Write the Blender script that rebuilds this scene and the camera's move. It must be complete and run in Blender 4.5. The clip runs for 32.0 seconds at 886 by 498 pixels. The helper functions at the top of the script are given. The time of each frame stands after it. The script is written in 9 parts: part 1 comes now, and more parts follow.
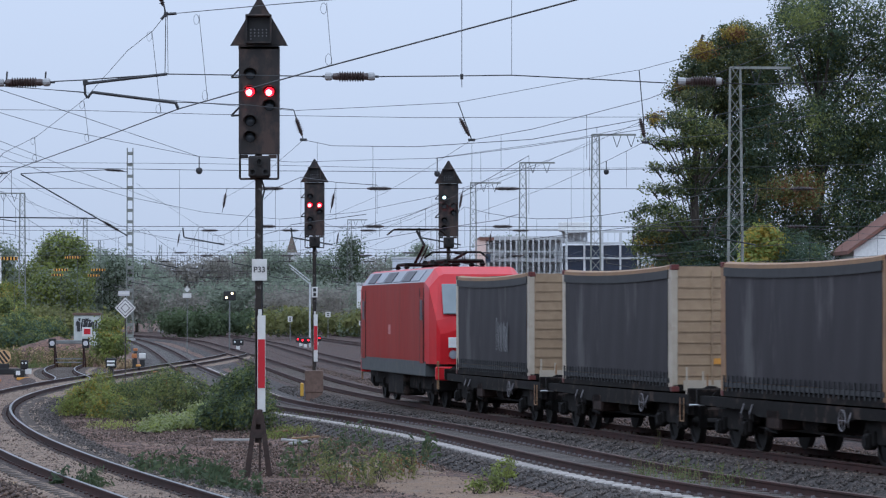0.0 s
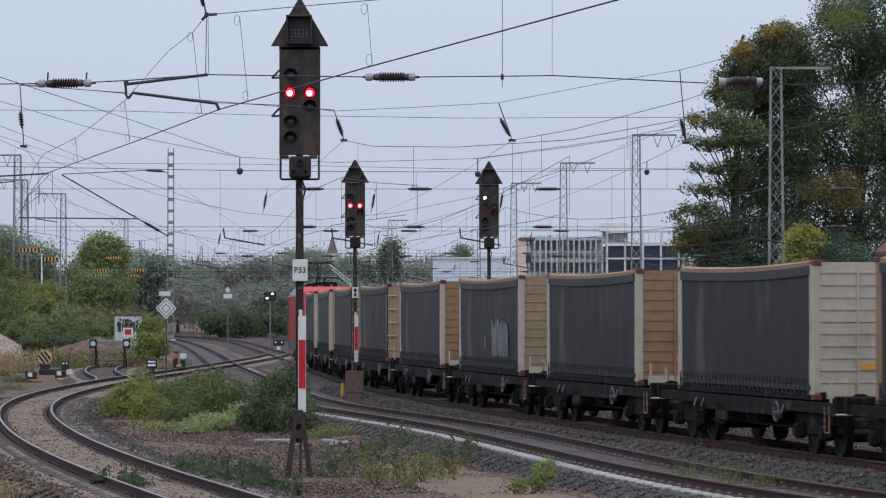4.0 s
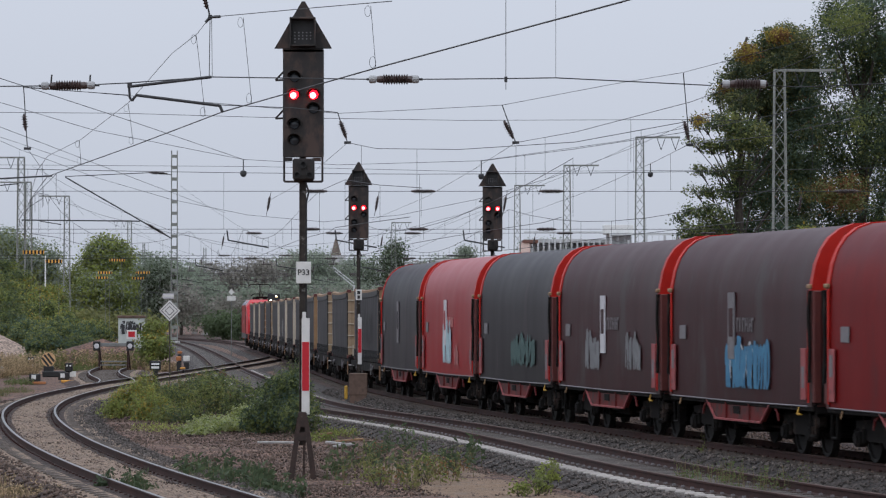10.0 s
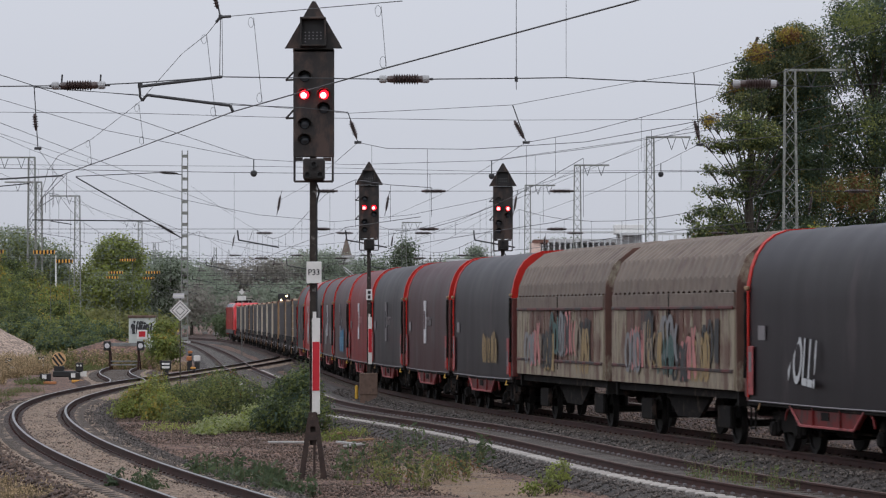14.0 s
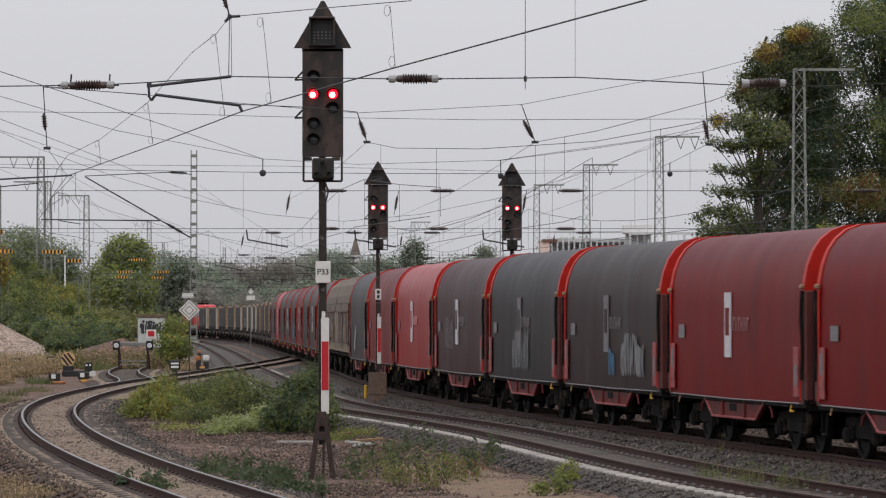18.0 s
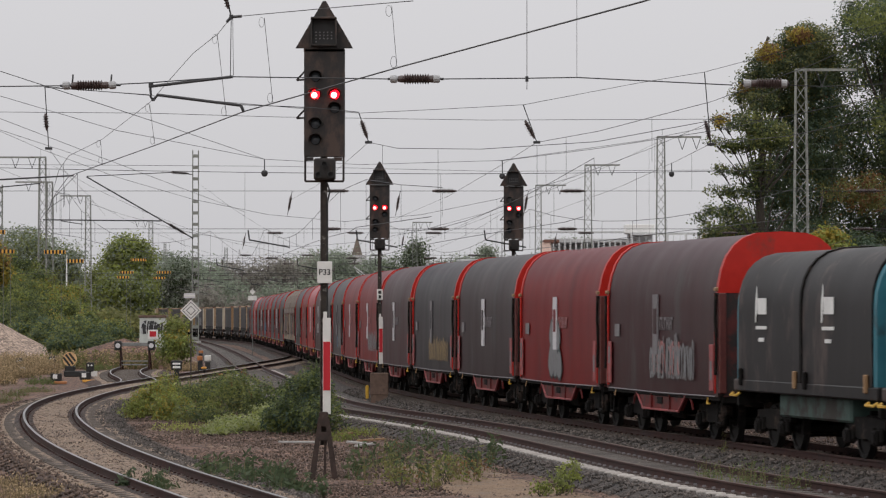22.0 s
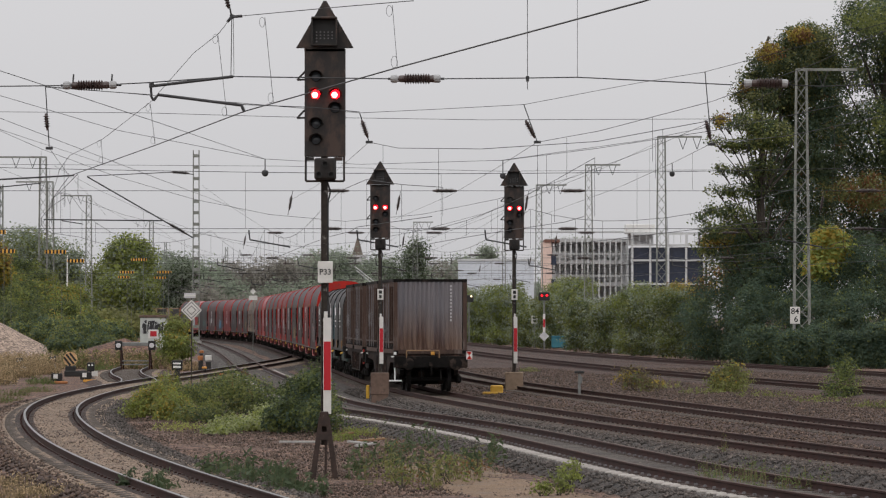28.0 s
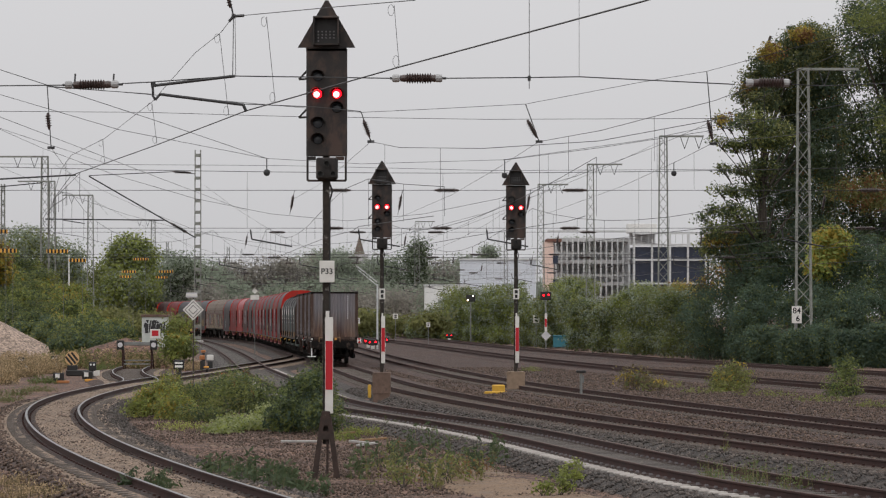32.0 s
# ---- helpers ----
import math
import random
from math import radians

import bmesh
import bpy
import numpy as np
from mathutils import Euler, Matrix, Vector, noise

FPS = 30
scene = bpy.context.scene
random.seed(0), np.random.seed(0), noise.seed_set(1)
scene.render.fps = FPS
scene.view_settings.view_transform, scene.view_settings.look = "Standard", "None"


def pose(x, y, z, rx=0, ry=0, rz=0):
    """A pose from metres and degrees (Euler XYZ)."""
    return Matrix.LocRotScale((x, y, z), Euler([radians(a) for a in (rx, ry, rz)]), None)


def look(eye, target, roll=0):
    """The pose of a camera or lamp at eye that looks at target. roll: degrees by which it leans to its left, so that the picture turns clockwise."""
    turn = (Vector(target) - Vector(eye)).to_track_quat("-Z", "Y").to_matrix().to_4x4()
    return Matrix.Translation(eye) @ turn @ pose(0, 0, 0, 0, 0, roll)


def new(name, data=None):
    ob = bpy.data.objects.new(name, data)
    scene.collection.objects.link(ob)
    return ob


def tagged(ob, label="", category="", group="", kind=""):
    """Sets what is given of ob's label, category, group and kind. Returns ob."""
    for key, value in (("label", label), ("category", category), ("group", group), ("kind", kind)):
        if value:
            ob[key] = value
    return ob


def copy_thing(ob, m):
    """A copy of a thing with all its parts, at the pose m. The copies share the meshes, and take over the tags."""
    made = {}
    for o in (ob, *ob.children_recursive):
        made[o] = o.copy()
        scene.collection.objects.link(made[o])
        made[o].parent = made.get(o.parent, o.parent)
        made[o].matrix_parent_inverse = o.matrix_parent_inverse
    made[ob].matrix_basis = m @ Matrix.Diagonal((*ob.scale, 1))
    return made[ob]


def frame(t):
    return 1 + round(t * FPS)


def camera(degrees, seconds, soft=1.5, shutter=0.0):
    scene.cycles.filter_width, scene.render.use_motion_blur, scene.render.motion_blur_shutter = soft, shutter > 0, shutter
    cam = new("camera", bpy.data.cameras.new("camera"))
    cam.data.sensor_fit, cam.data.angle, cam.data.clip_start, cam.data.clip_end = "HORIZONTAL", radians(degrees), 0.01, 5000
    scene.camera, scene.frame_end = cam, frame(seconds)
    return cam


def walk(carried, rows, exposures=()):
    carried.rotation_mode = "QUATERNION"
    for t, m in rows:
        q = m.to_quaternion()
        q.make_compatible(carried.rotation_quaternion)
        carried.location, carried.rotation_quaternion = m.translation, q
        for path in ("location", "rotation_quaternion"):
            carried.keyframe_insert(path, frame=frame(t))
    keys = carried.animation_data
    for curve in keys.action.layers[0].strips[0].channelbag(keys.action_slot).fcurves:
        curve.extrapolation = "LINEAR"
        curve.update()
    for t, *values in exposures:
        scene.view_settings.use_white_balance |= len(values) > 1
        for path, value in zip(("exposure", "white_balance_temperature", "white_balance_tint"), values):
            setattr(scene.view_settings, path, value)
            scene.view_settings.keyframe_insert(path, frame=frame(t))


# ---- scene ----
EYE_Z = 2.8
LENS = 6500.0


def aim(dx, dy):
    """The camera's pose on its stand: turned by small sideways and upward amounts, in 1/6500 rad."""
    return pose(0, 0, EYE_Z, 91.031 + math.degrees(dy / LENS), 0, math.degrees(dx / LENS))


cam = camera(13.756, 32.0, soft=1.2, shutter=0.18)
walk(cam, [
    (0.0, aim(-119.4, -3)), (0.1, aim(-119, -3)), (0.2, aim(-115, -3)), (0.3, aim(-106, -2.5)), (0.4, aim(-68, -2)), (0.5, aim(-37.5, -1.8)),
    (0.7, aim(-36, -2.5)), (1.0, aim(-41.0, -4.4)), (1.5, aim(-41.5, -4.6)), (2.0, aim(-45.5, -4.6)), (2.5, aim(-47, -4.3)),
    (3.5, aim(-47.5, -3.1)), (5.5, aim(-48, -0.2)), (7.0, aim(-47.5, 0.4)), (8.0, aim(-47.5, 1.4)), (9.0, aim(-46.8, 1.5)),
    (9.5, aim(-45.4, 1.6)), (10.0, aim(-41.4, 1.8)), (10.5, aim(-36.6, 2.8)), (10.8, aim(-33, 3.0)), (11.0, aim(-28.0, 3.2)), (11.1, aim(-3, 4.0)),
    (11.2, aim(1, 4.5)), (11.3, aim(1, 4.5)), (11.5, aim(-2.0, 4.4)), (11.8, aim(-12.0, 3.6)), (12.0, aim(-17.6, 3.1)), (12.5, aim(-25.6, 2.6)),
    (13.0, aim(-27.4, 1.7)), (13.5, aim(-26, 1.5)), (14.0, aim(-23, 1.5)), (14.5, aim(-19.9, 1.5)), (16.5, aim(-10.2, 1.4)),
    (17.5, aim(-7.8, 1.2)), (19.0, aim(-6.0, 0.3)), (21.0, aim(-4.6, 0.9)), (23.0, aim(-3.8, 1.4)), (25.5, aim(-3.7, 1.4)),
    (28.0, aim(-3.1, 0.9)), (31.6, aim(-3.0, 0.2)), (31.9, aim(-1.0, 0.0)), (32.0, aim(0, 0))],
    exposures=[(0.0, 0.1, 5200, 8), (0.5, 0.04, 5120, 8), (1.0, -0.02, 5060, 8), (2.0, -0.02, 5130, 8), (3.5, -0.01, 5520, 9), (7.0, 0.0, 5760, 9), (10.0, 0.0, 5860, 9), (12.0, 0.0, 5920, 9), (14.0, 0.0, 6090, 10),
               (17.0, 0.02, 6380, 10), (18.5, 0.02, 6500, 10), (22.0, 0.02, 6620, 10), (32.0, 0.01, 6640, 9)])

# ---- light: an overcast sky ----
world = bpy.data.worlds.new("overcast_sky")
scene.world = world
world.use_nodes = True
wn, wl = world.node_tree.nodes, world.node_tree.links
wn.clear()
sky = wn.new("ShaderNodeTexSky")
sky.sky_type, sky.sun_disc = "NISHITA", False
sky.sun_elevation, sky.sun_rotation = radians(31), radians(212)
sky.air_density, sky.dust_density = 1.0, 3.0
grey = wn.new("ShaderNodeHueSaturation")
grey.inputs["Saturation"].default_value = 0.05
veil = wn.new("ShaderNodeMixRGB")
veil.inputs[0].default_value = 0.86
veil.inputs[2].default_value = (6.75, 6.75, 7.1, 1)
bg = wn.new("ShaderNodeBackground")
bg.inputs["Strength"].default_value = 0.1
wout = wn.new("ShaderNodeOutputWorld")
wl.new(sky.outputs[0], grey.inputs["Color"])
wl.new(grey.outputs[0], veil.inputs[1])
# an overcast dome: brighter towards the zenith than at the horizon
dome = wn.new("ShaderNodeTexCoord")
height = wn.new("ShaderNodeSeparateXYZ")
above = wn.new("ShaderNodeMath")
above.operation, above.inputs[1].default_value = "MAXIMUM", 0.0
lift = wn.new("ShaderNodeMath")
lift.operation, lift.inputs[1].default_value, lift.inputs[2].default_value = "MULTIPLY_ADD", 1.25, 0.912
cloud = wn.new("ShaderNodeMixRGB")
cloud.blend_type, cloud.inputs[0].default_value = "MULTIPLY", 1.0
wl.new(dome.outputs["Generated"], height.inputs[0])
wl.new(height.outputs["Z"], above.inputs[0])
wl.new(above.outputs[0], lift.inputs[0])
wl.new(veil.outputs[0], cloud.inputs[1])
wl.new(lift.outputs[0], cloud.inputs[2])
wl.new(cloud.outputs[0], bg.inputs["Color"])
wl.new(bg.outputs[0], wout.inputs[0])
sun = new("sun", bpy.data.lights.new("sun", "SUN"))
sun.data.energy, sun.data.angle, sun.data.color = 0.5, radians(60), (1, 0.97, 0.93)
sun.matrix_world = look((-30, 0, 120), (0, 60, 0))

# ---- building blocks ----


class Form:
    """Vertices, faces and material slots of one mesh in the making."""

    def __init__(self):
        self.v, self.f, self.s = [], [], []

    def add(self, verts, faces, slot=0):
        n = len(self.v)
        self.v += [tuple(p) for p in verts]
        self.f += [tuple(i + n for i in f) for f in faces]
        self.s += [slot] * len(faces)
        return self

    def box(self, c, size, slot=0, m=None, cut=0.0):
        """A box with chamfered edges round its centre c."""
        hx, hy, hz = (a / 2 for a in size)
        b = min(cut, hx * 0.8, hy * 0.8, hz * 0.8)
        if b <= 0:
            v = [(x, y, z) for x in (-hx, hx) for y in (-hy, hy) for z in (-hz, hz)]
            f = [(0, 1, 3, 2), (4, 6, 7, 5), (0, 4, 5, 1), (2, 3, 7, 6), (0, 2, 6, 4), (1, 5, 7, 3)]
        else:
            v, f, idx = [], [], {}
            for x in (-1, 1):
                for y in (-1, 1):
                    for z in (-1, 1):
                        for a in range(3):
                            q = [x * (hx - b), y * (hy - b), z * (hz - b)]
                            q[a] = (x, y, z)[a] * (hx, hy, hz)[a]
                            idx[x, y, z, a] = len(v)
                            v.append(tuple(q))
            for a in range(3):
                p, q = (a + 1) % 3, (a + 2) % 3
                for s in (-1, 1):
                    ring = []
                    for i, j in ((-1, -1), (1, -1), (1, 1), (-1, 1)):
                        k = [0, 0, 0]
                        k[a], k[p], k[q] = s, i, j
                        ring.append(idx[k[0], k[1], k[2], a])
                    f.append(tuple(ring if s > 0 else ring[::-1]))
                for i in (-1, 1):
                    for j in (-1, 1):
                        lo, hi = [0, 0, 0], [0, 0, 0]
                        lo[a], lo[p], lo[q] = -1, i, j
                        hi[a], hi[p], hi[q] = 1, i, j
                        ring = (idx[(*lo, p)], idx[(*hi, p)], idx[(*hi, q)], idx[(*lo, q)])
                        f.append(ring if i * j > 0 else ring[::-1])
            for x in (-1, 1):
                for y in (-1, 1):
                    for z in (-1, 1):
                        ring = (idx[x, y, z, 0], idx[x, y, z, 1], idx[x, y, z, 2])
                        f.append(ring if x * y * z > 0 else ring[::-1])
        c = Vector(c)
        return self.add([(m @ (Vector(p) + c)) if m else Vector(p) + c for p in v], f, slot)

    def rod(self, a, b, r, n=6, slot=0, r2=None):
        a, b = Vector(a), Vector(b)
        d = (b - a).normalized()
        e = d.cross((0, 0, 1) if abs(d.z) < 0.9 else (1, 0, 0)).normalized()
        g = d.cross(e)
        r2 = r if r2 is None else r2
        v = []
        for k in range(n):
            w = e * math.cos(2 * math.pi * k / n) + g * math.sin(2 * math.pi * k / n)
            v += [a + w * r, b + w * r2]
        f = [(2 * k, 2 * k + 1, (2 * k + 3) % (2 * n), (2 * k + 2) % (2 * n)) for k in range(n)]
        f += [tuple(range(0, 2 * n, 2)), tuple(range(2 * n - 1, 0, -2))]
        return self.add(v, f, slot)

    def line(self, pts, r, n=5, slot=0):
        for a, b in zip(pts, pts[1:]):
            self.rod(a, b, r, n, slot)
        return self

    def turned(self, profile, axis_a, axis_b, n=16, slot=0):
        """A body of revolution: profile of (distance along, radius)."""
        a, d = Vector(axis_a), (Vector(axis_b) - Vector(axis_a)).normalized()
        e = d.cross((0, 0, 1) if abs(d.z) < 0.9 else (1, 0, 0)).normalized()
        g = d.cross(e)
        v = [a + d * t + (e * math.cos(2 * math.pi * k / n) + g * math.sin(2 * math.pi * k / n)) * r for t, r in profile for k in range(n)]
        f = [(i * n + k, i * n + (k + 1) % n, (i + 1) * n + (k + 1) % n, (i + 1) * n + k) for i in range(len(profile) - 1) for k in range(n)]
        f += [tuple(range(n))[::-1], tuple(range((len(profile) - 1) * n, len(profile) * n))]
        return self.add(v, f, slot)

    def slab(self, outline, axis, lo, hi, slot=0):
        """A flat polygon of (u, v) pushed along one axis (0, 1, 2) from lo to hi."""
        n = len(outline)

        def at(u, v, w):
            q = [u, v]
            q.insert(axis, w)
            return q
        v = [at(*p, lo) for p in outline] + [at(*p, hi) for p in outline]
        f = [tuple(range(n)), tuple(range(2 * n - 1, n - 1, -1))] + [(i, i + n, (i + 1) % n + n, (i + 1) % n) for i in range(n)]
        return self.add(v, f, slot)

    def sweep(self, profile, path, slot=0, slots=None, closed=True, caps=True):
        """An outline of (across, up) carried along points (x, y, z) with their headings."""
        n, v, f, s = len(profile), [], [], []
        for (x, y, z, tx, ty) in path:
            v += [(x + ty * a, y - tx * a, z + b) for a, b in profile]
        m = n if closed else n - 1
        for i in range(len(path) - 1):
            for k in range(m):
                f.append((i * n + k, i * n + (k + 1) % n, (i + 1) * n + (k + 1) % n, (i + 1) * n + k))
                s.append(slots[k] if slots else slot)
        if caps and closed:
            f += [tuple(range(n))[::-1], tuple(range((len(path) - 1) * n, len(path) * n))]
            s += [slot, slot]
        base = len(self.v)
        self.v += v
        self.f += [tuple(i + base for i in q) for q in f]
        self.s += s
        return self

    def mesh(self, name, mats, smooth=False):
        me = bpy.data.meshes.new(name)
        me.from_pydata([tuple(p) for p in self.v], [], self.f)
        for m in mats if isinstance(mats, (list, tuple)) else [mats]:
            me.materials.append(m)
        if any(self.s):
            me.polygons.foreach_set("material_index", self.s)
        bm = bmesh.new()
        bm.from_mesh(me)
        bmesh.ops.recalc_face_normals(bm, faces=bm.faces)
        bm.to_mesh(me)
        bm.free()
        if smooth:
            me.polygons.foreach_set("use_smooth", [True] * len(me.polygons))
            me.set_sharp_from_angle(angle=radians(40))
        return me


def part(name, form, material, parent=None, label="", smooth=False, m=None):
    """Links a form as one mesh object, under a thing or a part if given."""
    ob = new(name, form.mesh(name, material, smooth) if isinstance(form, Form) else form)
    if parent:
        ob.parent = parent
    if m is not None:
        ob.matrix_basis = m
    return tagged(ob, label)


def thing(name, label, category, group="", kind="", m=None):
    ob = new(name)
    ob.empty_display_size = 0.2
    if m is not None:
        ob.matrix_basis = m
    return tagged(ob, label, category, group, kind)


def raw_mesh(name, verts, faces, material, smooth=False):
    """A large mesh from arrays of vertices and of triangles or quads."""
    me = bpy.data.meshes.new(name)
    k = faces.shape[1]
    me.vertices.add(len(verts))
    me.vertices.foreach_set("co", verts.astype(np.float32).ravel())
    me.loops.add(faces.size)
    me.loops.foreach_set("vertex_index", faces.astype(np.int32).ravel())
    me.polygons.add(len(faces))
    me.polygons.foreach_set("loop_start", np.arange(0, faces.size, k, dtype=np.int32))
    me.update(calc_edges=True)
    for q in material if isinstance(material, (list, tuple)) else [material]:
        me.materials.append(q)
    if smooth:
        me.polygons.foreach_set("use_smooth", np.ones(len(faces), dtype=bool))
    return me

# ---- materials ----


def surface(name, dark, light, rough=0.7, metal=0.0, grain=8.0, patch=0.6, bump=0.2, stain=None, stain_at=0.62, vary=0.0, island=False, stretch=(1, 1, 1), coat=0.0, fleck=None, gloss=0.5, sheen_and_wear=None):
    """A procedural surface: grain between two colours, larger patches, an optional stain, and relief."""
    mt = bpy.data.materials.new(name)
    mt.use_nodes = True
    n, l = mt.node_tree.nodes, mt.node_tree.links
    p = n["Principled BSDF"]
    p.inputs["Metallic"].default_value = metal
    p.inputs["Coat Weight"].default_value = coat
    p.inputs["Specular IOR Level"].default_value = gloss
    tc = n.new("ShaderNodeTexCoord")
    mp = n.new("ShaderNodeMapping")
    mp.inputs["Scale"].default_value = stretch
    l.new(tc.outputs["Object"], mp.inputs[0])
    fine = n.new("ShaderNodeTexNoise")
    fine.inputs["Scale"].default_value, fine.inputs["Detail"].default_value = grain, 6
    l.new(mp.outputs[0], fine.inputs["Vector"])
    wide = n.new("ShaderNodeTexNoise")
    wide.inputs["Scale"].default_value, wide.inputs["Detail"].default_value = patch, 4
    l.new(mp.outputs[0], wide.inputs["Vector"])
    ramp = n.new("ShaderNodeValToRGB")
    ramp.color_ramp.elements[0].position, ramp.color_ramp.elements[1].position = 0.33, 0.68
    ramp.color_ramp.elements[0].color, ramp.color_ramp.elements[1].color = (*dark, 1), (*light, 1)
    mix = n.new("ShaderNodeMath")
    mix.operation = "MULTIPLY_ADD"
    mix.inputs[1].default_value, = (0.55,)
    half = n.new("ShaderNodeMath")
    half.operation = "MULTIPLY"
    half.inputs[1].default_value = 0.45
    l.new(wide.outputs[0], half.inputs[0])
    l.new(fine.outputs[0], mix.inputs[0])
    l.new(half.outputs[0], mix.inputs[2])
    l.new(mix.outputs[0], ramp.inputs[0])
    colour = ramp.outputs[0]
    if fleck:
        vo = n.new("ShaderNodeTexVoronoi")
        vo.inputs["Scale"].default_value = fleck[0]
        l.new(mp.outputs[0], vo.inputs["Vector"])
        hs = n.new("ShaderNodeMixRGB")
        hs.blend_type = "MULTIPLY"
        hs.inputs[0].default_value = fleck[1]
        bw = n.new("ShaderNodeRGBToBW")
        gain = n.new("ShaderNodeMath")
        gain.operation = "MULTIPLY_ADD"
        gain.inputs[1].default_value, gain.inputs[2].default_value = 2.4, -0.15
        l.new(vo.outputs["Color"], bw.inputs[0])
        l.new(bw.outputs[0], gain.inputs[0])
        l.new(colour, hs.inputs[1])
        l.new(gain.outputs[0], hs.inputs[2])
        colour = hs.outputs[0]
    if stain:
        st = n.new("ShaderNodeTexNoise")
        st.inputs["Scale"].default_value, st.inputs["Detail"].default_value = patch * 2.3, 7
        st.inputs["Roughness"].default_value = 0.65
        l.new(mp.outputs[0], st.inputs["Vector"])
        sr = n.new("ShaderNodeValToRGB")
        sr.color_ramp.elements[0].position, sr.color_ramp.elements[1].position = stain_at - 0.06, stain_at + 0.06
        l.new(st.outputs[0], sr.inputs[0])
        sm = n.new("ShaderNodeMixRGB")
        l.new(sr.outputs[0], sm.inputs[0])
        l.new(colour, sm.inputs[1])
        sm.inputs[2].default_value = (*stain, 1)
        colour = sm.outputs[0]
    if sheen_and_wear:
        # tint towards the top, in uneven patches: painted sky sheen with soot on hoods, grey over rust on the
        # container; from and to a height, its colour and cover
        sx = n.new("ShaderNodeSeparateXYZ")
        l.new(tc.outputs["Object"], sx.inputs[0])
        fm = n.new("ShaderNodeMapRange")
        fm.inputs["From Min"].default_value, fm.inputs["From Max"].default_value = sheen_and_wear[0], sheen_and_wear[1]
        fm.inputs["To Max"].default_value = sheen_and_wear[3]
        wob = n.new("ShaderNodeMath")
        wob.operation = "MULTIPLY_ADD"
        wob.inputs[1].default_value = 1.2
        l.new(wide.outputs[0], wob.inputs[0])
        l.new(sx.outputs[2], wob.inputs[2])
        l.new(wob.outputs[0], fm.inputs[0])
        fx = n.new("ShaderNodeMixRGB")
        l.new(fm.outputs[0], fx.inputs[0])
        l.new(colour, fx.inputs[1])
        fx.inputs[2].default_value = (*sheen_and_wear[2], 1)
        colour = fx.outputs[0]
    if vary:
        if island:
            rn = n.new("ShaderNodeNewGeometry").outputs["Random Per Island"]
        else:
            rn = n.new("ShaderNodeObjectInfo").outputs["Random"]
        mul = n.new("ShaderNodeMath")
        mul.operation = "MULTIPLY_ADD"
        mul.inputs[1].default_value, mul.inputs[2].default_value = 2 * vary, 1 - vary
        l.new(rn, mul.inputs[0])
        hv = n.new("ShaderNodeHueSaturation")
        l.new(mul.outputs[0], hv.inputs["Value"])
        l.new(colour, hv.inputs["Color"])
        colour = hv.outputs[0]
    l.new(colour, p.inputs["Base Color"])
    rr = n.new("ShaderNodeMapRange")
    rr.inputs["To Min"].default_value, rr.inputs["To Max"].default_value = max(0.04, rough - 0.12), min(1, rough + 0.12)
    l.new(wide.outputs[0], rr.inputs[0])
    l.new(rr.outputs[0], p.inputs["Roughness"])
    if bump:
        bp = n.new("ShaderNodeBump")
        bp.inputs["Strength"].default_value, bp.inputs["Distance"].default_value = bump, 0.02
        if fleck:
            l.new(vo.outputs["Distance"], bp.inputs["Height"])
            bp.inputs["Distance"].default_value = 0.04
        else:
            l.new(fine.outputs[0], bp.inputs["Height"])
        l.new(bp.outputs[0], p.inputs["Normal"])
    return mt


def glow(name, colour, strength):
    mt = bpy.data.materials.new(name)
    mt.use_nodes = True
    p = mt.node_tree.nodes["Principled BSDF"]
    p.inputs["Base Color"].default_value = (*colour, 1)
    p.inputs["Emission Color"].default_value = (*colour, 1)
    p.inputs["Emission Strength"].default_value = strength
    return mt


def leafy(name, dark, light, vary=0.2):
    mt = surface(name, dark, light, rough=0.6, grain=0.7, patch=0.18, bump=0.0, vary=vary, island=True)
    p = mt.node_tree.nodes["Principled BSDF"]
    p.inputs["Specular IOR Level"].default_value = 0.3
    n, l = mt.node_tree.nodes, mt.node_tree.links
    tl = n.new("ShaderNodeBsdfTranslucent")
    mx = n.new("ShaderNodeMixShader")
    mx.inputs[0].default_value = 0.52
    l.new(p.inputs["Base Color"].links[0].from_socket, tl.inputs["Color"])
    l.new(p.outputs[0], mx.inputs[1])
    l.new(tl.outputs[0], mx.inputs[2])
    l.new(mx.outputs[0], n["Material Output"].inputs["Surface"])
    return mt


RAIL_RUST = surface("rusty_rail_steel", (0.01795, 0.006237, 0.004537), (0.0561, 0.01782, 0.01238), 0.8, 0.1, 6, 0.5)
RAIL_TOP = surface("worn_rail_head", (0.085, 0.08075, 0.07905), (0.153, 0.1462, 0.1445), 0.36, 0.9, 3, 0.3, 0.05)
RAIL_DULL = surface("brown_rail_head", (0.0495, 0.0285, 0.0225), (0.11, 0.0684, 0.0558), 0.7, 0.1, 3, 0.3, 0.05, gloss=0.3)
BALLAST = surface("grey_brown_ballast_stones", (0.02486, 0.01291, 0.009379), (0.07098, 0.03874, 0.02829), 0.95, 0, 3, 0.25, 0.9, fleck=(15.0, 1.0))
BALLAST_GREY = surface("grey_ballast_stones", (0.01924, 0.01531, 0.01328), (0.05985, 0.04915, 0.04296), 0.95, 0, 3, 0.25, 0.9, fleck=(15.0, 1.0))
BALLAST_PALE = surface("pale_ballast_stones", (0.0372, 0.031, 0.02728), (0.0992, 0.0868, 0.0775), 0.95, 0, 3, 0.25, 0.9, fleck=(15.0, 0.95))
TRACK_DIRT = surface("brown_trackbed_grit", (0.1159, 0.07936, 0.05501), (0.2158, 0.1536, 0.1069), 0.95, 0, 4, 0.2, 0.6, fleck=(18, 0.8))
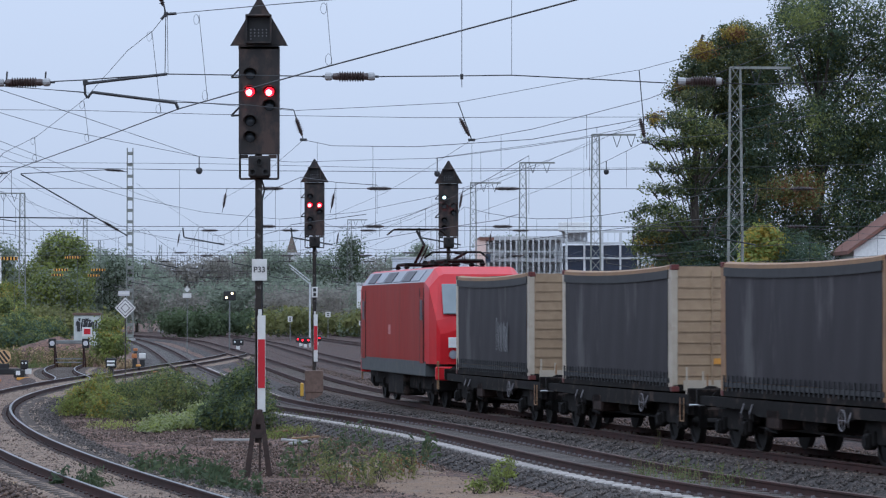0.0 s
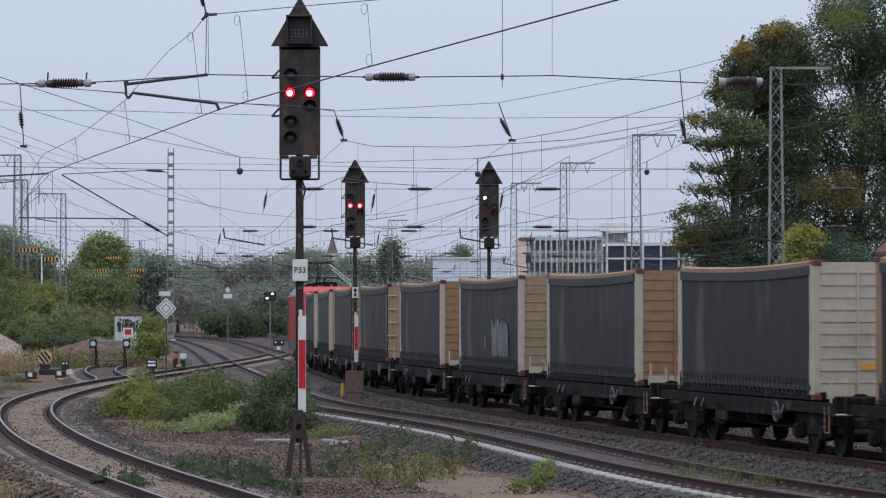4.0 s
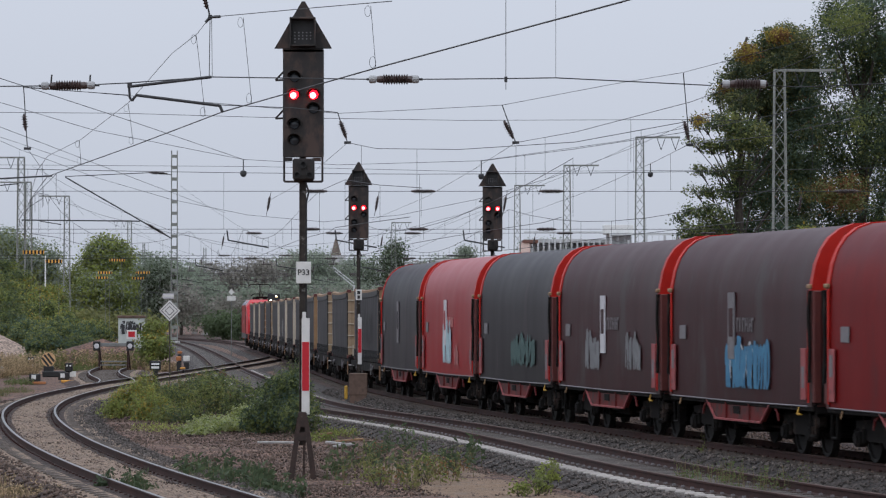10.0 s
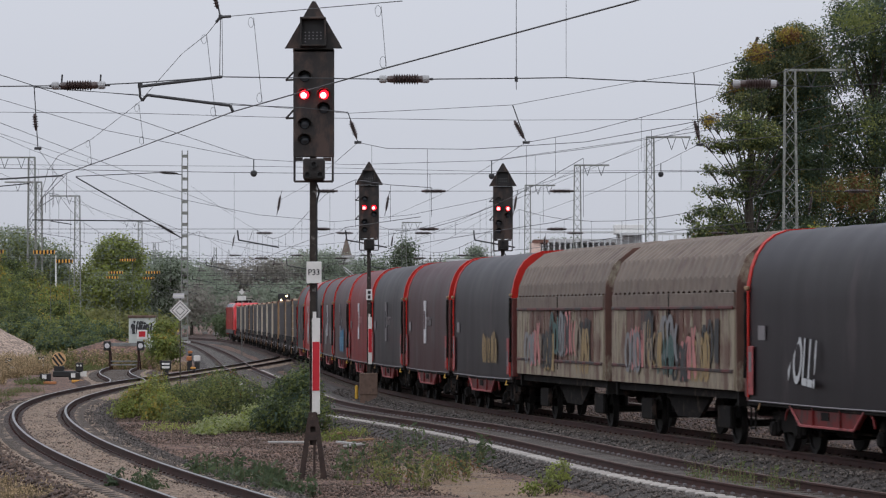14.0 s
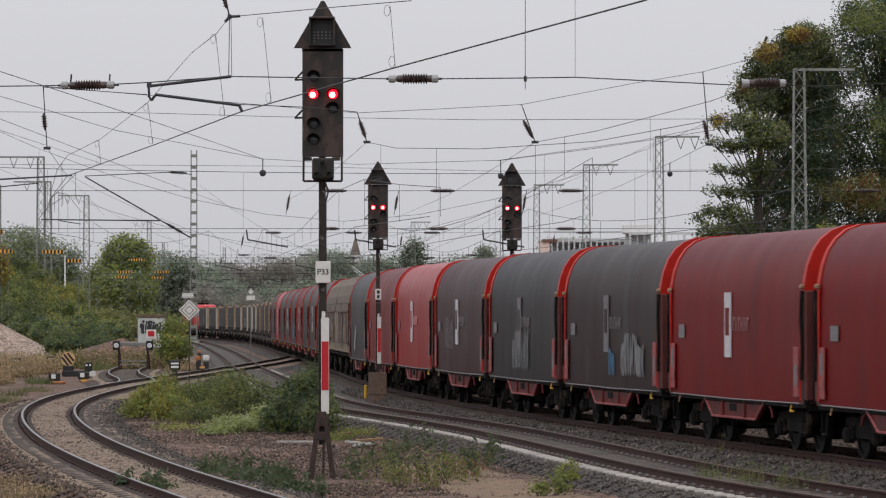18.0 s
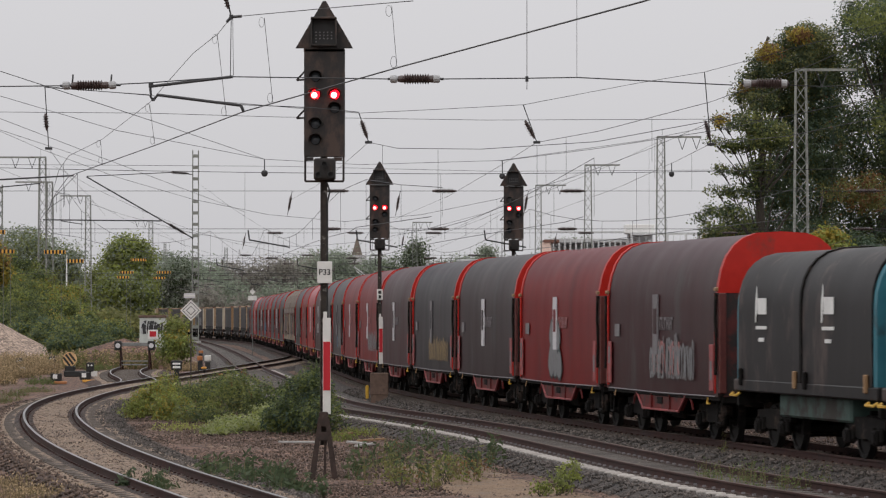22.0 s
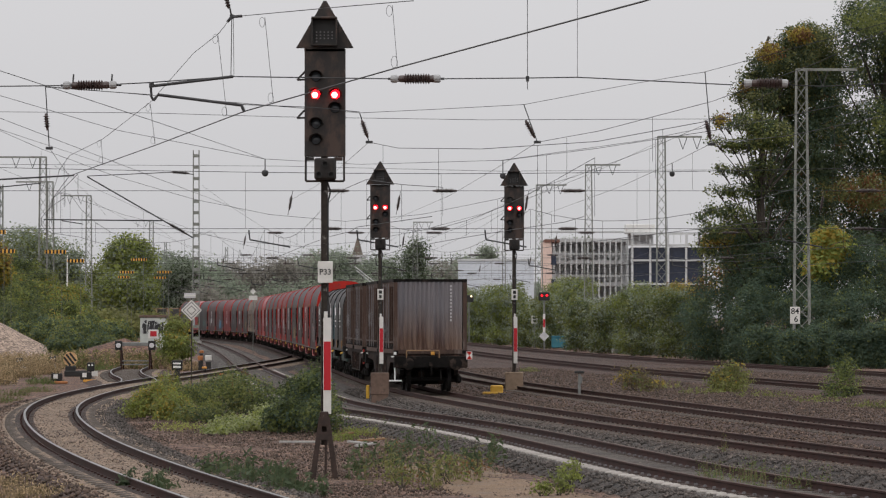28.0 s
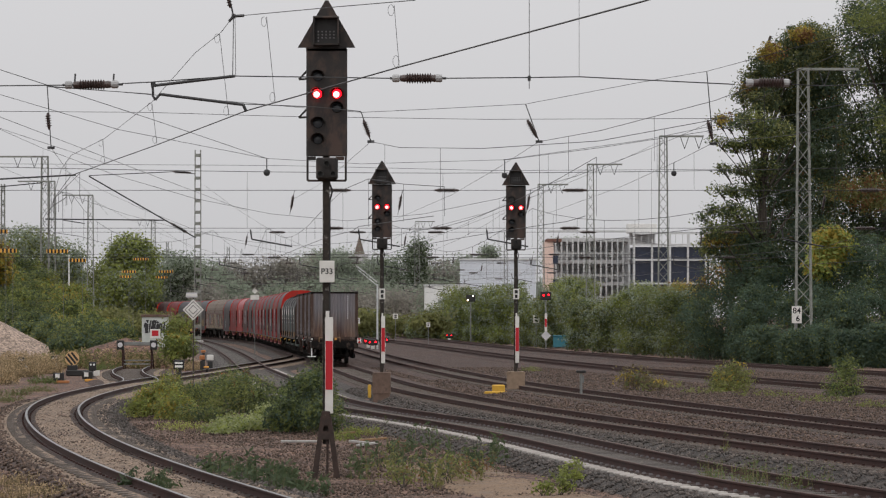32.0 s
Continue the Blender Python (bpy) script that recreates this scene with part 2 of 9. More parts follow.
SOIL = surface("cindery_brown_soil", (0.05757, 0.03087, 0.02142), (0.1491, 0.08426, 0.05841), 0.97, 0, 2.2, 0.16, 0.8, stain=(0.27, 0.215, 0.15), stain_at=0.66, fleck=(9.0, 0.95))
STONE_GREY = surface("loose_grey_ballast_stone", (0.01869, 0.01556, 0.01366), (0.1468, 0.1231, 0.109), 0.95, 0, 9, 1, 0.3, vary=0.6, island=True)
STONE = surface("loose_ballast_stone", (0.0209, 0.01385, 0.01057), (0.1764, 0.1217, 0.09272), 0.95, 0, 9, 1, 0.3, vary=0.65, island=True)
CONCRETE = surface("pale_concrete", (0.27, 0.26, 0.245), (0.43, 0.42, 0.4), 0.9, 0, 8, 0.8, 0.3, stain=(0.18, 0.15, 0.12), stain_at=0.64)
SLEEPER = surface("concrete_sleeper", (0.2678, 0.241, 0.2143), (0.3929, 0.366, 0.3393), 0.92, 0, 10, 1.1, 0.3, stain=(0.27, 0.2, 0.16), stain_at=0.64, vary=0.15)
WOOD_SLEEPER = surface("dark_wooden_sleeper", (0.035, 0.026, 0.02), (0.1, 0.08, 0.066), 0.9, 0, 12, 1.0, 0.4, vary=0.2)
SLEEPER_MID = surface("dusty_sleeper_middle", (0.0558, 0.0465, 0.0403), (0.0992, 0.0868, 0.0775), 0.92, 0, 10, 1.1, 0.3, vary=0.25)
RUST_BED = surface("rust_stained_ballast", (0.013, 0.00625, 0.004567), (0.0375, 0.0192, 0.0137), 0.95, 0, 3, 0.25, 0.9, fleck=(15.0, 1.0))
RUST_SEAT = surface("rust_stained_sleeper_seat", (0.02325, 0.01395, 0.01116), (0.0558, 0.0372, 0.02976), 0.92, 0, 10, 1.1, 0.3, vary=0.2)
LABEL_DIM = surface("grimy_grey_label_panel", (0.132, 0.12, 0.126), (0.192, 0.18, 0.186), 0.6, 0, 5, 0.8, 0.03)
DIRT_PATH = surface("tan_trodden_dirt", (0.1375, 0.08798, 0.05305), (0.2125, 0.1413, 0.08764), 0.97, 0, 3, 0.5, 0.5, stain=(0.16, 0.125, 0.1), stain_at=0.6, fleck=(22.0, 0.35))

# ---- the plan: track lines as (north, east) marks ----


def line_of(marks, step=1.0, soft=9):
    """A smooth line through marks (y, x): rows of x, y, heading and the length along it."""
    ys = np.array([m[0] for m in marks], float)
    xs = np.array([m[1] for m in marks], float)
    d = np.gradient(xs, ys)
    gy = np.arange(ys[0], ys[-1] + 1e-6, step)
    k = np.clip(np.searchsorted(ys, gy) - 1, 0, len(ys) - 2)
    h = ys[k + 1] - ys[k]
    t = (gy - ys[k]) / h
    gx = (2 * t**3 - 3 * t**2 + 1) * xs[k] + (t**3 - 2 * t**2 + t) * h * d[k] + (3 * t**2 - 2 * t**3) * xs[k + 1] + (t**3 - t**2) * h * d[k + 1]
    for _ in range(3):
        pad = np.r_[2 * gx[0] - gx[soft:0:-1], gx, 2 * gx[-1] - gx[-2:-soft - 2:-1]]
        gx = np.convolve(pad, np.ones(2 * soft + 1) / (2 * soft + 1), "valid")
    tx, ty = np.gradient(gx), np.gradient(gy)
    n = np.hypot(tx, ty)
    u = np.r_[0, np.cumsum(np.hypot(np.diff(gx), np.diff(gy)))]
    return np.c_[gx, gy, tx / n, ty / n, u]


def stretch_of(ln, lo, hi, every=1, z=0.0):
    return [(x, y, z, tx, ty) for x, y, tx, ty, _ in ln[::every] if lo <= y <= hi]


LINE_C = line_of([
    (-560, 220), (-300, 128), (-150, 75.5), (-60, 45.3), (-20, 32.6), (0, 26.7), (20, 21.2), (40, 16.2), (60, 11.5), (69.15, 9.62), (81, 7.40), (92.8, 5.31), (104.7, 3.43), (116.7, 1.75), (128.6, 0.28),
    (140.6, -1.03), (160, -2.66), (180, -4.06), (200, -5.46), (230, -7.51), (260, -9.66), (300, -12.55), (340, -15.5), (380, -18.7), (410, -21.9),
    (440, -25.85), (468, -30.2), (500, -36.1), (560, -49), (640, -68), (760, -100)], soft=6)
LINE_B = line_of([(20, 15.0), (45, 9.9), (57.2, 6.45), (64.1, 5.08), (72.2, 4.05), (82.3, 2.79), (95, 1.1), (113.8, -1.55 - 1.2), (140, -5.4), (170, -7.9), (198, -10.2), (236, -12.9), (293.5, -17.2), (387, -25.1), (470, -33.5), (600, -49)], soft=6)
LINE_A = line_of([(24, 4.2), (40, 0.3), (57.4, -3.3), (64.3, -4.78), (72.5, -6.35), (84.7, -8.45), (94.3, -9.84), (105.2, -11.2), (115.2, -12.15), (125.5, -12.75), (135.8, -13.0), (145.6, -13.0), (161, -12.7), (173, -12.2), (198, -11.2), (222, -10.4), (245, -9.85), (262, -9.85)], soft=4)
LINE_S = line_of([(150, -12.6), (160, -13.1), (175, -14.9), (190, -16.3), (205, -17.0)], soft=3)
LINE_D = line_of([(40, 20.6), (91.5, 11.0), (101, 9.55), (117, 7.4), (137.4, 4.75), (155.6, 2.75), (187.6, 0.2), (239.5, -3.3), (289, -6.2), (331, -8.6), (420, -15), (520, -23.5), (640, -35)], soft=9)
LINE_E = line_of([(60, 29), (140, 16.8), (164, 13.6), (191.6, 10.3), (222, 7.3), (253, 4.6), (308.5, 0.8), (395.6, -5.05), (520, -14.5), (640, -25)], soft=9)
LINE_F = line_of([(60, 42), (140, 28.0), (182, 21.5), (214, 17.3), (233, 14.9), (278, 10), (331, 5.7), (404, 0.8), (467, -3.6), (640, -16)], soft=9)

RAIL_SHAPE = [(-0.0625, -0.172), (-0.0625, -0.162), (-0.012, -0.14), (-0.009, -0.05), (-0.034, -0.038), (-0.034, -0.006), (-0.026, 0), (0.026, 0), (0.034, -0.006), (0.034, -0.038), (0.009, -0.05), (0.012, -0.14), (0.0625, -0.162), (0.0625, -0.172)]
RAIL_SLOTS = [0, 0, 0, 0, 0, 1, 1, 1, 0, 0, 0, 0, 0, 0]

ground_v, ground_f = [], []
gx = np.r_[-3000, -900, -400, np.arange(-200, -60, 20), np.arange(-60, 60, 1.5), np.arange(60, 201, 20), 400, 900, 3000]
gy = np.r_[-900, -300, -60, np.arange(0, 40, 5), np.arange(40, 200, 1.5), np.arange(200, 700, 20), 900, 1500, 4500]
GX, GY = np.meshgrid(gx, gy)
GZ = np.zeros_like(GX)
for i in range(GX.shape[0]):
    for j in range(GX.shape[1]):
        GZ[i, j] = -0.36 + 0.05 * noise.noise((GX[i, j] * 0.25, GY[i, j] * 0.25, 0)) + 0.04 * noise.noise((GX[i, j] * 0.9, GY[i, j] * 0.9, 3))
nx = len(gx)
a = (np.arange(len(gy) - 1)[:, None] * nx + np.arange(nx - 1)[None, :]).ravel()
ground = new("ground", raw_mesh("ground", np.c_[GX.ravel(), GY.ravel(), GZ.ravel()], np.c_[a, a + 1, a + 1 + nx, a + nx], SOIL, True))
tagged(ground, "brown cindery railway soil with scattered stones", "ground", kind="structure")


def rail_track(ln, lo, hi, label, head, sleeper, sleepers_from, sleepers_to, bed, z=0.0, middle=None, left=None, right=None, fill=0.0):
    """One track: ballast bed, two rails and its sleepers."""
    tr = thing("railway_track", label, "railway track", "railway tracks", "structure")
    run = stretch_of(ln, lo, hi, 2, z)
    for off in (-0.7525, 0.7525):
        part("rail", Form().sweep(RAIL_SHAPE, [(x + ty * off, y - tx * off, q, tx, ty) for x, y, q, tx, ty in run], 0, RAIL_SLOTS), [RAIL_RUST, head], tr)
    rows = stretch_of(ln, lo, hi, 1, 0)
    prof = [-2.6, -2.2, -1.85, -1.6, -1.3, -1.02, -0.5, 0, 0.5, 1.02, 1.3, 1.6, 1.85, 2.2, 2.6]
    base = [-0.5, -0.36, -0.2, -0.185, -0.18, -0.18, -0.19, -0.19, -0.19, -0.18, -0.18, -0.185, -0.2, -0.36, -0.5]
    v, f = [], []
    for x, y, q, tx, ty in rows:
        for p, b in zip(prof, base):
            px, py = x + ty * p, y - tx * p
            b += fill if abs(p) < 0.65 else fill * 0.5 if abs(p) < 1.3 else 0
            v.append((px, py, z + b + 0.03 * noise.noise((px * 1.7, py * 1.7, 1.0))))
    n = len(prof)
    k = (np.arange(len(rows) - 1)[:, None] * n + np.arange(n - 1)[None, :]).ravel()
    me = raw_mesh("ballast_bed", np.array(v), np.c_[k, k + 1, k + 1 + n, k + n], [bed, middle or bed, left or bed, right or bed, RUST_BED])
    mid = np.tile(np.array([4 if c in (5, 8) else 1 if 3 <= c <= 10 else 2 if c < 3 else 3 for c in range(n - 1)], dtype=np.int32), len(rows) - 1)
    me.polygons.foreach_set("material_index", mid)
    part("ballast_bed", me, None, tr)
    sl = Form().box((0, 0, -0.241), (1.0, 0.26, 0.2), 3, None, 0.02)
    for s in (-0.7525, 0.7525):
        sl.box((s, 0, -0.242), (0.505, 0.26, 0.2), 2, None, 0.015)
        sl.box((s * 1.5285, 0, -0.24), (0.3, 0.26, 0.2), 0, None, 0.02)
        for d in (-0.1, 0.1):
            sl.box((s + d, 0, -0.13), (0.05, 0.07, 0.045), 1)
    sm = sl.mesh("sleeper", [sleeper, LABEL_DIM if sleeper is SLEEPER else RAIL_RUST, RUST_SEAT if sleeper is SLEEPER else sleeper, SLEEPER_MID if sleeper is SLEEPER else sleeper])
    u = np.arange(np.interp(sleepers_from, ln[:, 1], ln[:, 4]), np.interp(sleepers_to, ln[:, 1], ln[:, 4]), 0.63)
    for q in u:
        x, y, tx, ty = (np.interp(q, ln[:, 4], ln[:, c]) for c in range(4))
        part("sleeper", sm, None, tr, m=pose(x, y, z - 0.008, 0, 0, math.degrees(math.atan2(-tx, ty))))
    return tr


rail_track(LINE_A, 25, 261, "curving siding track with worn bright rails", RAIL_TOP, WOOD_SLEEPER, 44, 130, BALLAST, middle=TRACK_DIRT, right=BALLAST_GREY, fill=0.06)
rail_track(LINE_B, 30, 560, "brown rusty track on pale concrete sleepers", RAIL_DULL, SLEEPER, 50, 200, BALLAST, middle=BALLAST_PALE, left=BALLAST_GREY, right=BALLAST_GREY)
path_v = [(x + ty * o, y - tx * o, -0.33 + 0.02 * noise.noise((x * 1.3, y * 1.3, o)) - (0.08 if k in (0, 5) else 0)) for x, y, z, tx, ty in stretch_of(LINE_B, 40, 78) for k, o in enumerate((-4.9, -4.6, -4.0, -3.3, -2.7, -2.4))]
path_k = (np.arange(len(path_v) // 6 - 1)[:, None] * 6 + np.arange(5)[None, :]).ravel()
tagged(new("trodden_path", raw_mesh("trodden_path", np.array(path_v), np.c_[path_k, path_k + 1, path_k + 7, path_k + 6], DIRT_PATH, True)), "trodden tan dirt path along the track", "path", kind="structure")
rail_track(LINE_C, 20, 760, "main track under the freight train, dark ballast", RAIL_DULL, WOOD_SLEEPER, 66, 200, BALLAST, left=BALLAST_GREY)
rail_track(LINE_D, 60, 640, "main track with rusty brown rails", RAIL_DULL, WOOD_SLEEPER, 88, 200, BALLAST)
rail_track(LINE_E, 100, 640, "far track with rusty brown rails", RAIL_DULL, WOOD_SLEEPER, 138, 190, BALLAST)
rail_track(LINE_F, 120, 640, "far track beside the bushes", RAIL_DULL, WOOD_SLEEPER, 178, 220, BALLAST)
rail_track(LINE_S, 155, 203, "short dead-end siding track", RAIL_TOP, WOOD_SLEEPER, 166, 202, BALLAST, middle=TRACK_DIRT)

# ballast between the running tracks
field_v, fy_ = [], np.r_[np.arange(50, 200, 1.5), np.arange(200, 620, 10)]
for y in fy_:
    a = float(np.interp(y, LINE_C[:, 1], LINE_C[:, 0])) + 1.5
    b = float(np.interp(y, LINE_F[:, 1], LINE_F[:, 0])) + 3.5
    for q in np.linspace(0, 1, 22):
        x = a + (b - a) * q
        field_v.append((x, y, -0.27 + 0.04 * noise.noise((x * 0.8, y * 0.8, 2)) - (0.2 if q in (0, 1) else 0)))
fk_ = (np.arange(len(fy_) - 1)[:, None] * 22 + np.arange(21)[None, :]).ravel()
tagged(new("ballast_field", raw_mesh("ballast_field", np.array(field_v), np.c_[fk_, fk_ + 1, fk_ + 23, fk_ + 22], BALLAST, True)), "brown-grey ballast between the running tracks", "ballast", kind="structure")

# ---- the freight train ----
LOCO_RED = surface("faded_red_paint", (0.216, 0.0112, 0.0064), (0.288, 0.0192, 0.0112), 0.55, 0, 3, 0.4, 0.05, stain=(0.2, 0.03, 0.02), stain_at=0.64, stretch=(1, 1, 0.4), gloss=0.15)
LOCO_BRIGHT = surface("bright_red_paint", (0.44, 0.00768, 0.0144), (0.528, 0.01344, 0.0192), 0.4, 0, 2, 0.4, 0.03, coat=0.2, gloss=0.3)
LOCO_GREY = surface("grey_loco_paint", (0.05, 0.056, 0.056), (0.085, 0.092, 0.092), 0.6, 0, 4, 0.6, 0.05, stain=(0.1, 0.09, 0.08), gloss=0.3)
LOUVRE = surface("grey_louvre_metal", (0.22, 0.23, 0.26), (0.34, 0.35, 0.38), 0.5, 0.2, 4, 0.6, 0.1)
UNDER = surface("sooty_running_gear", (0.00403, 0.003596, 0.003348), (0.01302, 0.01085, 0.009734), 0.85, 0.1, 6, 0.8, 0.3, stain=(0.06, 0.042, 0.034), stain_at=0.6, gloss=0.2)
WHEEL = surface("dark_wheel_steel", (0.0056, 0.0049, 0.00448), (0.0154, 0.01295, 0.01155), 0.7, 0.3, 5, 0.8, 0.1)
NIGHT = surface("dark_louvre_metal", (0.035, 0.035, 0.045), (0.07, 0.07, 0.085), 0.5, 0.2, 4, 0.6, 0.1)
GLASS = surface("dark_window_glass", (0.02, 0.025, 0.03), (0.05, 0.06, 0.07), 0.12, 0, 2, 0.3, 0.0)
# windscreen glass: a pale sky reflection painted into the base colour
PALE_GLASS = surface("reflection_painted_glass", (0.18, 0.216, 0.228), (0.252, 0.288, 0.3), 0.2, 0, 2, 0.3, 0.0)
WHITE = surface("white_enamel", (0.62, 0.62, 0.6), (0.8, 0.8, 0.78), 0.5, 0, 6, 0.8, 0.03)
BLACK = surface("black_paint", (0.008, 0.008, 0.008), (0.022, 0.021, 0.02), 0.6, 0, 6, 0.8, 0.05)
CURTAIN = surface("dark_grey_lorry_curtain", (0.01935, 0.01718, 0.01946), (0.03313, 0.02847, 0.03243), 0.65, 0, 2.0, 0.35, 0.1, stain=(0.075, 0.07, 0.07), stain_at=0.6, stretch=(1, 1, 0.3), vary=0.12, gloss=0.3)
CURTAIN_DARK = surface("black_curtain_hem", (0.0126, 0.0126, 0.014), (0.028, 0.028, 0.0294), 0.6, 0, 4, 0.6, 0.1)
BEIGE = surface("weathered_beige_paint", (0.2398, 0.1666, 0.0984), (0.333, 0.2413, 0.1477), 0.6, 0, 5, 0.6, 0.08, stain=(0.24, 0.17, 0.11), stain_at=0.62, vary=0.1)
TAN = surface("rusty_tan_paint", (0.2089, 0.1195, 0.05564), (0.2848, 0.1694, 0.0816), 0.6, 0, 5, 0.6, 0.08, stain=(0.2, 0.11, 0.06), stain_at=0.58)
PALE = surface("dirty_cream_paint", (0.352, 0.3, 0.228), (0.448, 0.392, 0.312), 0.6, 0, 5, 0.6, 0.08, stain=(0.3, 0.24, 0.17), stain_at=0.64)
CASTING = surface("dark_red_corner_casting", (0.072, 0.013, 0.011), (0.12, 0.024, 0.018), 0.6, 0, 6, 1, 0.1)
ORANGE_MARK = surface("orange_marking", (0.55, 0.25, 0.03), (0.65, 0.32, 0.06), 0.6, 0, 6, 1, 0.05)
# hood tops: sky sheen painted into the colour by height, with some soot
HOOD_RED = surface("red_hood_tarpaulin", (0.1189, 0.00139, 0.001738), (0.1643, 0.0022, 0.00249), 0.5, 0, 2.5, 0.4, 0.08, stain=(0.1, 0.008, 0.009), stain_at=0.6, stretch=(1, 1, 0.35), sheen_and_wear=(4.3, 4.75, (0.09, 0.02, 0.026), 0.6), gloss=0.16)
HOOD_PINK = surface("bright_red_hood_tarpaulin", (0.2242, 0.003713, 0.005581), (0.2678, 0.00617, 0.008155), 0.42, 0, 2.5, 0.4, 0.06, stretch=(1, 1, 0.4), sheen_and_wear=(4.1, 4.7, (0.34, 0.11, 0.12), 0.7), gloss=0.16)
HOOD_MAROON = surface("sooty_maroon_tarpaulin", (0.02304, 0.001918, 0.003033), (0.03789, 0.00274, 0.004355), 0.5, 0, 2.5, 0.4, 0.08, stain=(0.045, 0.03, 0.03), stain_at=0.58, stretch=(1, 1, 0.35), sheen_and_wear=(4.3, 4.75, (0.05, 0.02, 0.027), 0.6), gloss=0.25)
HOOD_DARK = surface("sooty_grey_tarpaulin", (0.006838, 0.004154, 0.005578), (0.01118, 0.006786, 0.009282), 0.5, 0, 2.5, 0.4, 0.08, stain=(0.034, 0.025, 0.027), stain_at=0.62, stretch=(1, 1, 0.35), sheen_and_wear=(4.3, 4.75, (0.024, 0.022, 0.029), 0.75), gloss=0.28)
HOOD_BROWN = surface("grimy_brown_tarpaulin", (0.01338, 0.003461, 0.004179), (0.02192, 0.005769, 0.006684), 0.5, 0, 2.5, 0.4, 0.08, stain=(0.035, 0.03, 0.03), stain_at=0.6, stretch=(1, 1, 0.35), sheen_and_wear=(4.3, 4.75, (0.026, 0.022, 0.025), 0.75), gloss=0.25)
END_RED = surface("orange_red_end_wall", (0.3498, 0.01092, 0.00588), (0.4587, 0.01893, 0.01019), 0.5, 0, 4, 0.6, 0.06, stain=(0.2, 0.03, 0.02), stain_at=0.62, gloss=0.3)
GUARD_ROSE = surface("rosy_guard_paint", (0.24, 0.048, 0.048), (0.336, 0.08, 0.08), 0.6, 0, 6, 1.0, 0.05, stain=(0.1, 0.03, 0.03), stain_at=0.6)
END_DARK = surface("sooty_dark_red_end_frame", (0.05, 0.01, 0.009), (0.13, 0.02, 0.016), 0.6, 0, 5, 0.8, 0.1, stain=(0.02, 0.014, 0.013), stain_at=0.5)
SILL_RED = surface("sooty_red_frame", (0.1056, 0.009856, 0.009856), (0.1739, 0.02016, 0.01837), 0.6, 0, 4, 0.6, 0.1, stain=(0.06, 0.03, 0.028), stain_at=0.54, gloss=0.25)
LABEL_GREY = surface("grey_label_panel", (0.459, 0.4455, 0.459), (0.621, 0.6075, 0.621), 0.6, 0, 5, 0.8, 0.03)
LETTER_ROSE = surface("faded_rosy_lettering", (0.22, 0.08, 0.08), (0.34, 0.15, 0.15), 0.6, 0, 7, 1.2, 0.02)
LETTER_PINK = surface("faded_pink_lettering", (0.42, 0.16, 0.15), (0.55, 0.25, 0.24), 0.6, 0, 7, 1.2, 0.02)
LETTER_DIM = surface("grimy_lettering", (0.11, 0.095, 0.1), (0.19, 0.17, 0.175), 0.6, 0, 7, 1.2, 0.02)
WALL_CREAM = surface("graffiti_stained_cream_wall", (0.1976, 0.1632, 0.1152), (0.3192, 0.272, 0.1958), 0.65, 0, 4, 0.9, 0.1, stain=(0.11, 0.06, 0.042), stain_at=0.52, stretch=(1, 1, 0.4))
WALL_BROWN = surface("brown_painted_wall", (0.0616, 0.02736, 0.0204), (0.1408, 0.0646, 0.0442), 0.65, 0, 4, 0.9, 0.1, stain=(0.3, 0.27, 0.2), stain_at=0.6, stretch=(1, 1.3, 0.5))
ROOF_GREY = surface("grimy_corrugated_roof", (0.103, 0.07912, 0.0616), (0.1778, 0.137, 0.108), 0.7, 0, 4, 0.6, 0.1, stain=(0.09, 0.06, 0.05), stain_at=0.6)
HOOD_COIL = surface("dark_steel_hood", (0.01022, 0.009192, 0.009792), (0.01744, 0.01532, 0.01566), 0.55, 0, 3, 0.5, 0.06, stain=(0.075, 0.055, 0.05), stain_at=0.6, stretch=(1, 1, 0.4), gloss=0.3)
TEAL = surface("teal_painted_end", (0.02, 0.12, 0.16), (0.035, 0.17, 0.21), 0.5, 0, 4, 0.6, 0.06, stain=(0.03, 0.07, 0.08))
TEAL_FRAME = surface("grimy_green_frame", (0.035, 0.07, 0.06), (0.08, 0.13, 0.115), 0.7, 0, 4, 0.6, 0.1, stain=(0.03, 0.025, 0.02), stain_at=0.52)
BOX_BROWN = surface("rusty_brown_container", (0.045, 0.027, 0.021), (0.1, 0.06, 0.046), 0.65, 0, 5, 1.4, 0.15, stain=(0.15, 0.115, 0.1), stain_at=0.62, stretch=(1, 1, 0.25), vary=0.1, gloss=0.25)
BOX_GREY = surface("rust_streaked_grey_container", (0.12, 0.07, 0.05), (0.22, 0.15, 0.115), 0.6, 0, 4, 0.8, 0.1, stain=(0.075, 0.04, 0.03), stain_at=0.55, stretch=(2.5, 1, 0.2), sheen_and_wear=(2.4, 3.8, (0.21, 0.21, 0.23), 0.75), gloss=0.3)
FRAME_RUST = surface("sooty_rusty_frame", (0.0112, 0.007, 0.0056), (0.0294, 0.0168, 0.0133), 0.8, 0, 6, 1.2, 0.2, stain=(0.08, 0.045, 0.034), stain_at=0.6, gloss=0.2)
YELLOW = surface("yellow_paint", (0.5, 0.28, 0.02), (0.62, 0.37, 0.05), 0.55, 0, 6, 0.8, 0.05)
PAINT_WHITE = surface("white_spray_paint", (0.36, 0.368, 0.376), (0.496, 0.504, 0.504), 0.6, 0, 5, 0.8, 0.02)
PAINT_BLUE = surface("blue_spray_paint", (0.0252, 0.126, 0.2394), (0.063, 0.2142, 0.3465), 0.6, 0, 5, 0.8, 0.02)
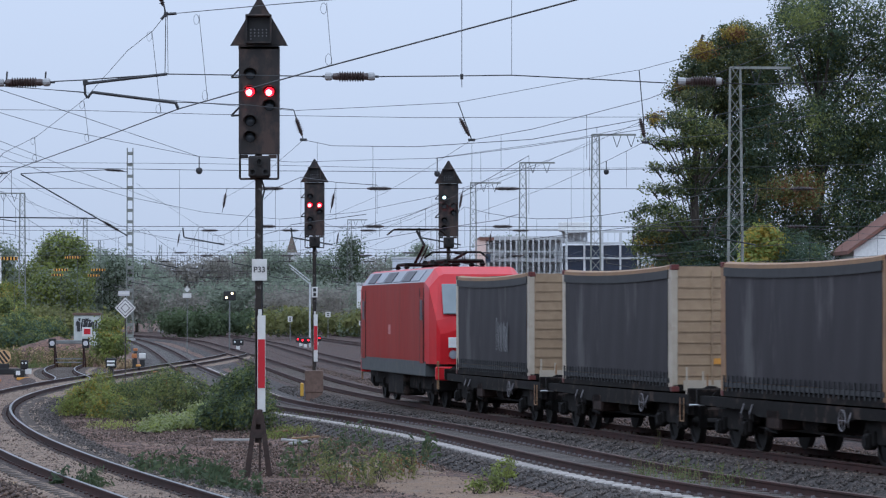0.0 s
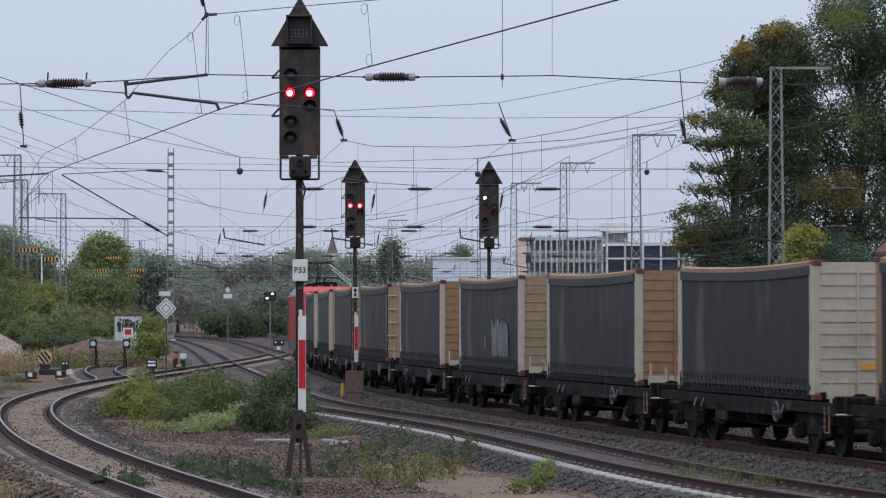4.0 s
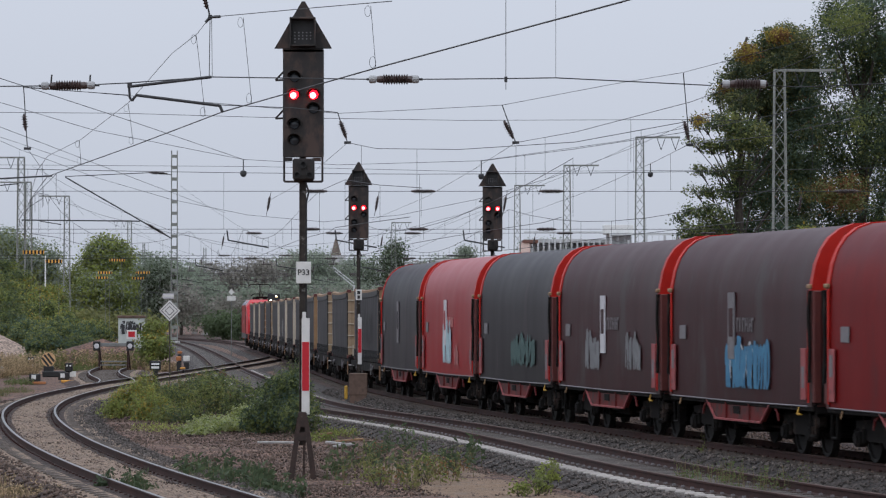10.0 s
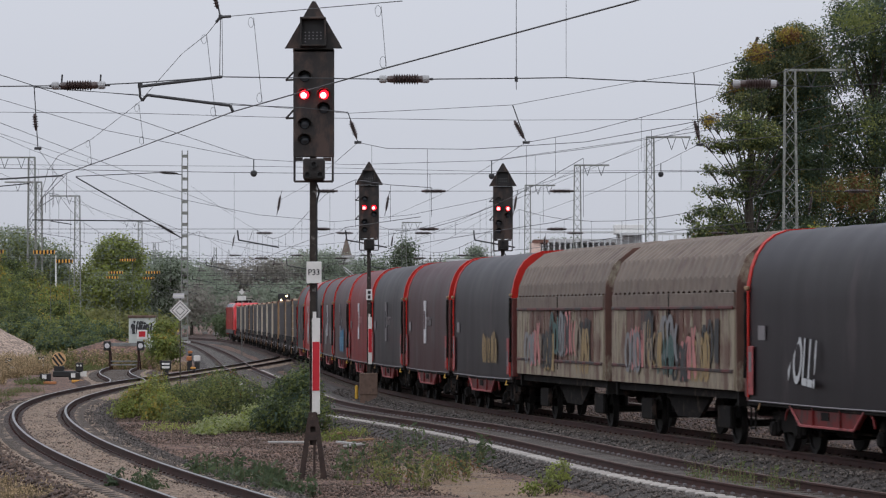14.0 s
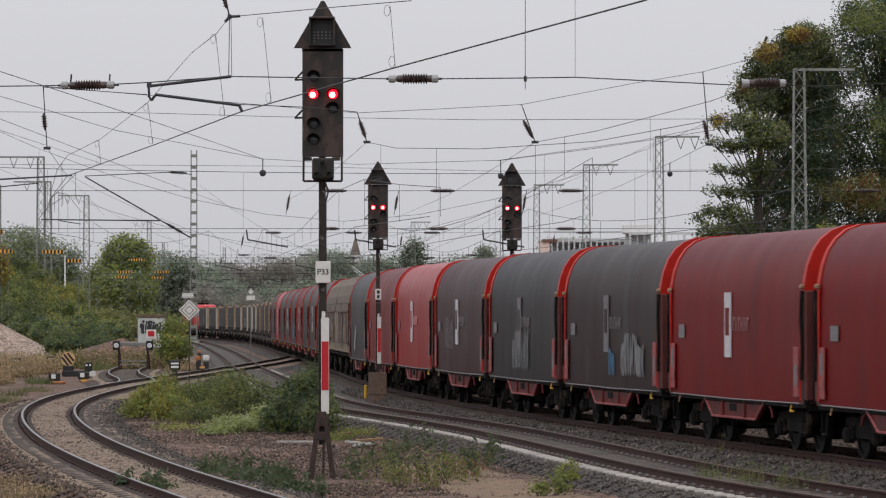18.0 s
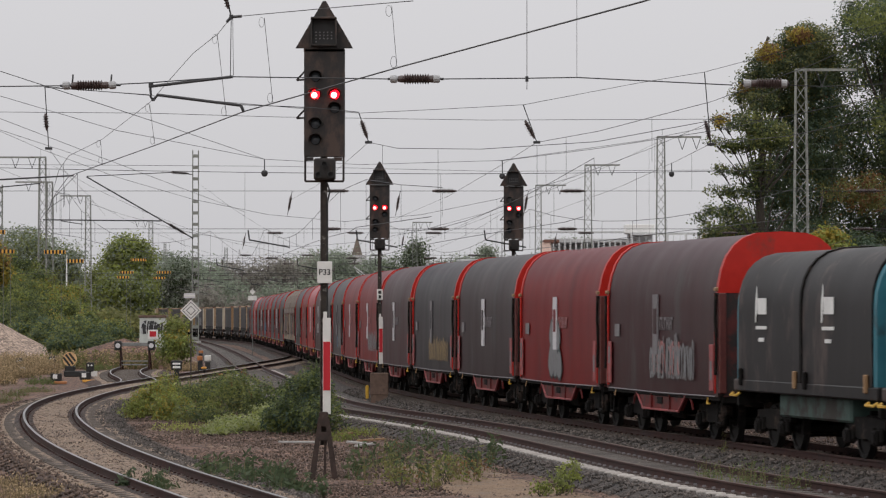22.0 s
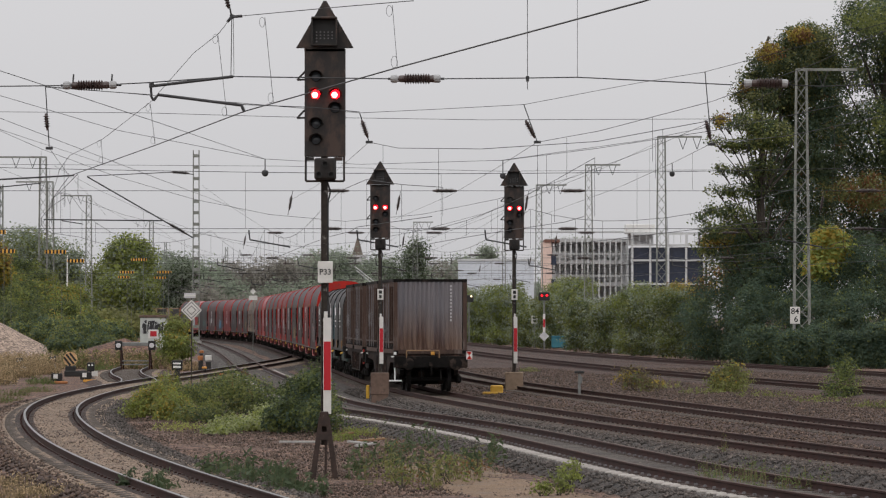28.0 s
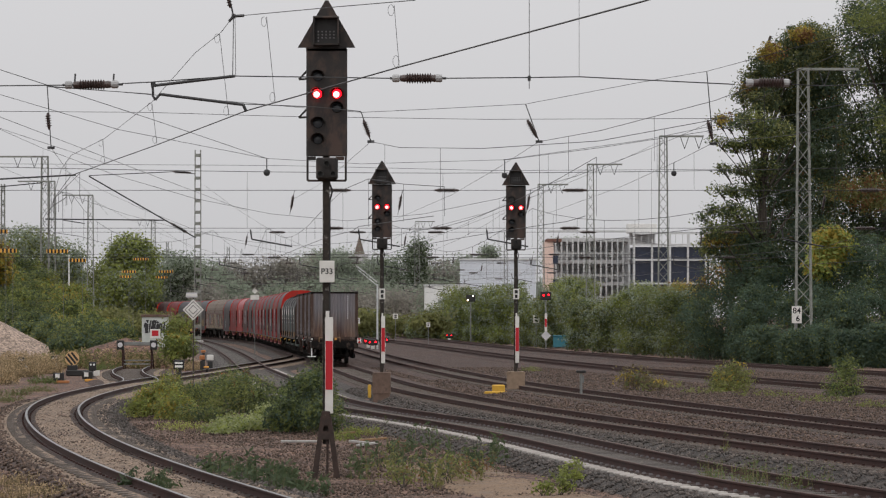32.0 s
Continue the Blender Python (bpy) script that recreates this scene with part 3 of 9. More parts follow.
PAINT_PALE = surface("pale_blue_spray_paint", (0.3, 0.42, 0.46), (0.46, 0.57, 0.6), 0.6, 0, 5, 0.8, 0.02)
PAINT_GREY = surface("grey_spray_paint", (0.136, 0.136, 0.1403), (0.2125, 0.2125, 0.2167), 0.6, 0, 5, 0.8, 0.02)
PAINT_DARK = surface("black_spray_paint", (0.015, 0.015, 0.016), (0.035, 0.035, 0.036), 0.6, 0, 5, 0.8, 0.02)
PAINT_OCHRE = surface("ochre_spray_paint", (0.22, 0.15, 0.06), (0.32, 0.22, 0.1), 0.6, 0, 5, 0.8, 0.02)
PAINT_GREEN = surface("green_spray_paint", (0.03, 0.07, 0.065), (0.05, 0.1, 0.09), 0.6, 0, 5, 0.8, 0.02)
PAINT_PINK = surface("rosy_spray_paint", (0.35, 0.12, 0.12), (0.48, 0.2, 0.18), 0.6, 0, 5, 0.8, 0.02)
LAMP_WARM = glow("warm_lamp_glass", (1.0, 0.62, 0.3), 4.0)

TRAIN_U0 = float(np.interp(60, LINE_C[:, 1], LINE_C[:, 4]))


def along(u):
    return [float(np.interp(u, LINE_C[:, 4], LINE_C[:, c])) for c in range(2)]


PACE_T = (0, 1, 2, 3.5, 7, 9, 10, 12, 14, 17, 18.5, 20, 22, 24, 26, 28, 30, 32)
PACE_D = (-1.5, -1.75, -1.74, -1.48, -0.7, -0.2, 0.07, 0.54, 0.96, 1.52, 1.84, 1.93, 1.82, 1.47, 1.15, 0.85, 0.4, -0.9)


def run_at(t):
    """Metres that the train has gone since the start."""
    drift = float(np.interp(t, PACE_T, PACE_D))
    return 19.65 * t + drift


def rail_pose(u, half):
    a, b = along(TRAIN_U0 + u + half), along(TRAIN_U0 + u - half)
    return pose((a[0] + b[0]) / 2, (a[1] + b[1]) / 2, 0, 0, 0, math.degrees(math.atan2(b[0] - a[0], a[1] - b[1])))


TRAIN = []          # (thing, metres from the mark at the start, half wheelbase)


def ride(ob, u, half):
    ob.matrix_basis = rail_pose(u, half)
    TRAIN.append((ob, u, half))
    return ob


def strokes(seed, w, h, n, r, flat=0.004):
    """Spray strokes on a wall facing -x: bent bands within w by h, as letter-like hooks, bows and drips."""
    rnd, form, k = random.Random(seed), Form(), 0
    n, r = int(n * 1.8), r * 0.5
    for c in range(n):
        y0 = w / 2 - w * (c + 0.5) / n
        lw, lh = w / n * rnd.uniform(0.8, 1.25), h * rnd.uniform(0.65, 1.0)
        for _ in range(rnd.choice((2, 3, 3))):
            kind, pts = rnd.choice(("stem", "bow", "hook", "slash")), []
            a, b = rnd.uniform(-0.5, 0.5) * lw, rnd.uniform(-0.5, 0.5) * lw
            for q in range(11):
                f = q / 10
                if kind == "stem":
                    pts.append((y0 + a + 0.1 * lw * math.sin(f * 4), lh * (0.05 + 0.9 * f)))
                elif kind == "bow":
                    pts.append((y0 + 0.45 * lw * math.cos(f * 5 + a), lh * (0.5 + 0.42 * math.sin(f * 5 + a))))
                elif kind == "hook":
                    pts.append((y0 + a + 0.4 * lw * math.sin(f * 3.1), lh * (0.95 - 0.9 * f)))
                else:
                    pts.append((y0 + a + (b - a) * f, lh * (0.1 + 0.8 * f) + 0.05 * lh * math.sin(f * 7)))
            tip = r * rnd.uniform(0.45, 0.8)
            x = -flat - 0.0004 * k
            k += 1
            side = []
            for q, p in enumerate(pts):
                e = pts[min(q + 1, 10)]
                g = pts[max(q - 1, 0)]
                d = Vector((e[0] - g[0], e[1] - g[1])).normalized()
                t = tip * (0.6 + 0.55 * math.sin(math.pi * (q + 0.5) / 11))
                side += [(x, p[0] - d.y * t, p[1] + d.x * t), (x, p[0] + d.y * t, p[1] - d.x * t)]
            form.add(side, [(2 * q, 2 * q + 1, 2 * q + 3, 2 * q + 2) for q in range(10)])
    return form


def wheelset(parent, y, r=0.46):
    f = Form()
    for s in (-1, 1):
        f.turned([(0, 0.1), (0.0, r + 0.028), (0.03, r + 0.028), (0.035, r), (0.135, r - 0.006), (0.135, r - 0.07), (0.09, r - 0.09), (0.09, 0.12), (0.17, 0.1), (0.17, 0.05)], (s * 0.68, y, r), (s * 1.5, y, r), 20)
    f.rod((-0.9, y, r), (0.9, y, r), 0.08, 8)
    return part("wheelset", f, WHEEL, parent, smooth=True)


def bogie(parent, y, base=1.8, r=0.46):
    f = Form()
    for s in (-1, 1):
        x = s * 1.0
        f.slab([(y - base / 2 - 0.35, 0.62), (y - base / 2 - 0.35, 0.8), (y - 0.45, 0.84), (y + 0.45, 0.84), (y + base / 2 + 0.35, 0.8), (y + base / 2 + 0.35, 0.62), (y + 0.5, 0.42), (y - 0.5, 0.42)], 0, x - 0.07, x + 0.07)
        for d in (-base / 2, base / 2):
            f.box((x + s * 0.1, y + d, r), (0.2, 0.3, 0.3), 0, None, 0.04)
            f.rod((x + s * 0.22, y + d, r), (x + s * 0.18, y + d, r), 0.12, 10)
            for e in (-0.22, 0.22):
                f.rod((x + s * 0.08, y + d + e, 0.4), (x + s * 0.08, y + d + e, 0.66), 0.06, 8)
    f.box((0, y, 0.75), (2.0, 0.5, 0.22), 0, None, 0.03)
    f.box((0, y, 0.52), (1.24, base - 0.5, 0.5), 0, None, 0.06)
    b = part("bogie", f, UNDER, parent)
    for d in (-base / 2, base / 2):
        for e in (-1, 1):
            part("brake_block", Form().slab([(y + d + e * (r + 0.03), r - 0.12), (y + d + e * (r + 0.12), r - 0.12), (y + d + e * (r + 0.16), 0.95), (y + d + e * (r + 0.06), 0.95)], 0, -0.86, -0.7), UNDER, b)
    wheelset(b, y - base / 2, r)
    wheelset(b, y + base / 2, r)
    return b


def buffers(parent, y, d):
    """Two buffers, the draw hook and the hoses of one end; d is the way out."""
    for s in (-0.875, 0.875):
        f = Form().turned([(0, 0.11), (0.3, 0.11), (0.3, 0.085), (0.55, 0.085), (0.55, 0.2), (0.6, 0.23), (0.62, 0.16)], (s, y, 1.04), (s, y + d, 1.04), 14)
        part("buffer", f, UNDER, parent, smooth=True)
    f = Form().box((0, y + d * 0.15, 1.02), (0.12, 0.4, 0.16), 0, None, 0.02)
    f.line([(0, y + d * 0.3, 1.0), (0, y + d * 0.36, 0.8), (0, y + d * 0.3, 0.62)], 0.035)
    part("coupling", f, UNDER, parent)
    for s in (-0.35, 0.35):
        f = Form().line([(s, y, 0.9), (s, y + d * 0.2, 0.72), (s, y + d * 0.34, 0.45), (s, y + d * 0.42, 0.62)], 0.022)
        part("brake_hose", f, UNDER, parent)


def handrail(parent, x, y, z0, z1, mat=None, w=0.32):
    f = Form().line([(x, y - w / 2, z0), (x, y - w / 2, z1), (x, y + w / 2, z1), (x, y + w / 2, z0)], 0.018)
    return part("handrail", f, mat or PALE, parent)


# locomotive
def locomotive():
    lo = thing("electric_locomotive", "red electric locomotive with grey skirt, one pantograph raised", "locomotive")
    half = [(8.45, 1.22, 2.2, 2.3), (8.35, 1.32, 2.6, 2.7), (7.75, 1.45, 3.55, 3.95), (7.15, 1.49, 3.72, 4.18), (7.1, 1.49, 3.72, 4.18)]
    st = [(-y, *q) for y, *q in half] + [(y, *q) for y, *q in half[::-1]]
    f, n = Form(), 8
    for y, w, zs, zt in st:
        f.v += [(-w, y, 1.32), (-w, y, zs), (-w * 0.8, y, zt - 0.06), (-w * 0.7, y, zt), (w * 0.7, y, zt), (w * 0.8, y, zt - 0.06), (w, y, zs), (w, y, 1.32)]
    for i in range(len(st) - 1):
        end = i != len(st) // 2 - 1
        for k in range(n):
            f.f.append((i * n + k, i * n + (k + 1) % n, (i + 1) * n + (k + 1) % n, (i + 1) * n + k))
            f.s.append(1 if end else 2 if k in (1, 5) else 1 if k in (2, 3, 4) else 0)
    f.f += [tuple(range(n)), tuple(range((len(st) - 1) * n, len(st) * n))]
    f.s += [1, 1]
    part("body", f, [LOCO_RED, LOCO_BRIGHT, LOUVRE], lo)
    part("skirt", Form().box((0, 0, 1.17), (2.985, 14.6, 0.46), 0, None, 0.02), LOCO_GREY, lo, "grey skirt below the red body")
    part("underframe", Form().box((0, 0, 0.75), (2.3, 15, 0.5), 0, None, 0.05).box((-1.0, 0, 0.62), (0.7, 3.4, 0.7), 0, None, 0.06).box((1.0, 0, 0.62), (0.7, 3.4, 0.7), 0, None, 0.06), UNDER, lo)
    for s in (-1, 1):
        for y in (-5.9, -3.9, -1.9, 0.1, 2.1, 4.1):
            part("roof_grille", Form().box((0, 0, 0), (0.04, 1.7, 0.4), 0, Matrix.Translation((s * 1.345, y + 0.9, 3.925)) @ Matrix.Rotation(-s * math.atan2(0.3, 0.4), 4, "Y"), 0.01), NIGHT if y in (-3.9, 0.1, 4.1) else LOUVRE, lo, "louvred roof grille")
        for e in (-1, 1):
            d = part("cab_door", Form().box((s * 1.492, e * 6.6, 2.3), (0.03, 0.7, 1.95), 0, None, 0.01), LOCO_RED, lo)
            part("door_window", Form().box((s * 1.512, e * 6.6, 2.9), (0.02, 0.45, 0.6), 0, None, 0.01), NIGHT, d)
            part("door_seam", Form().box((s * 1.5, e * 6.22, 2.45), (0.012, 0.05, 2.2)).box((s * 1.5, e * 6.98, 2.45), (0.012, 0.05, 2.2)), BLACK, lo)
            part("grab_rail", Form().rod((s * 1.53, e * 7.1, 1.4), (s * 1.53, e * 7.1, 2.8), 0.014), CASTING, lo)
        part("emblem_bars", Form().box((s * 1.497, 0.4, 2.3), (0.012, 0.5, 0.3), 0), PAINT_PINK, lo, "small pale emblem")
    for e in (-1, 1):
        m = Matrix.Translation((0, e * 8.22, 3.22)) @ Matrix.Rotation(e * radians(22), 4, "X")
        part("windscreen", Form().box((0, 0, 0), (2.25, 0.05, 0.95), 0, m, 0.02), PALE_GLASS, lo, "windscreen with a pale reflection painted in")
        part("front_plate", Form().box((-0.75, e * 8.57, 1.95), (0.5, 0.03, 0.3), 0, None, 0.01), WHITE, lo, "white plate with dark bars")
        for s in (-0.85, 0.85):
            part("headlight", Form().turned([(0, 0.13), (0.06, 0.12)], (s, e * 8.52, 1.6), (s, e * 8.7, 1.6), 12), LOUVRE, lo)
        part("buffer_beam", Form().box((0, e * 8.4, 1.05), (2.7, 0.3, 0.4), 0, None, 0.03), LOCO_BRIGHT, lo)
        buffers(lo, e * 8.5, e)
        handrail(lo, -1.3, e * 8.5, 0.6, 1.4, TAN, 0.25)
    for y in (-5.3, 5.3):
        bogie(lo, y, 2.6, 0.6)
    # roof gear
    for y in (-4.2, 4.2):
        f = Form().line([(-0.55, y - 1.0, 4.38), (0.55, y - 1.0, 4.38), (0.55, y + 1.0, 4.38), (-0.55, y + 1.0, 4.38), (-0.55, y - 1.0, 4.38)], 0.05)
        for sx in (-0.55, 0.55):
            for sy in (-1, 1):
                f.turned([(0, 0.1), (0.06, 0.06), (0.1, 0.1), (0.16, 0.06), (0.2, 0.06)], (sx, y + sy, 4.18), (sx, y + sy, 4.43), 8)
        p = part("pantograph", f, UNDER, lo)
        g = Form()
        if y > 0:
            g.line([(0, y + 1.0, 4.43), (0, y - 1.15, 5.0), (0, y + 0.5, 5.5)], 0.045)
            g.line([(0.12, y + 0.8, 4.43), (0.12, y - 1.1, 4.95)], 0.02)
            top = 5.54
        else:
            g.line([(0, y + 1.0, 4.45), (0, y - 1.2, 4.6), (0, y + 0.7, 4.64)], 0.045)
            top = 4.66
        yy = y + 0.55
        part("pantograph_arm", g, UNDER, p)
        part("collector", Form().line([(-0.98, yy, top - 0.18), (-0.75, yy, top), (0.75, yy, top), (0.98, yy, top - 0.18)], 0.03).line([(-0.7, yy - 0.4, top), (0.7, yy - 0.4, top)], 0.03), UNDER, p)
    for k in range(5):
        part("roof_insulator", Form().turned([(0, 0.1), (0.05, 0.16), (0.1, 0.1), (0.15, 0.16), (0.2, 0.1), (0.3, 0.06)], (0.3 * (-1) ** k, -1.6 + k * 0.8, 4.17), (0.3 * (-1) ** k, -1.6 + k * 0.8, 4.53), 8), UNDER, lo)
    part("roof_bar", Form().line([(0, -3, 4.43), (0, 3, 4.43)], 0.03), UNDER, lo)
    return lo


ride(locomotive(), 57.7, 5.3)


# flat wagons with curtain-sided swap bodies
def flat_wagon():
    w = thing("flat_wagon", "dark sooty flat wagon carrying a swap body", "freight wagon", "swap body wagons")
    f = Form()
    for s in (-1, 1):
        f.slab([(-6.9, 0.86), (-6.9, 1.07), (6.9, 1.07), (6.9, 0.88), (3.4, 0.86), (2.6, 0.74), (-2.6, 0.74), (-3.4, 0.86)], 0, s * 1.2 - 0.05, s * 1.2 + 0.05)
    for y in np.arange(-6.6, 6.7, 2.2):
        f.box((0, y, 0.97), (2.4, 0.16, 0.14))
    f.box((0, 0, 0.74), (0.8, 6.4, 0.5), 0, None, 0.03)
    part("underframe", f, UNDER, w)
    for e in (-1, 1):
        part("buffer_beam", Form().box((0, e * 6.85, 1.05), (2.6, 0.14, 0.32), 0, None, 0.02), UNDER, w)
        buffers(w, e * 6.7, e)
        bogie(w, e * 4.75)
    part("brake_wheel", Form().line([(-1.32, -2.9 + 0.2 * math.cos(q), 0.82 + 0.2 * math.sin(q)) for q in np.linspace(0, 2 * math.pi, 17)], 0.013).rod((-1.32, -3.1, 0.82), (-1.32, -2.7, 0.82), 0.01).rod((-1.32, -2.9, 0.62), (-1.32, -2.9, 1.02), 0.006), LABEL_DIM, w, "worn brake hand wheel")
    part("tank", Form().turned([(0, 0.1), (0.08, 0.2), (1.0, 0.2), (1.08, 0.1)], (-0.8, -0.5, 0.66), (-0.8, 0.6, 0.66), 12), UNDER, w, smooth=True)
    part("brake_rod", Form().line([(-0.9, -4, 0.5), (-0.9, 4, 0.5)], 0.025), UNDER, w)
    part("brake_rod", Form().line([(-1.15, 1.4, 0.95), (-1.15, 1.6, 0.45), (-1.15, 2.4, 0.5)], 0.03), UNDER, w)
    for y_ in (-3.3, 2.9, 3.5):
        part("side_hook", Form().line([(-1.27, y_, 0.98), (-1.33, y_ + 0.02, 0.8), (-1.27, y_ + 0.16, 0.7)], 0.02, 5), LABEL_DIM, w, "worn pale hook")
    part("air_box", Form().box((-1.0, 1.6, 0.72), (0.5, 0.9, 0.42), 0, None, 0.04), FRAME_RUST, w)
    part("hose_bracket", Form().line([(-0.9, -6.95, 1.5), (-0.9, -6.95, 1.1), (-0.5, -6.98, 1.02), (-0.35, -7.05, 0.75)], 0.022, 5), TAN, w, "ochre hose bracket")
    part("uncoupling_bar", Form().line([(-1.3, -6.95, 0.86), (-0.3, -6.95, 0.86)], 0.02, 5), LABEL_GREY, w, "pale uncoupling bar")
    part("step", Form().line([(-1.3, -6.5, 1.0), (-1.3, -6.5, 0.5), (-1.3, -6.2, 0.5), (-1.3, -6.2, 1.0)], 0.014), TAN, w, "worn step iron")
    return w


STRAP = Form().box((0, 0, 0), (0.02, 0.05, 0.32)).mesh("strap", [CURTAIN_DARK])


def swap_body(kind, paint, seed, graffiti=None):
    """A curtain-sided swap body: kind of rear wall plain, doors or ladder."""
    rnd = random.Random(seed)
    tall, wide, long_, z0 = 2.77, 2.5, 10.55, 1.1
    z1, hx, hy = z0 + tall, wide / 2, long_ / 2
    b = thing("swap_body", f"curtain-sided swap body, dark grey curtain, {'barred doors' if kind == 'doors' else 'panelled end wall' if kind == 'plain' else 'ladder on the end wall'}", "swap body", "swap bodies")
    f = Form().box((0, 0, z0 + 0.08), (wide, long_, 0.16), 0, None, 0.01)
    part("floor_frame", f, UNDER, b)
    for sx in (-1, 1):
        for sy in (-1, 1):
            p = part("corner_post", Form().box((sx * (hx - 0.06), sy * (hy - 0.17), z0 + tall / 2), (0.13, 0.34, tall - 0.2), 0, None, 0.01), PALE if kind == "plain" else paint, b)
            for z in (z0 + 0.06, z1 - 0.07):
                part("corner_casting", Form().box((sx * (hx - 0.07), sy * (hy - 0.08), z), (0.17, 0.19, 0.12), 0, None, 0.015), CASTING, p)
        # curtain hung between the posts, sagging along its top
        v, fc, nu, nv = [], [], 40, 12
        for i in range(nu + 1):
            a = i / nu
            sag = 0.075 * math.sin(math.pi * a) ** 0.7
            for j in range(nv + 1):
                c = j / nv
                bulge = 0.022 * math.sin(math.pi * c) * (0.5 + 0.5 * math.sin(a * 9 + seed)) + 0.006 * math.sin(a * 55 + c * 3)
                v.append((sx * (hx - 0.004 + bulge), -hy + 0.33 + a * (long_ - 0.66), z0 + 0.3 + c * (tall - 0.44 - sag)))
        for i in range(nu):
            for j in range(nv):
                k = i * (nv + 1) + j
                fc.append((k, k + 1, k + nv + 2, k + nv + 1))
        me = raw_mesh("curtain", np.array(v), np.array(fc), CURTAIN, True)
        cu = part("curtain", me, None, b)
        rim = [(0, -hy + 0.3 + (long_ - 0.6) * q, z1 - 0.075 * math.sin(math.pi * q) ** 0.7, 0, 1) for q in np.linspace(0, 1, 17)]
        h = Form().sweep([(sx * (hx + 0.035), -0.3), (sx * (hx + 0.035), -0.12), (sx * (hx - 0.05), -0.12), (sx * (hx - 0.05), -0.3)], rim)
        part("top_hem", h, CURTAIN_DARK, cu)
        hb = Form().box((sx * (hx + 0.012), 0, z0 + 0.24), (0.02, long_ - 0.44, 0.1))
        part("bottom_hem", hb, CURTAIN_DARK, cu)
        for y in np.arange(-hy + 0.35, hy - 0.2, 0.3) if sx < 0 else ():
            part("strap", STRAP, None, cu, m=Matrix.Translation((sx * (hx + 0.028), y, z0 + 0.27)))
        t = Form().sweep([(sx * (hx + 0.02), -0.12), (sx * (hx + 0.02), -0.04), (sx * (hx - 0.1), 0.0), (sx * (hx - 0.1), -0.12)], rim)
        part("top_rail", t, TAN, b)
    part("roof", Form().box((0, 0, z1 - 0.1), (wide - 0.16, long_ - 0.1, 0.06)), CURTAIN, b)
    # end walls
    for e in (-1, 1):
        part("end_wall", Form().box((0, e * (hy - 0.05), z0 + tall / 2), (wide - 0.2, 0.06, tall - 0.1)), paint, b)
    y = -hy + 0.02
    g = Form()
    if kind == "plain":
        for z in np.arange(z0 + 0.35, z1 - 0.1, 0.24):
            g.box((0, y - 0.006, z), (wide - 0.3, 0.03, 0.025))
        g.box((-0.35, y - 0.02, z0 + tall / 2), (0.05, 0.05, tall - 0.3))
        part("end_ribs", g, paint, b)
        part("marking", Form().box((0.0, y - 0.028, z0 + 0.66), (0.75, 0.012, 0.13)), ORANGE_MARK, b, "orange marking")
        part("sill_plate", Form().box((0, y - 0.02, z0 + 0.14), (wide - 0.5, 0.03, 0.22)), PALE, b)
    elif kind == "doors":
        for x in (-0.62, -0.2, 0.25, 0.68):
            for gx_ in (-0.15, 0.15):
                part("groove", Form().box((x + gx_, y - 0.016, z0 + 1.4), (0.025, 0.02, 1.9)), CASTING, b)
            part("door_panel", Form().box((x, y - 0.012, z0 + 1.4), (0.26, 0.07, 1.9), 0, None, 0.012), paint, b)
        for x in (-0.42, 0.0, 0.47):
            part("lock_rod", Form().rod((x, y - 0.05, z0 + 0.2), (x, y - 0.05, z1 - 0.15), 0.022), CASTING, b)
        for z in np.arange(z0 + 0.45, z1 - 0.2, 0.47):
            part("hinge", Form().box((-hx + 0.16, y - 0.04, z), (0.3, 0.05, 0.045), 0, None, 0.01), PALE, b, "pale hinge")
        part("dark_edge", Form().box((-hx + 0.0, y - 0.01, z0 + tall / 2), (0.05, 0.04, tall - 0.3)), BLACK, b)
        part("marking", Form().box((0.1, y - 0.028, z0 + 0.2), (1.5, 0.014, 0.2)), ORANGE_MARK, b, "orange sill plate")
    else:
        g.line([(-0.75, y - 0.05, z0 + 0.3), (-0.75, y - 0.05, z1 - 0.1), (-0.3, y - 0.05, z1 - 0.1), (-0.3, y - 0.05, z0 + 0.3)], 0.02)
        la = part("ladder", g, CASTING, b)
        for z in np.arange(z0 + 0.4, z1 - 0.1, 0.28):
            part("rung", Form().rod((-0.75, y - 0.05, z), (-0.3, y - 0.05, z), 0.016), CASTING, la)
        g = Form()
        for z in np.arange(z0 + 0.35, z1 - 0.1, 0.4):
            g.box((0.2, y - 0.006, z), (wide - 0.9, 0.03, 0.025))
        part("end_ribs", g, TAN, b)
    for at_y, at_z, w, h, n, r, paint_, sd in graffiti or ():
        tagged(part("graffiti", strokes(sd, w, h, n, r), paint_, b, "spray-painted scrawl", m=Matrix.Translation((-hx - 0.035, at_y, at_z))), kind="stuff")
    part("marker_post", Form().line([(-hx + 0.2, y - 0.5, z0 - 0.1), (-hx + 0.2, y - 0.5, z0 + 0.55)], 0.025).line([(-hx + 0.55, y - 0.55, z0 - 0.1), (-hx + 0.55, y - 0.55, z0 + 0.45)], 0.025), PALE, b)
    return b


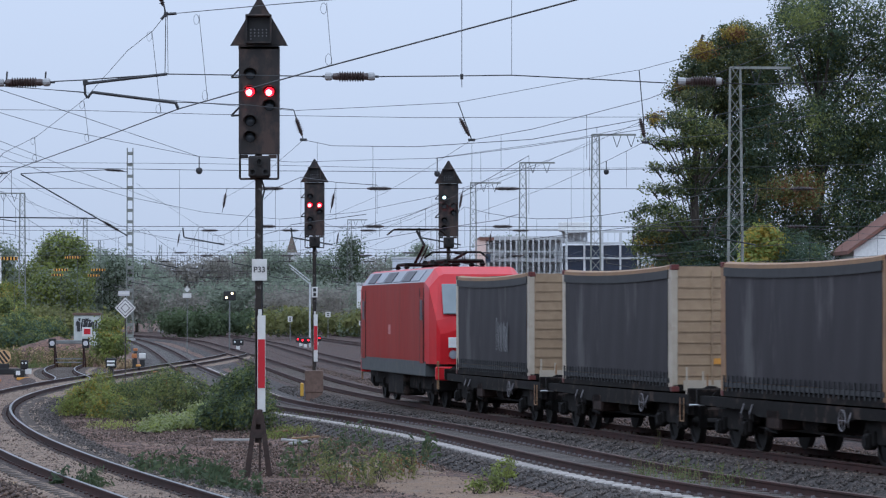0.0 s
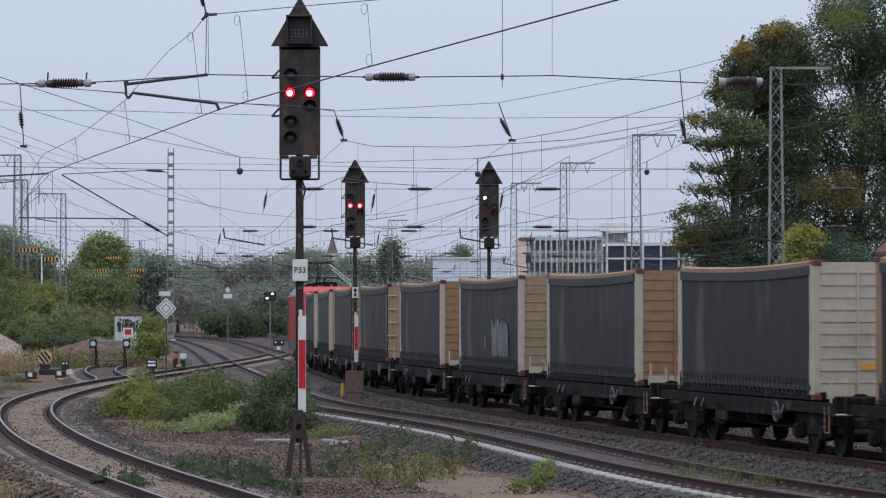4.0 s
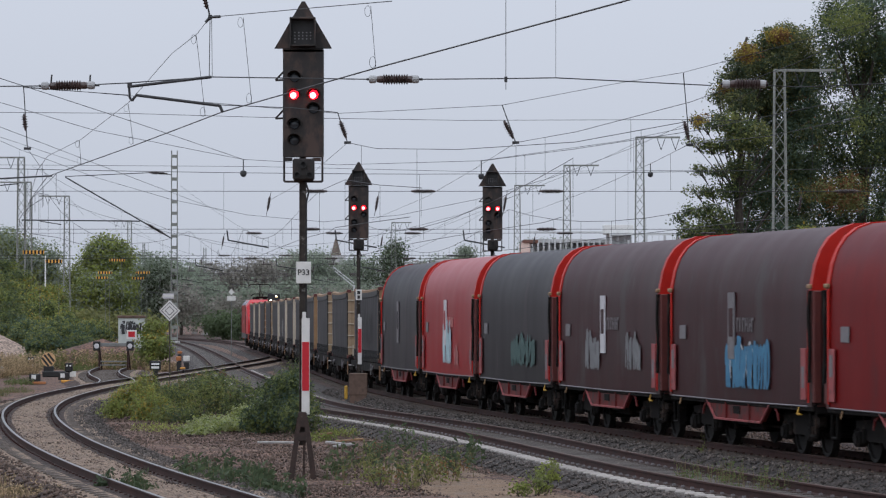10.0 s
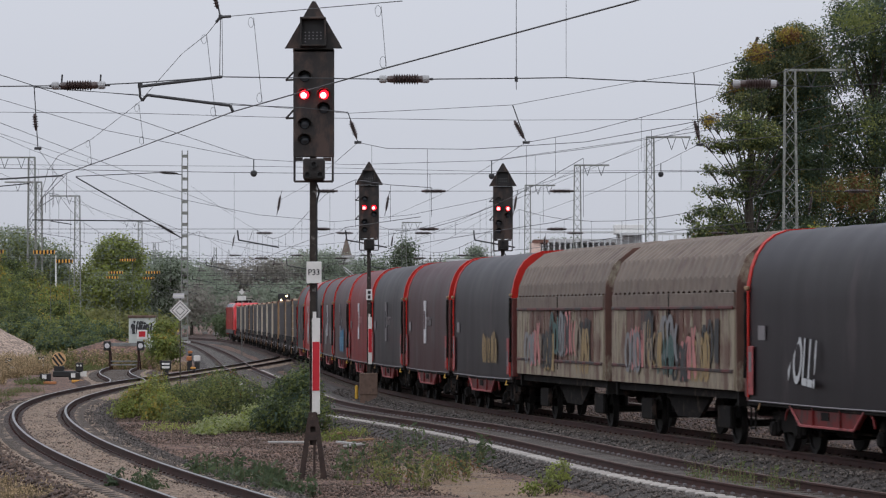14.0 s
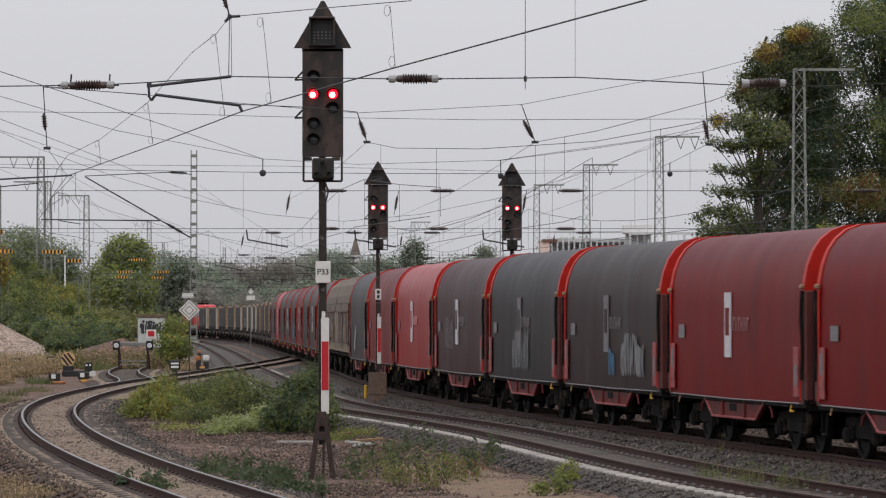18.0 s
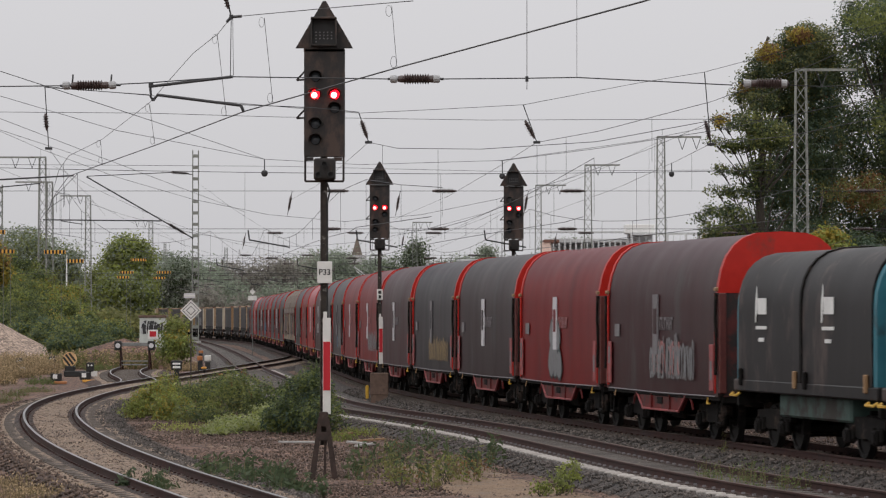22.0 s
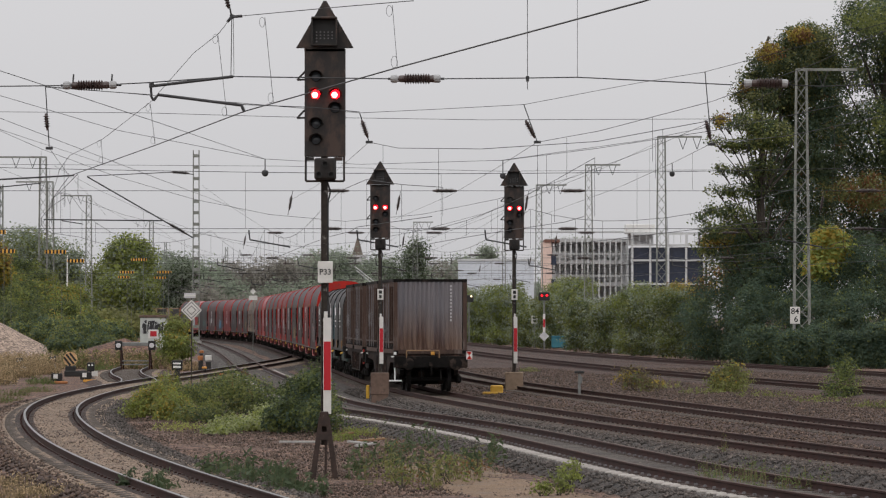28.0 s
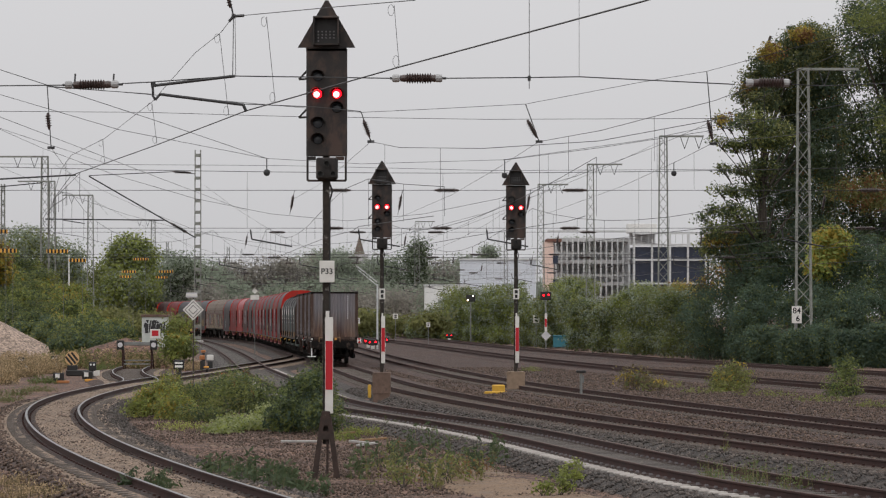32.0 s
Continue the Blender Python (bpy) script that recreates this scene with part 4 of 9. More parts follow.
BODIES = [("plain", BEIGE), ("plain", BEIGE), ("doors", TAN), ("doors", BEIGE), ("plain", TAN), ("plain", BEIGE), ("plain", TAN), ("plain", PALE), ("ladder", TAN), ("doors", BEIGE), ("doors", BEIGE), ("doors", TAN)]
SPRAY = {0: [(-1.8, 1.75, 1.8, 1.1, 5, 0.07, PAINT_GREY, 5)], 5: [(-2.2, 1.55, 2.9, 1.2, 9, 0.13, PAINT_GREY, 8), (0.4, 1.75, 0.3, 0.5, 1, 0.12, PAINT_OCHRE, 3)],
         11: [(-0.6, 1.75, 4.2, 1.5, 8, 0.09, PAINT_DARK, 12)], 3: [(0.5, 2.0, 0.5, 1.0, 1, 0.14, PAINT_DARK, 2)], 9: [(1.0, 2.0, 0.5, 0.9, 1, 0.1, PAINT_DARK, 4)]}
flat0 = flat_wagon()
for k, (kind, paint) in enumerate(BODIES):
    rear = 35.93 - 14.375 * k
    fw = flat0 if k == 0 else copy_thing(flat0, Matrix())
    ride(fw, rear - 1.85 + 7.2, 4.75)
    ride(swap_body(kind, paint, k + 1, SPRAY.get(k)), rear + 5.275, 4.75)
    if k == 10:
        part("white_patch", Form().box((0.2, -5.33, 2.55), (1.0, 0.02, 1.9)), PAINT_WHITE, TRAIN[-1][0], "white-painted door")


# hooded coil wagons with rounded tarpaulins
def hood_outline(half, eave, top, n=9):
    """The arch of a hood from its lower left round to its lower right."""
    pts = [(-half, 1.02)]
    for k in range(n + 1):
        a = math.pi - math.pi * k / n
        pts.append((half * math.copysign(abs(math.cos(a)) ** 0.62, math.cos(a)), eave + (top - eave) * abs(math.sin(a)) ** 0.9))
    return pts + [(half, 1.02)]


ARCH = hood_outline(1.43, 3.05, 4.63, 14)
ARCH_BIG = [(x * 1.012, z + (0.025 if z > 2 else -0.02)) for x, z in ARCH]


def arch_body(form, outline, y0, y1, slot=0, ribs=0, caps=True):
    n = len(outline)
    ys = np.linspace(y0, y1, max(2, ribs + 1))
    v = [(x, y, z) for y in ys for x, z in outline]
    f = [(i * n + k, i * n + k + 1, (i + 1) * n + k + 1, (i + 1) * n + k) for i in range(len(ys) - 1) for k in range(n - 1)]
    if caps:
        f += [tuple(range(n)), tuple(range((len(ys) - 1) * n, len(ys) * n))]
    return form.add(v, f, slot)


def hood_wagon():
    w = thing("hood_wagon", "covered coil wagon", "freight wagon", "hooded coil wagons")
    hood = Form()
    n = len(ARCH)
    ys = np.linspace(-5.36, 5.36, 37)
    v = []
    for i, y in enumerate(ys):
        for k, (x, z) in enumerate(ARCH):
            d = 0.003 * math.sin(i * math.pi / 2 + 0.4) + 0.014 * noise.noise((y * 0.8, z * 0.9, x))
            v.append((x * (1 + d * 0.4), y, z + (d if z > 3 else 0)))
    f = [(i * n + k, i * n + k + 1, (i + 1) * n + k + 1, (i + 1) * n + k) for i in range(len(ys) - 1) for k in range(n - 1)]
    hood.add(v, f)
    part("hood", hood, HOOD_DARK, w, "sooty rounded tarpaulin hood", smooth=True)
    for e in (-1, 1):
        ew = part("end_wall", arch_body(Form(), [(-1.447, 3.3)] + [p for p in ARCH_BIG if p[1] > 3.3] + [(1.447, 3.3)], e * 5.37, e * 5.56), END_RED, w, "orange-red arched end wall")
        part("end_frame", Form().slab([(-1.445, 1.02), (1.445, 1.02), (1.445, 3.3), (-1.445, 3.3)], 1, e * 5.38, e * 5.54), END_DARK, w, "sooty dark red end frame")
        part("end_panel", arch_body(Form(), [(x * 0.93, 1.2 + (z - 1.2) * 0.955) for x, z in ARCH if z < 3.4 or abs(x) > 1.42], e * 5.55, e * 5.6), UNDER if e > 0 else END_DARK, ew)
        for s in (-1, 1):
            part("end_post", Form().box((s * 1.36, e * 5.62, 2.2), (0.16, 0.14, 2.2), 0, None, 0.02), CASTING, w)
            part("edge_rail", Form().rod((s * 1.455, e * 5.36, 1.1), (s * 1.455, e * 5.36, 3.3), 0.028, 6), END_RED, w, "bright red edge rail")
            part("locking_lever", Form().line([(s * 1.48, e * 5.5, 3.3), (s * 1.49, e * 5.48, 2.7), (s * 1.47, e * 5.5, 2.2), (s * 1.49, e * 5.52, 1.5)], 0.035, 6), UNDER, w, "sooty locking lever")
            part("latch", Form().box((s * 1.46, e * 5.45, 3.38), (0.07, 0.24, 0.09), 0, None, 0.02), TAN if s < 0 else UNDER, w)
            part("end_guard", Form().box((s * 1.475, e * 5.1, 1.66), (0.03, 0.34, 1.02), 0, None, 0.01), GUARD_ROSE, w, "rosy red guard plate")
            if s < 0:
                part("guard_label", Form().box((-1.493, e * 5.1, 1.72 + 0.12 * e), (0.012, 0.18, 0.42)), LABEL_DIM, w, "worn pale label")
            part("step", Form().line([(s * 1.35, e * 5.5, 1.0), (s * 1.35, e * 5.5, 0.45), (s * 1.35, e * 5.15, 0.45), (s * 1.35, e * 5.15, 1.0)], 0.025), UNDER, w)
        part("buffer_beam", Form().box((0, e * 5.5, 1.05), (2.7, 0.16, 0.34), 0, None, 0.02), UNDER, w)
        buffers(w, e * 5.4, e)
        bogie(w, e * 3.6)
    part("sill", Form().box((-1.36, 0, 1.0), (0.12, 11.1, 0.14), 0, None, 0.02).box((1.36, 0, 1.0), (0.12, 11.1, 0.14), 0, None, 0.02).box((0, 0, 1.0), (2.6, 10.8, 0.12)).box((0, 0, 0.74), (0.9, 6.0, 0.5)), UNDER, w)
    for s in (-1, 1):
        part("side_girder", Form().slab([(-2.4, 1.0), (2.4, 1.0), (1.75, 0.62), (-1.75, 0.62)], 0, s * 1.34 - 0.05, s * 1.34 + 0.05), SILL_RED, w, "sooty red trapezoid side girder")
        part("hem_pipe", Form().line([(s * 1.45, -5.3, 1.03), (s * 1.455, 0, 1.01), (s * 1.45, 5.3, 1.03)], 0.018, 6), LABEL_DIM if s < 0 else UNDER, w, "worn pale hem pipe")
        part("girder_edge", Form().line([(s * 1.41, -2.45, 0.99), (s * 1.41, -1.78, 0.61), (s * 1.41, 1.78, 0.61), (s * 1.41, 2.45, 0.99)], 0.028, 5), GUARD_ROSE, w, "rosy worn girder edge")
        for y_ in (-0.9, 0.9):
            part("girder_rib", Form().box((s * 1.41, y_, 0.8), (0.04, 0.06, 0.36)), SILL_RED, w)
        for e in (-1, 1):
            part("end_strut", Form().line([(s * 1.36, e * 2.5, 1.0), (s * 1.36, e * 2.85, 0.86), (s * 1.36, e * 2.95, 0.68)], 0.026, 5), SILL_RED, w)
            part("lashing_eye", Form().line([(s * 1.42, e * 4.6, 1.0), (s * 1.46, e * 4.6, 0.86), (s * 1.42, e * 4.72, 0.86)], 0.022, 5), YELLOW if e < 0 else TAN, w)
        part("girder_mark", Form().box((s * 1.4, 0.1, 0.83), (0.02, 0.5, 0.16)), UNDER, w)
        part("number_plate", Form().box((s * 1.455, 4.35, 2.45), (0.015, 0.5, 0.3)), LABEL_DIM, w, "small dim plate")
    part("brake_gear", Form().box((0, 0.4, 0.6), (1.8, 1.2, 0.4), 0, None, 0.05).line([(-0.8, -3, 0.5), (-0.8, 3, 0.5)], 0.03), UNDER, w)
    return w


def lettering(parent, material, y, z, widths, high, x=-1.452):
    """Plain bars that stand for lettering on the hood."""
    q = y
    for k, w in enumerate(widths):
        part("letter_bar", Form().box((x, q - w / 2 + 0.03, z), (0.014, 0.05, high)), material, parent)
        if k % 3 != 1:
            part("letter_bar", Form().box((x, q - w / 2 - 0.05, z + high * (0.4 - 0.4 * (k % 2))), (0.014, 0.09, high * 0.2)), material, parent)
        q -= w


def bubble_letters(parent, y, z, rows):
    """Fat rounded sprayed letters with a dark outline: rows of offset along, up, half width and half height."""
    for name, material, x, grow in (("graffiti_outline", PAINT_DARK, -1.456, 0.07), ("graffiti_letter", PAINT_GREY, -1.462, 0.0)):
        for dy, dz, ry, rz in rows:
            ring = [(x, y + dy + (ry + grow) * math.cos(q) * (1 + 0.12 * math.sin(3 * q + dy * 5)), z + dz + (rz + grow) * math.sin(q)) for q in np.linspace(0, 2 * math.pi, 22)[:-1]]
            part(name, Form().add(ring, [tuple(range(21))]), material, parent, "grey sprayed letter" if grow == 0 else "")


DRAW = [
    # colour, label panel brightness, lettering, graffiti
    [("dark", 1, 0, []), ("pink", 2, 1, [(1.0, 1.3, 1.7, 1.5, 5, 0.2, PAINT_PALE, 21), (-0.9, 1.3, 0.8, 0.7, 3, 0.08, PAINT_PINK, 9)]), ("dark", 0, 0, [(-0.4, 1.45, 3.6, 0.9, 6, 0.28, PAINT_GREEN, 31)]),
     ("maroon", 2, 1, [(2.6, 1.45, 1.6, 1.1, 6, 0.16, PAINT_GREY, 41), (-1.8, 1.5, 1.6, 1.0, 6, 0.12, PAINT_GREY, 43)]), ("maroon", 1, 1, [(0.2, 1.25, 3.4, 1.2, 8, 0.2, PAINT_BLUE, 51), (0.3, 1.45, 2.4, 1.0, 4, 0.09, PAINT_WHITE, 53)]),
     ("red", 2, 1, []), ("dark", 1, 1, []), ("maroon", 2, 1, []), ("dark", 0, 0, [(-0.6, 1.4, 2.6, 1.1, 6, 0.12, PAINT_OCHRE, 61)])],
    [("dark", 0, 0, []), ("red", 1, 1, []), ("pink", 2, 1, []), ("maroon", 2, 1, [(3.2, 1.7, 2.0, 1.2, 6, 0.04, PAINT_GREY, 81)]),
     ("dark", 1, 1, [(1.2, 1.25, 2.6, 1.3, 9, 0.07, PAINT_GREY, 91)]), ("brown", 1, 1, [(-1.6, 1.3, 2.4, 1.2, 6, 0.17, PAINT_GREY, 101), (0.8, 1.3, 0.6, 0.8, 2, 0.12, PAINT_BLUE, 5)]), ("red", 2, 1, []), ("red", 2, 1, [(-1.2, 1.4, 4.6, 0.9, 12, 0.09, PAINT_GREY, 111)]),
     ("maroon", 2, 1, []), ("dark", 1, 0, [(-0.6, 1.3, 5.2, 0.9, 16, 0.07, PAINT_OCHRE, 121)]), ("brown", 2, 1, []), ("red", 2, 1, []), ("maroon", 1, 1, [(-0.2, 1.3, 4.4, 1.2, 11, 0.12, PAINT_GREY, 141), (0.4, 1.4, 3.0, 1.0, 5, 0.08, PAINT_PINK, 143)])],
]
HOODS = {"dark": HOOD_DARK, "pink": HOOD_PINK, "maroon": HOOD_MAROON, "red": HOOD_RED, "brown": HOOD_BROWN}
WORDS = {"dark": "sooty grey", "pink": "bright red", "maroon": "sooty maroon", "red": "faded red", "brown": "grimy brown"}
WORD_WAGON = []
hood0 = hood_wagon()
hoods = [hood0] + [copy_thing(hood0, Matrix()) for _ in range(21)]
for group, front, pitch in ((0, -124.6, 12.03), (1, -257.85, 11.98)):
    for k, (colour, panel, words, spray) in enumerate(DRAW[group]):
        w = hoods.pop(0)
        ride(w, front - pitch * (k + 0.5), 3.6)
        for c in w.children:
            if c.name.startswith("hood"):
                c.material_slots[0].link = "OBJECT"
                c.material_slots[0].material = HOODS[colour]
        tagged(w, f"covered coil wagon with {WORDS[colour]} hood and red ends" + (", graffiti sprayed" if spray else ""))
        lm = LABEL_GREY if panel == 2 else LABEL_DIM
        if panel:
            lp = part("label_panel", Form().box((-1.455, 0.3, 2.6), (0.03, 0.5, 1.4)), lm, w, "pale vertical label panel")
            part("label_inset", Form().box((-1.472, 0.3, 2.67), (0.014, 0.3, 0.6)), HOODS[colour], lp)
        if words:
            lettering(w, {"red": LETTER_ROSE, "pink": LETTER_PINK}.get(colour, LETTER_DIM), -0.05, 2.62, (0.22, 0.22, 0.21, 0.2, 0.17, 0.13, 0.2), 0.3)
        if group == 1 and k == 11:
            bubble_letters(w, 0.3, 1.2, ((0.42, 1.1, 0.3, 0.36), (0.0, 1.2, 0.3, 0.34), (-0.42, 1.05, 0.27, 0.36), (0.5, 0.4, 0.36, 0.42), (-0.05, 0.4, 0.34, 0.42), (-0.6, 0.3, 0.34, 0.36)))
        if group == 1 and k == 0:
            WORD_WAGON.append(w)
        for at_y, at_z, ww, hh, n, r, pm, sd in spray:
            tagged(part("graffiti", strokes(sd, ww, hh, n, r), pm, w, "spray-painted scrawl", m=Matrix.Translation((-1.452, at_y - 1.1, at_z))), kind="stuff")


# sliding-wall wagons
def wall_wagon(seed):
    w = thing("sliding_wall_wagon", "old sliding-wall wagon, grimy ribbed roof, walls covered in graffiti", "freight wagon", "sliding-wall wagons")
    rnd = random.Random(seed)
    out = [(-1.42, 3.3), (-1.39, 3.62), (-1.2, 4.08), (-0.72, 4.46), (0, 4.6), (0.72, 4.46), (1.2, 4.08), (1.39, 3.62), (1.42, 3.3)]
    n, ys = len(out), np.linspace(-5.8, 5.8, 97)
    f = Form()
    f.add([(x, y, z + (0.06 if (i % 4) in (1, 2) else 0)) for i, y in enumerate(ys) for x, z in out], [(i * n + k, i * n + k + 1, (i + 1) * n + k + 1, (i + 1) * n + k) for i in range(len(ys) - 1) for k in range(n - 1)])
    part("roof", f, ROOF_GREY, w)
    for e in (-1, 1):
        part("end_wall", Form().slab([(x, z) for x, z in out] + [(1.4, 1.2), (-1.4, 1.2)], 1, e * 5.76, e * 5.85), WALL_BROWN, w)
        buffers(w, e * 5.5, e)
        part("buffer_beam", Form().box((0, e * 5.7, 1.05), (2.7, 0.16, 0.34)), UNDER, w)
        wheelset(w, e * 3.6)
        for s in (-1.05, 1.05):
            part("axle_guard", Form().box((s, e * 3.6, 0.6), (0.12, 1.1, 0.5), 0, None, 0.03), UNDER, w)
    for s in (-1, 1):
        part("top_band", Form().box((s * 1.42, 0, 3.14), (0.08, 11.5, 0.34), 0, None, 0.01), ROOF_GREY, w)
        part("lower_band", Form().box((s * 1.42, 0, 1.42), (0.08, 11.5, 0.42), 0, None, 0.01), WALL_CREAM, w)
        y, k = -5.72, 0
        while y < 5.6:
            wd = 0.38 if k % 2 else 0.42
            mt = WALL_CREAM if (k < 3 or k > 24 or rnd.random() < 0.2) else WALL_BROWN
            part("wall_panel", Form().box((s * (1.40 + 0.012 * (k % 2)), y + wd / 2, 2.3), (0.07, wd - 0.03, 1.36), 0, None, 0.008), mt, w)
            y += wd
            k += 1
        part("door_gap", Form().box((s * 1.455, 0, 2.35), (0.03, 0.07, 1.9)), UNDER, w)
        if s < 0:
            for q, pm in enumerate((PAINT_DARK, PAINT_OCHRE, WALL_CREAM, PAINT_PINK, PAINT_DARK, PAINT_GREY, PAINT_GREEN, PAINT_OCHRE, PAINT_DARK, WALL_CREAM, PAINT_PINK, PAINT_GREY)):
                tagged(part("graffiti", strokes(seed * 7 + q, 1.5, 1.3, 2, 0.2), pm, w, "worn spray-painted blotches", m=Matrix.Translation((-1.465 - 0.003 * q, -3.9 + q * 0.68 + rnd.uniform(-0.3, 0.3), 1.4 + rnd.uniform(-0.15, 0.4)))), kind="stuff")
            for z_ in (1.62, 2.98):
                part("wall_beam", Form().box((-1.47, 0, z_), (0.04, 11.4, 0.07), 0, None, 0.01), END_DARK, w)
    part("underframe", Form().box((0, 0, 1.1), (2.6, 11.5, 0.16)).slab([(-2.2, 1.05), (2.2, 1.05), (1.0, 0.5), (-1.0, 0.5)], 0, -1.0, -0.92).slab([(-2.2, 1.05), (2.2, 1.05), (1.0, 0.5), (-1.0, 0.5)], 0, 0.92, 1.0), UNDER, w)
    return w


for k in range(2):
    ride(wall_wagon(3 + k), -232.85 - 12.5 * (k + 0.5), 3.6)


# short coil wagons with steel hoods
def steel_hood_wagon():
    w = thing("steel_hood_wagon", "short coil wagon with two dark steel hoods and teal end", "freight wagon", "steel hood wagons")
    out = [(x * 0.985, 1.42 + (z - 1.02) * (4.18 - 1.42) / 3.61) for x, z in ARCH]
    for y0, y1 in ((0.06, 4.75), (-4.75, -0.06)):
        h = part("hood", arch_body(Form(), out, y0, y1, 0, 8), HOOD_COIL, w, "dark steel hood", smooth=True)
        part("hood_rim", arch_body(Form(), [(x * 1.012, z + 0.02) for x, z in out], y0, y0 + 0.07), HOOD_COIL, h)
        yc = (y0 + y1) / 2 + 0.6
        part("logo_block", Form().box((-1.425, yc - 0.15, 3.0), (0.014, 0.66, 0.34)), WHITE, h, "white block mark")
        part("logo_bar", Form().slab([(yc + 0.3, 2.66), (yc + 0.36, 2.66), (yc + 0.34, 3.1), (yc + 0.22, 3.42), (yc + 0.2, 3.05)], 0, -1.433, -1.42), WHITE, h)
        part("logo_line", Form().box((-1.425, yc - 0.1, 2.55), (0.014, 0.8, 0.07)), WHITE, h)
        part("logo_line", Form().box((-1.425, yc - 0.1, 2.3), (0.014, 0.4, 0.08)), WHITE, h)
        for y in (y0 + 0.3, y1 - 0.3):
            part("clamp", Form().box((-1.45, y, 1.5), (0.08, 0.14, 0.36), 0, None, 0.02), TAN if y < y0 + 1 else UNDER, w)
    part("hood_seam", arch_body(Form(), [(x * 1.02, z + 0.03) for x, z in out], -0.06, 0.06), UNDER, w)
    part("end_bulkhead", arch_body(Form(), [(x * 0.99, z - 0.04) for x, z in out], -5.0, -4.76), TEAL, w, "teal painted end bulkhead")
    part("end_bulkhead", arch_body(Form(), [(x * 0.97, z - 0.1) for x, z in out], 4.76, 5.0), TEAL, w)
    part("sill", Form().box((0, 0, 1.32), (2.86, 10.2, 0.26), 0, None, 0.03), HOOD_COIL, w)
    part("centre_frame", Form().box((0, 0, 0.95), (2.3, 5.0, 0.5), 0, None, 0.05), TEAL_FRAME, w, "grimy green centre frame")
    for e in (-1, 1):
        part("buffer_beam", Form().box((0, e * 5.0, 1.05), (2.7, 0.16, 0.34)), UNDER, w)
        buffers(w, e * 4.6, e)
        bogie(w, e * 3.2)
        part("grab_handle", Form().line([(-1.42, e * 4.6, 1.16), (-1.5, e * 4.6, 1.1), (-1.5, e * 5.1, 1.1), (-1.42, e * 5.1, 1.16)], 0.03), YELLOW, w, "yellow grab handle")
    return w


steel0 = steel_hood_wagon()
for k in range(3):
    w = steel0 if k == 0 else copy_thing(steel0, Matrix())
    ride(w, -414.25 - 10.45 * (k + 0.5), 3.2)
    for c in w.children:
        if k == 2 and c.name.startswith('end_bulkhead'):
            c.material_slots[0].link = 'OBJECT'
            c.material_slots[0].material = BOX_BROWN


# container wagons at the tail
def container_wagon(tail):
    w = thing("container_wagon", "sooty brown container wagon with fish-belly frame" + (", tail boards on its end" if tail else ""), "freight wagon", "container wagons")
    f = Form()
    for s in (-1, 1):
        f.slab([(-6.85, 1.12), (-6.85, 1.38), (6.85, 1.38), (6.85, 1.12), (4.0, 1.05), (2.8, 0.5), (-2.8, 0.5), (-4.0, 1.05)], 0, s * 1.2 - 0.06, s * 1.2 + 0.06)
        for y in np.arange(-2.4, 2.5, 0.6):
            f.box((s * 1.27, y, 0.9), (0.03, 0.06, 0.7))
    for y in np.arange(-6.6, 6.7, 1.32):
        f.box((0, y, 1.3), (2.4, 0.2, 0.14))
    part("underframe", f, FRAME_RUST, w)
    for e in (-1, 1):
        part("buffer_beam", Form().box((0, e * 6.85, 1.1), (2.7, 0.2, 0.42), 0, None, 0.02), UNDER, w)
        buffers(w, e * 6.75, e)
        bogie(w, e * 4.9)
        part("rail_bar", Form().line([(-1.3, e * 6.6, 1.3), (-1.35, e * 5.8, 1.28)], 0.03), WHITE, w)
    part("brake_lever", Form().box((-1.3, -6.5, 1.12), (0.05, 0.45, 0.6), 0, None, 0.02), END_RED if not tail else UNDER, w, "red lever plate" if not tail else "")
    if tail:
        part("white_step", Form().line([(-1.32, -6.85, 1.1), (-1.32, -6.85, 0.45)], 0.03).box((-1.32, -6.85, 0.42), (0.5, 0.2, 0.05)), WHITE, w, "white step iron")
        part("end_rail", Form().line([(-0.9, -6.95, 1.25), (-0.9, -6.95, 1.52), (0.3, -6.95, 1.52), (0.3, -6.95, 1.25)], 0.025), TAN, w)
        part("coupling_cap", Form().box((0.05, -7.1, 1.42), (0.14, 0.1, 0.13), 0, None, 0.02), ORANGE_MARK, w)
        part("end_tag", Form().box((-1.32, -6.9, 1.42), (0.1, 0.04, 0.1)), WHITE, w)
        for s in (1,):
            b = part("tail_board", Form().box((s * 1.4, -7.0, 1.34), (0.22, 0.03, 0.3)), WHITE, w, "red and white tail board")
            part("red_field", Form().slab([(s * 1.4 - 0.1, 1.2), (s * 1.4 + 0.1, 1.2), (s * 1.4, 1.35), (s * 1.4 + 0.1, 1.48), (s * 1.4 - 0.1, 1.48), (s * 1.4, 1.33)], 1, -7.03, -7.01), END_RED, b)
    return w


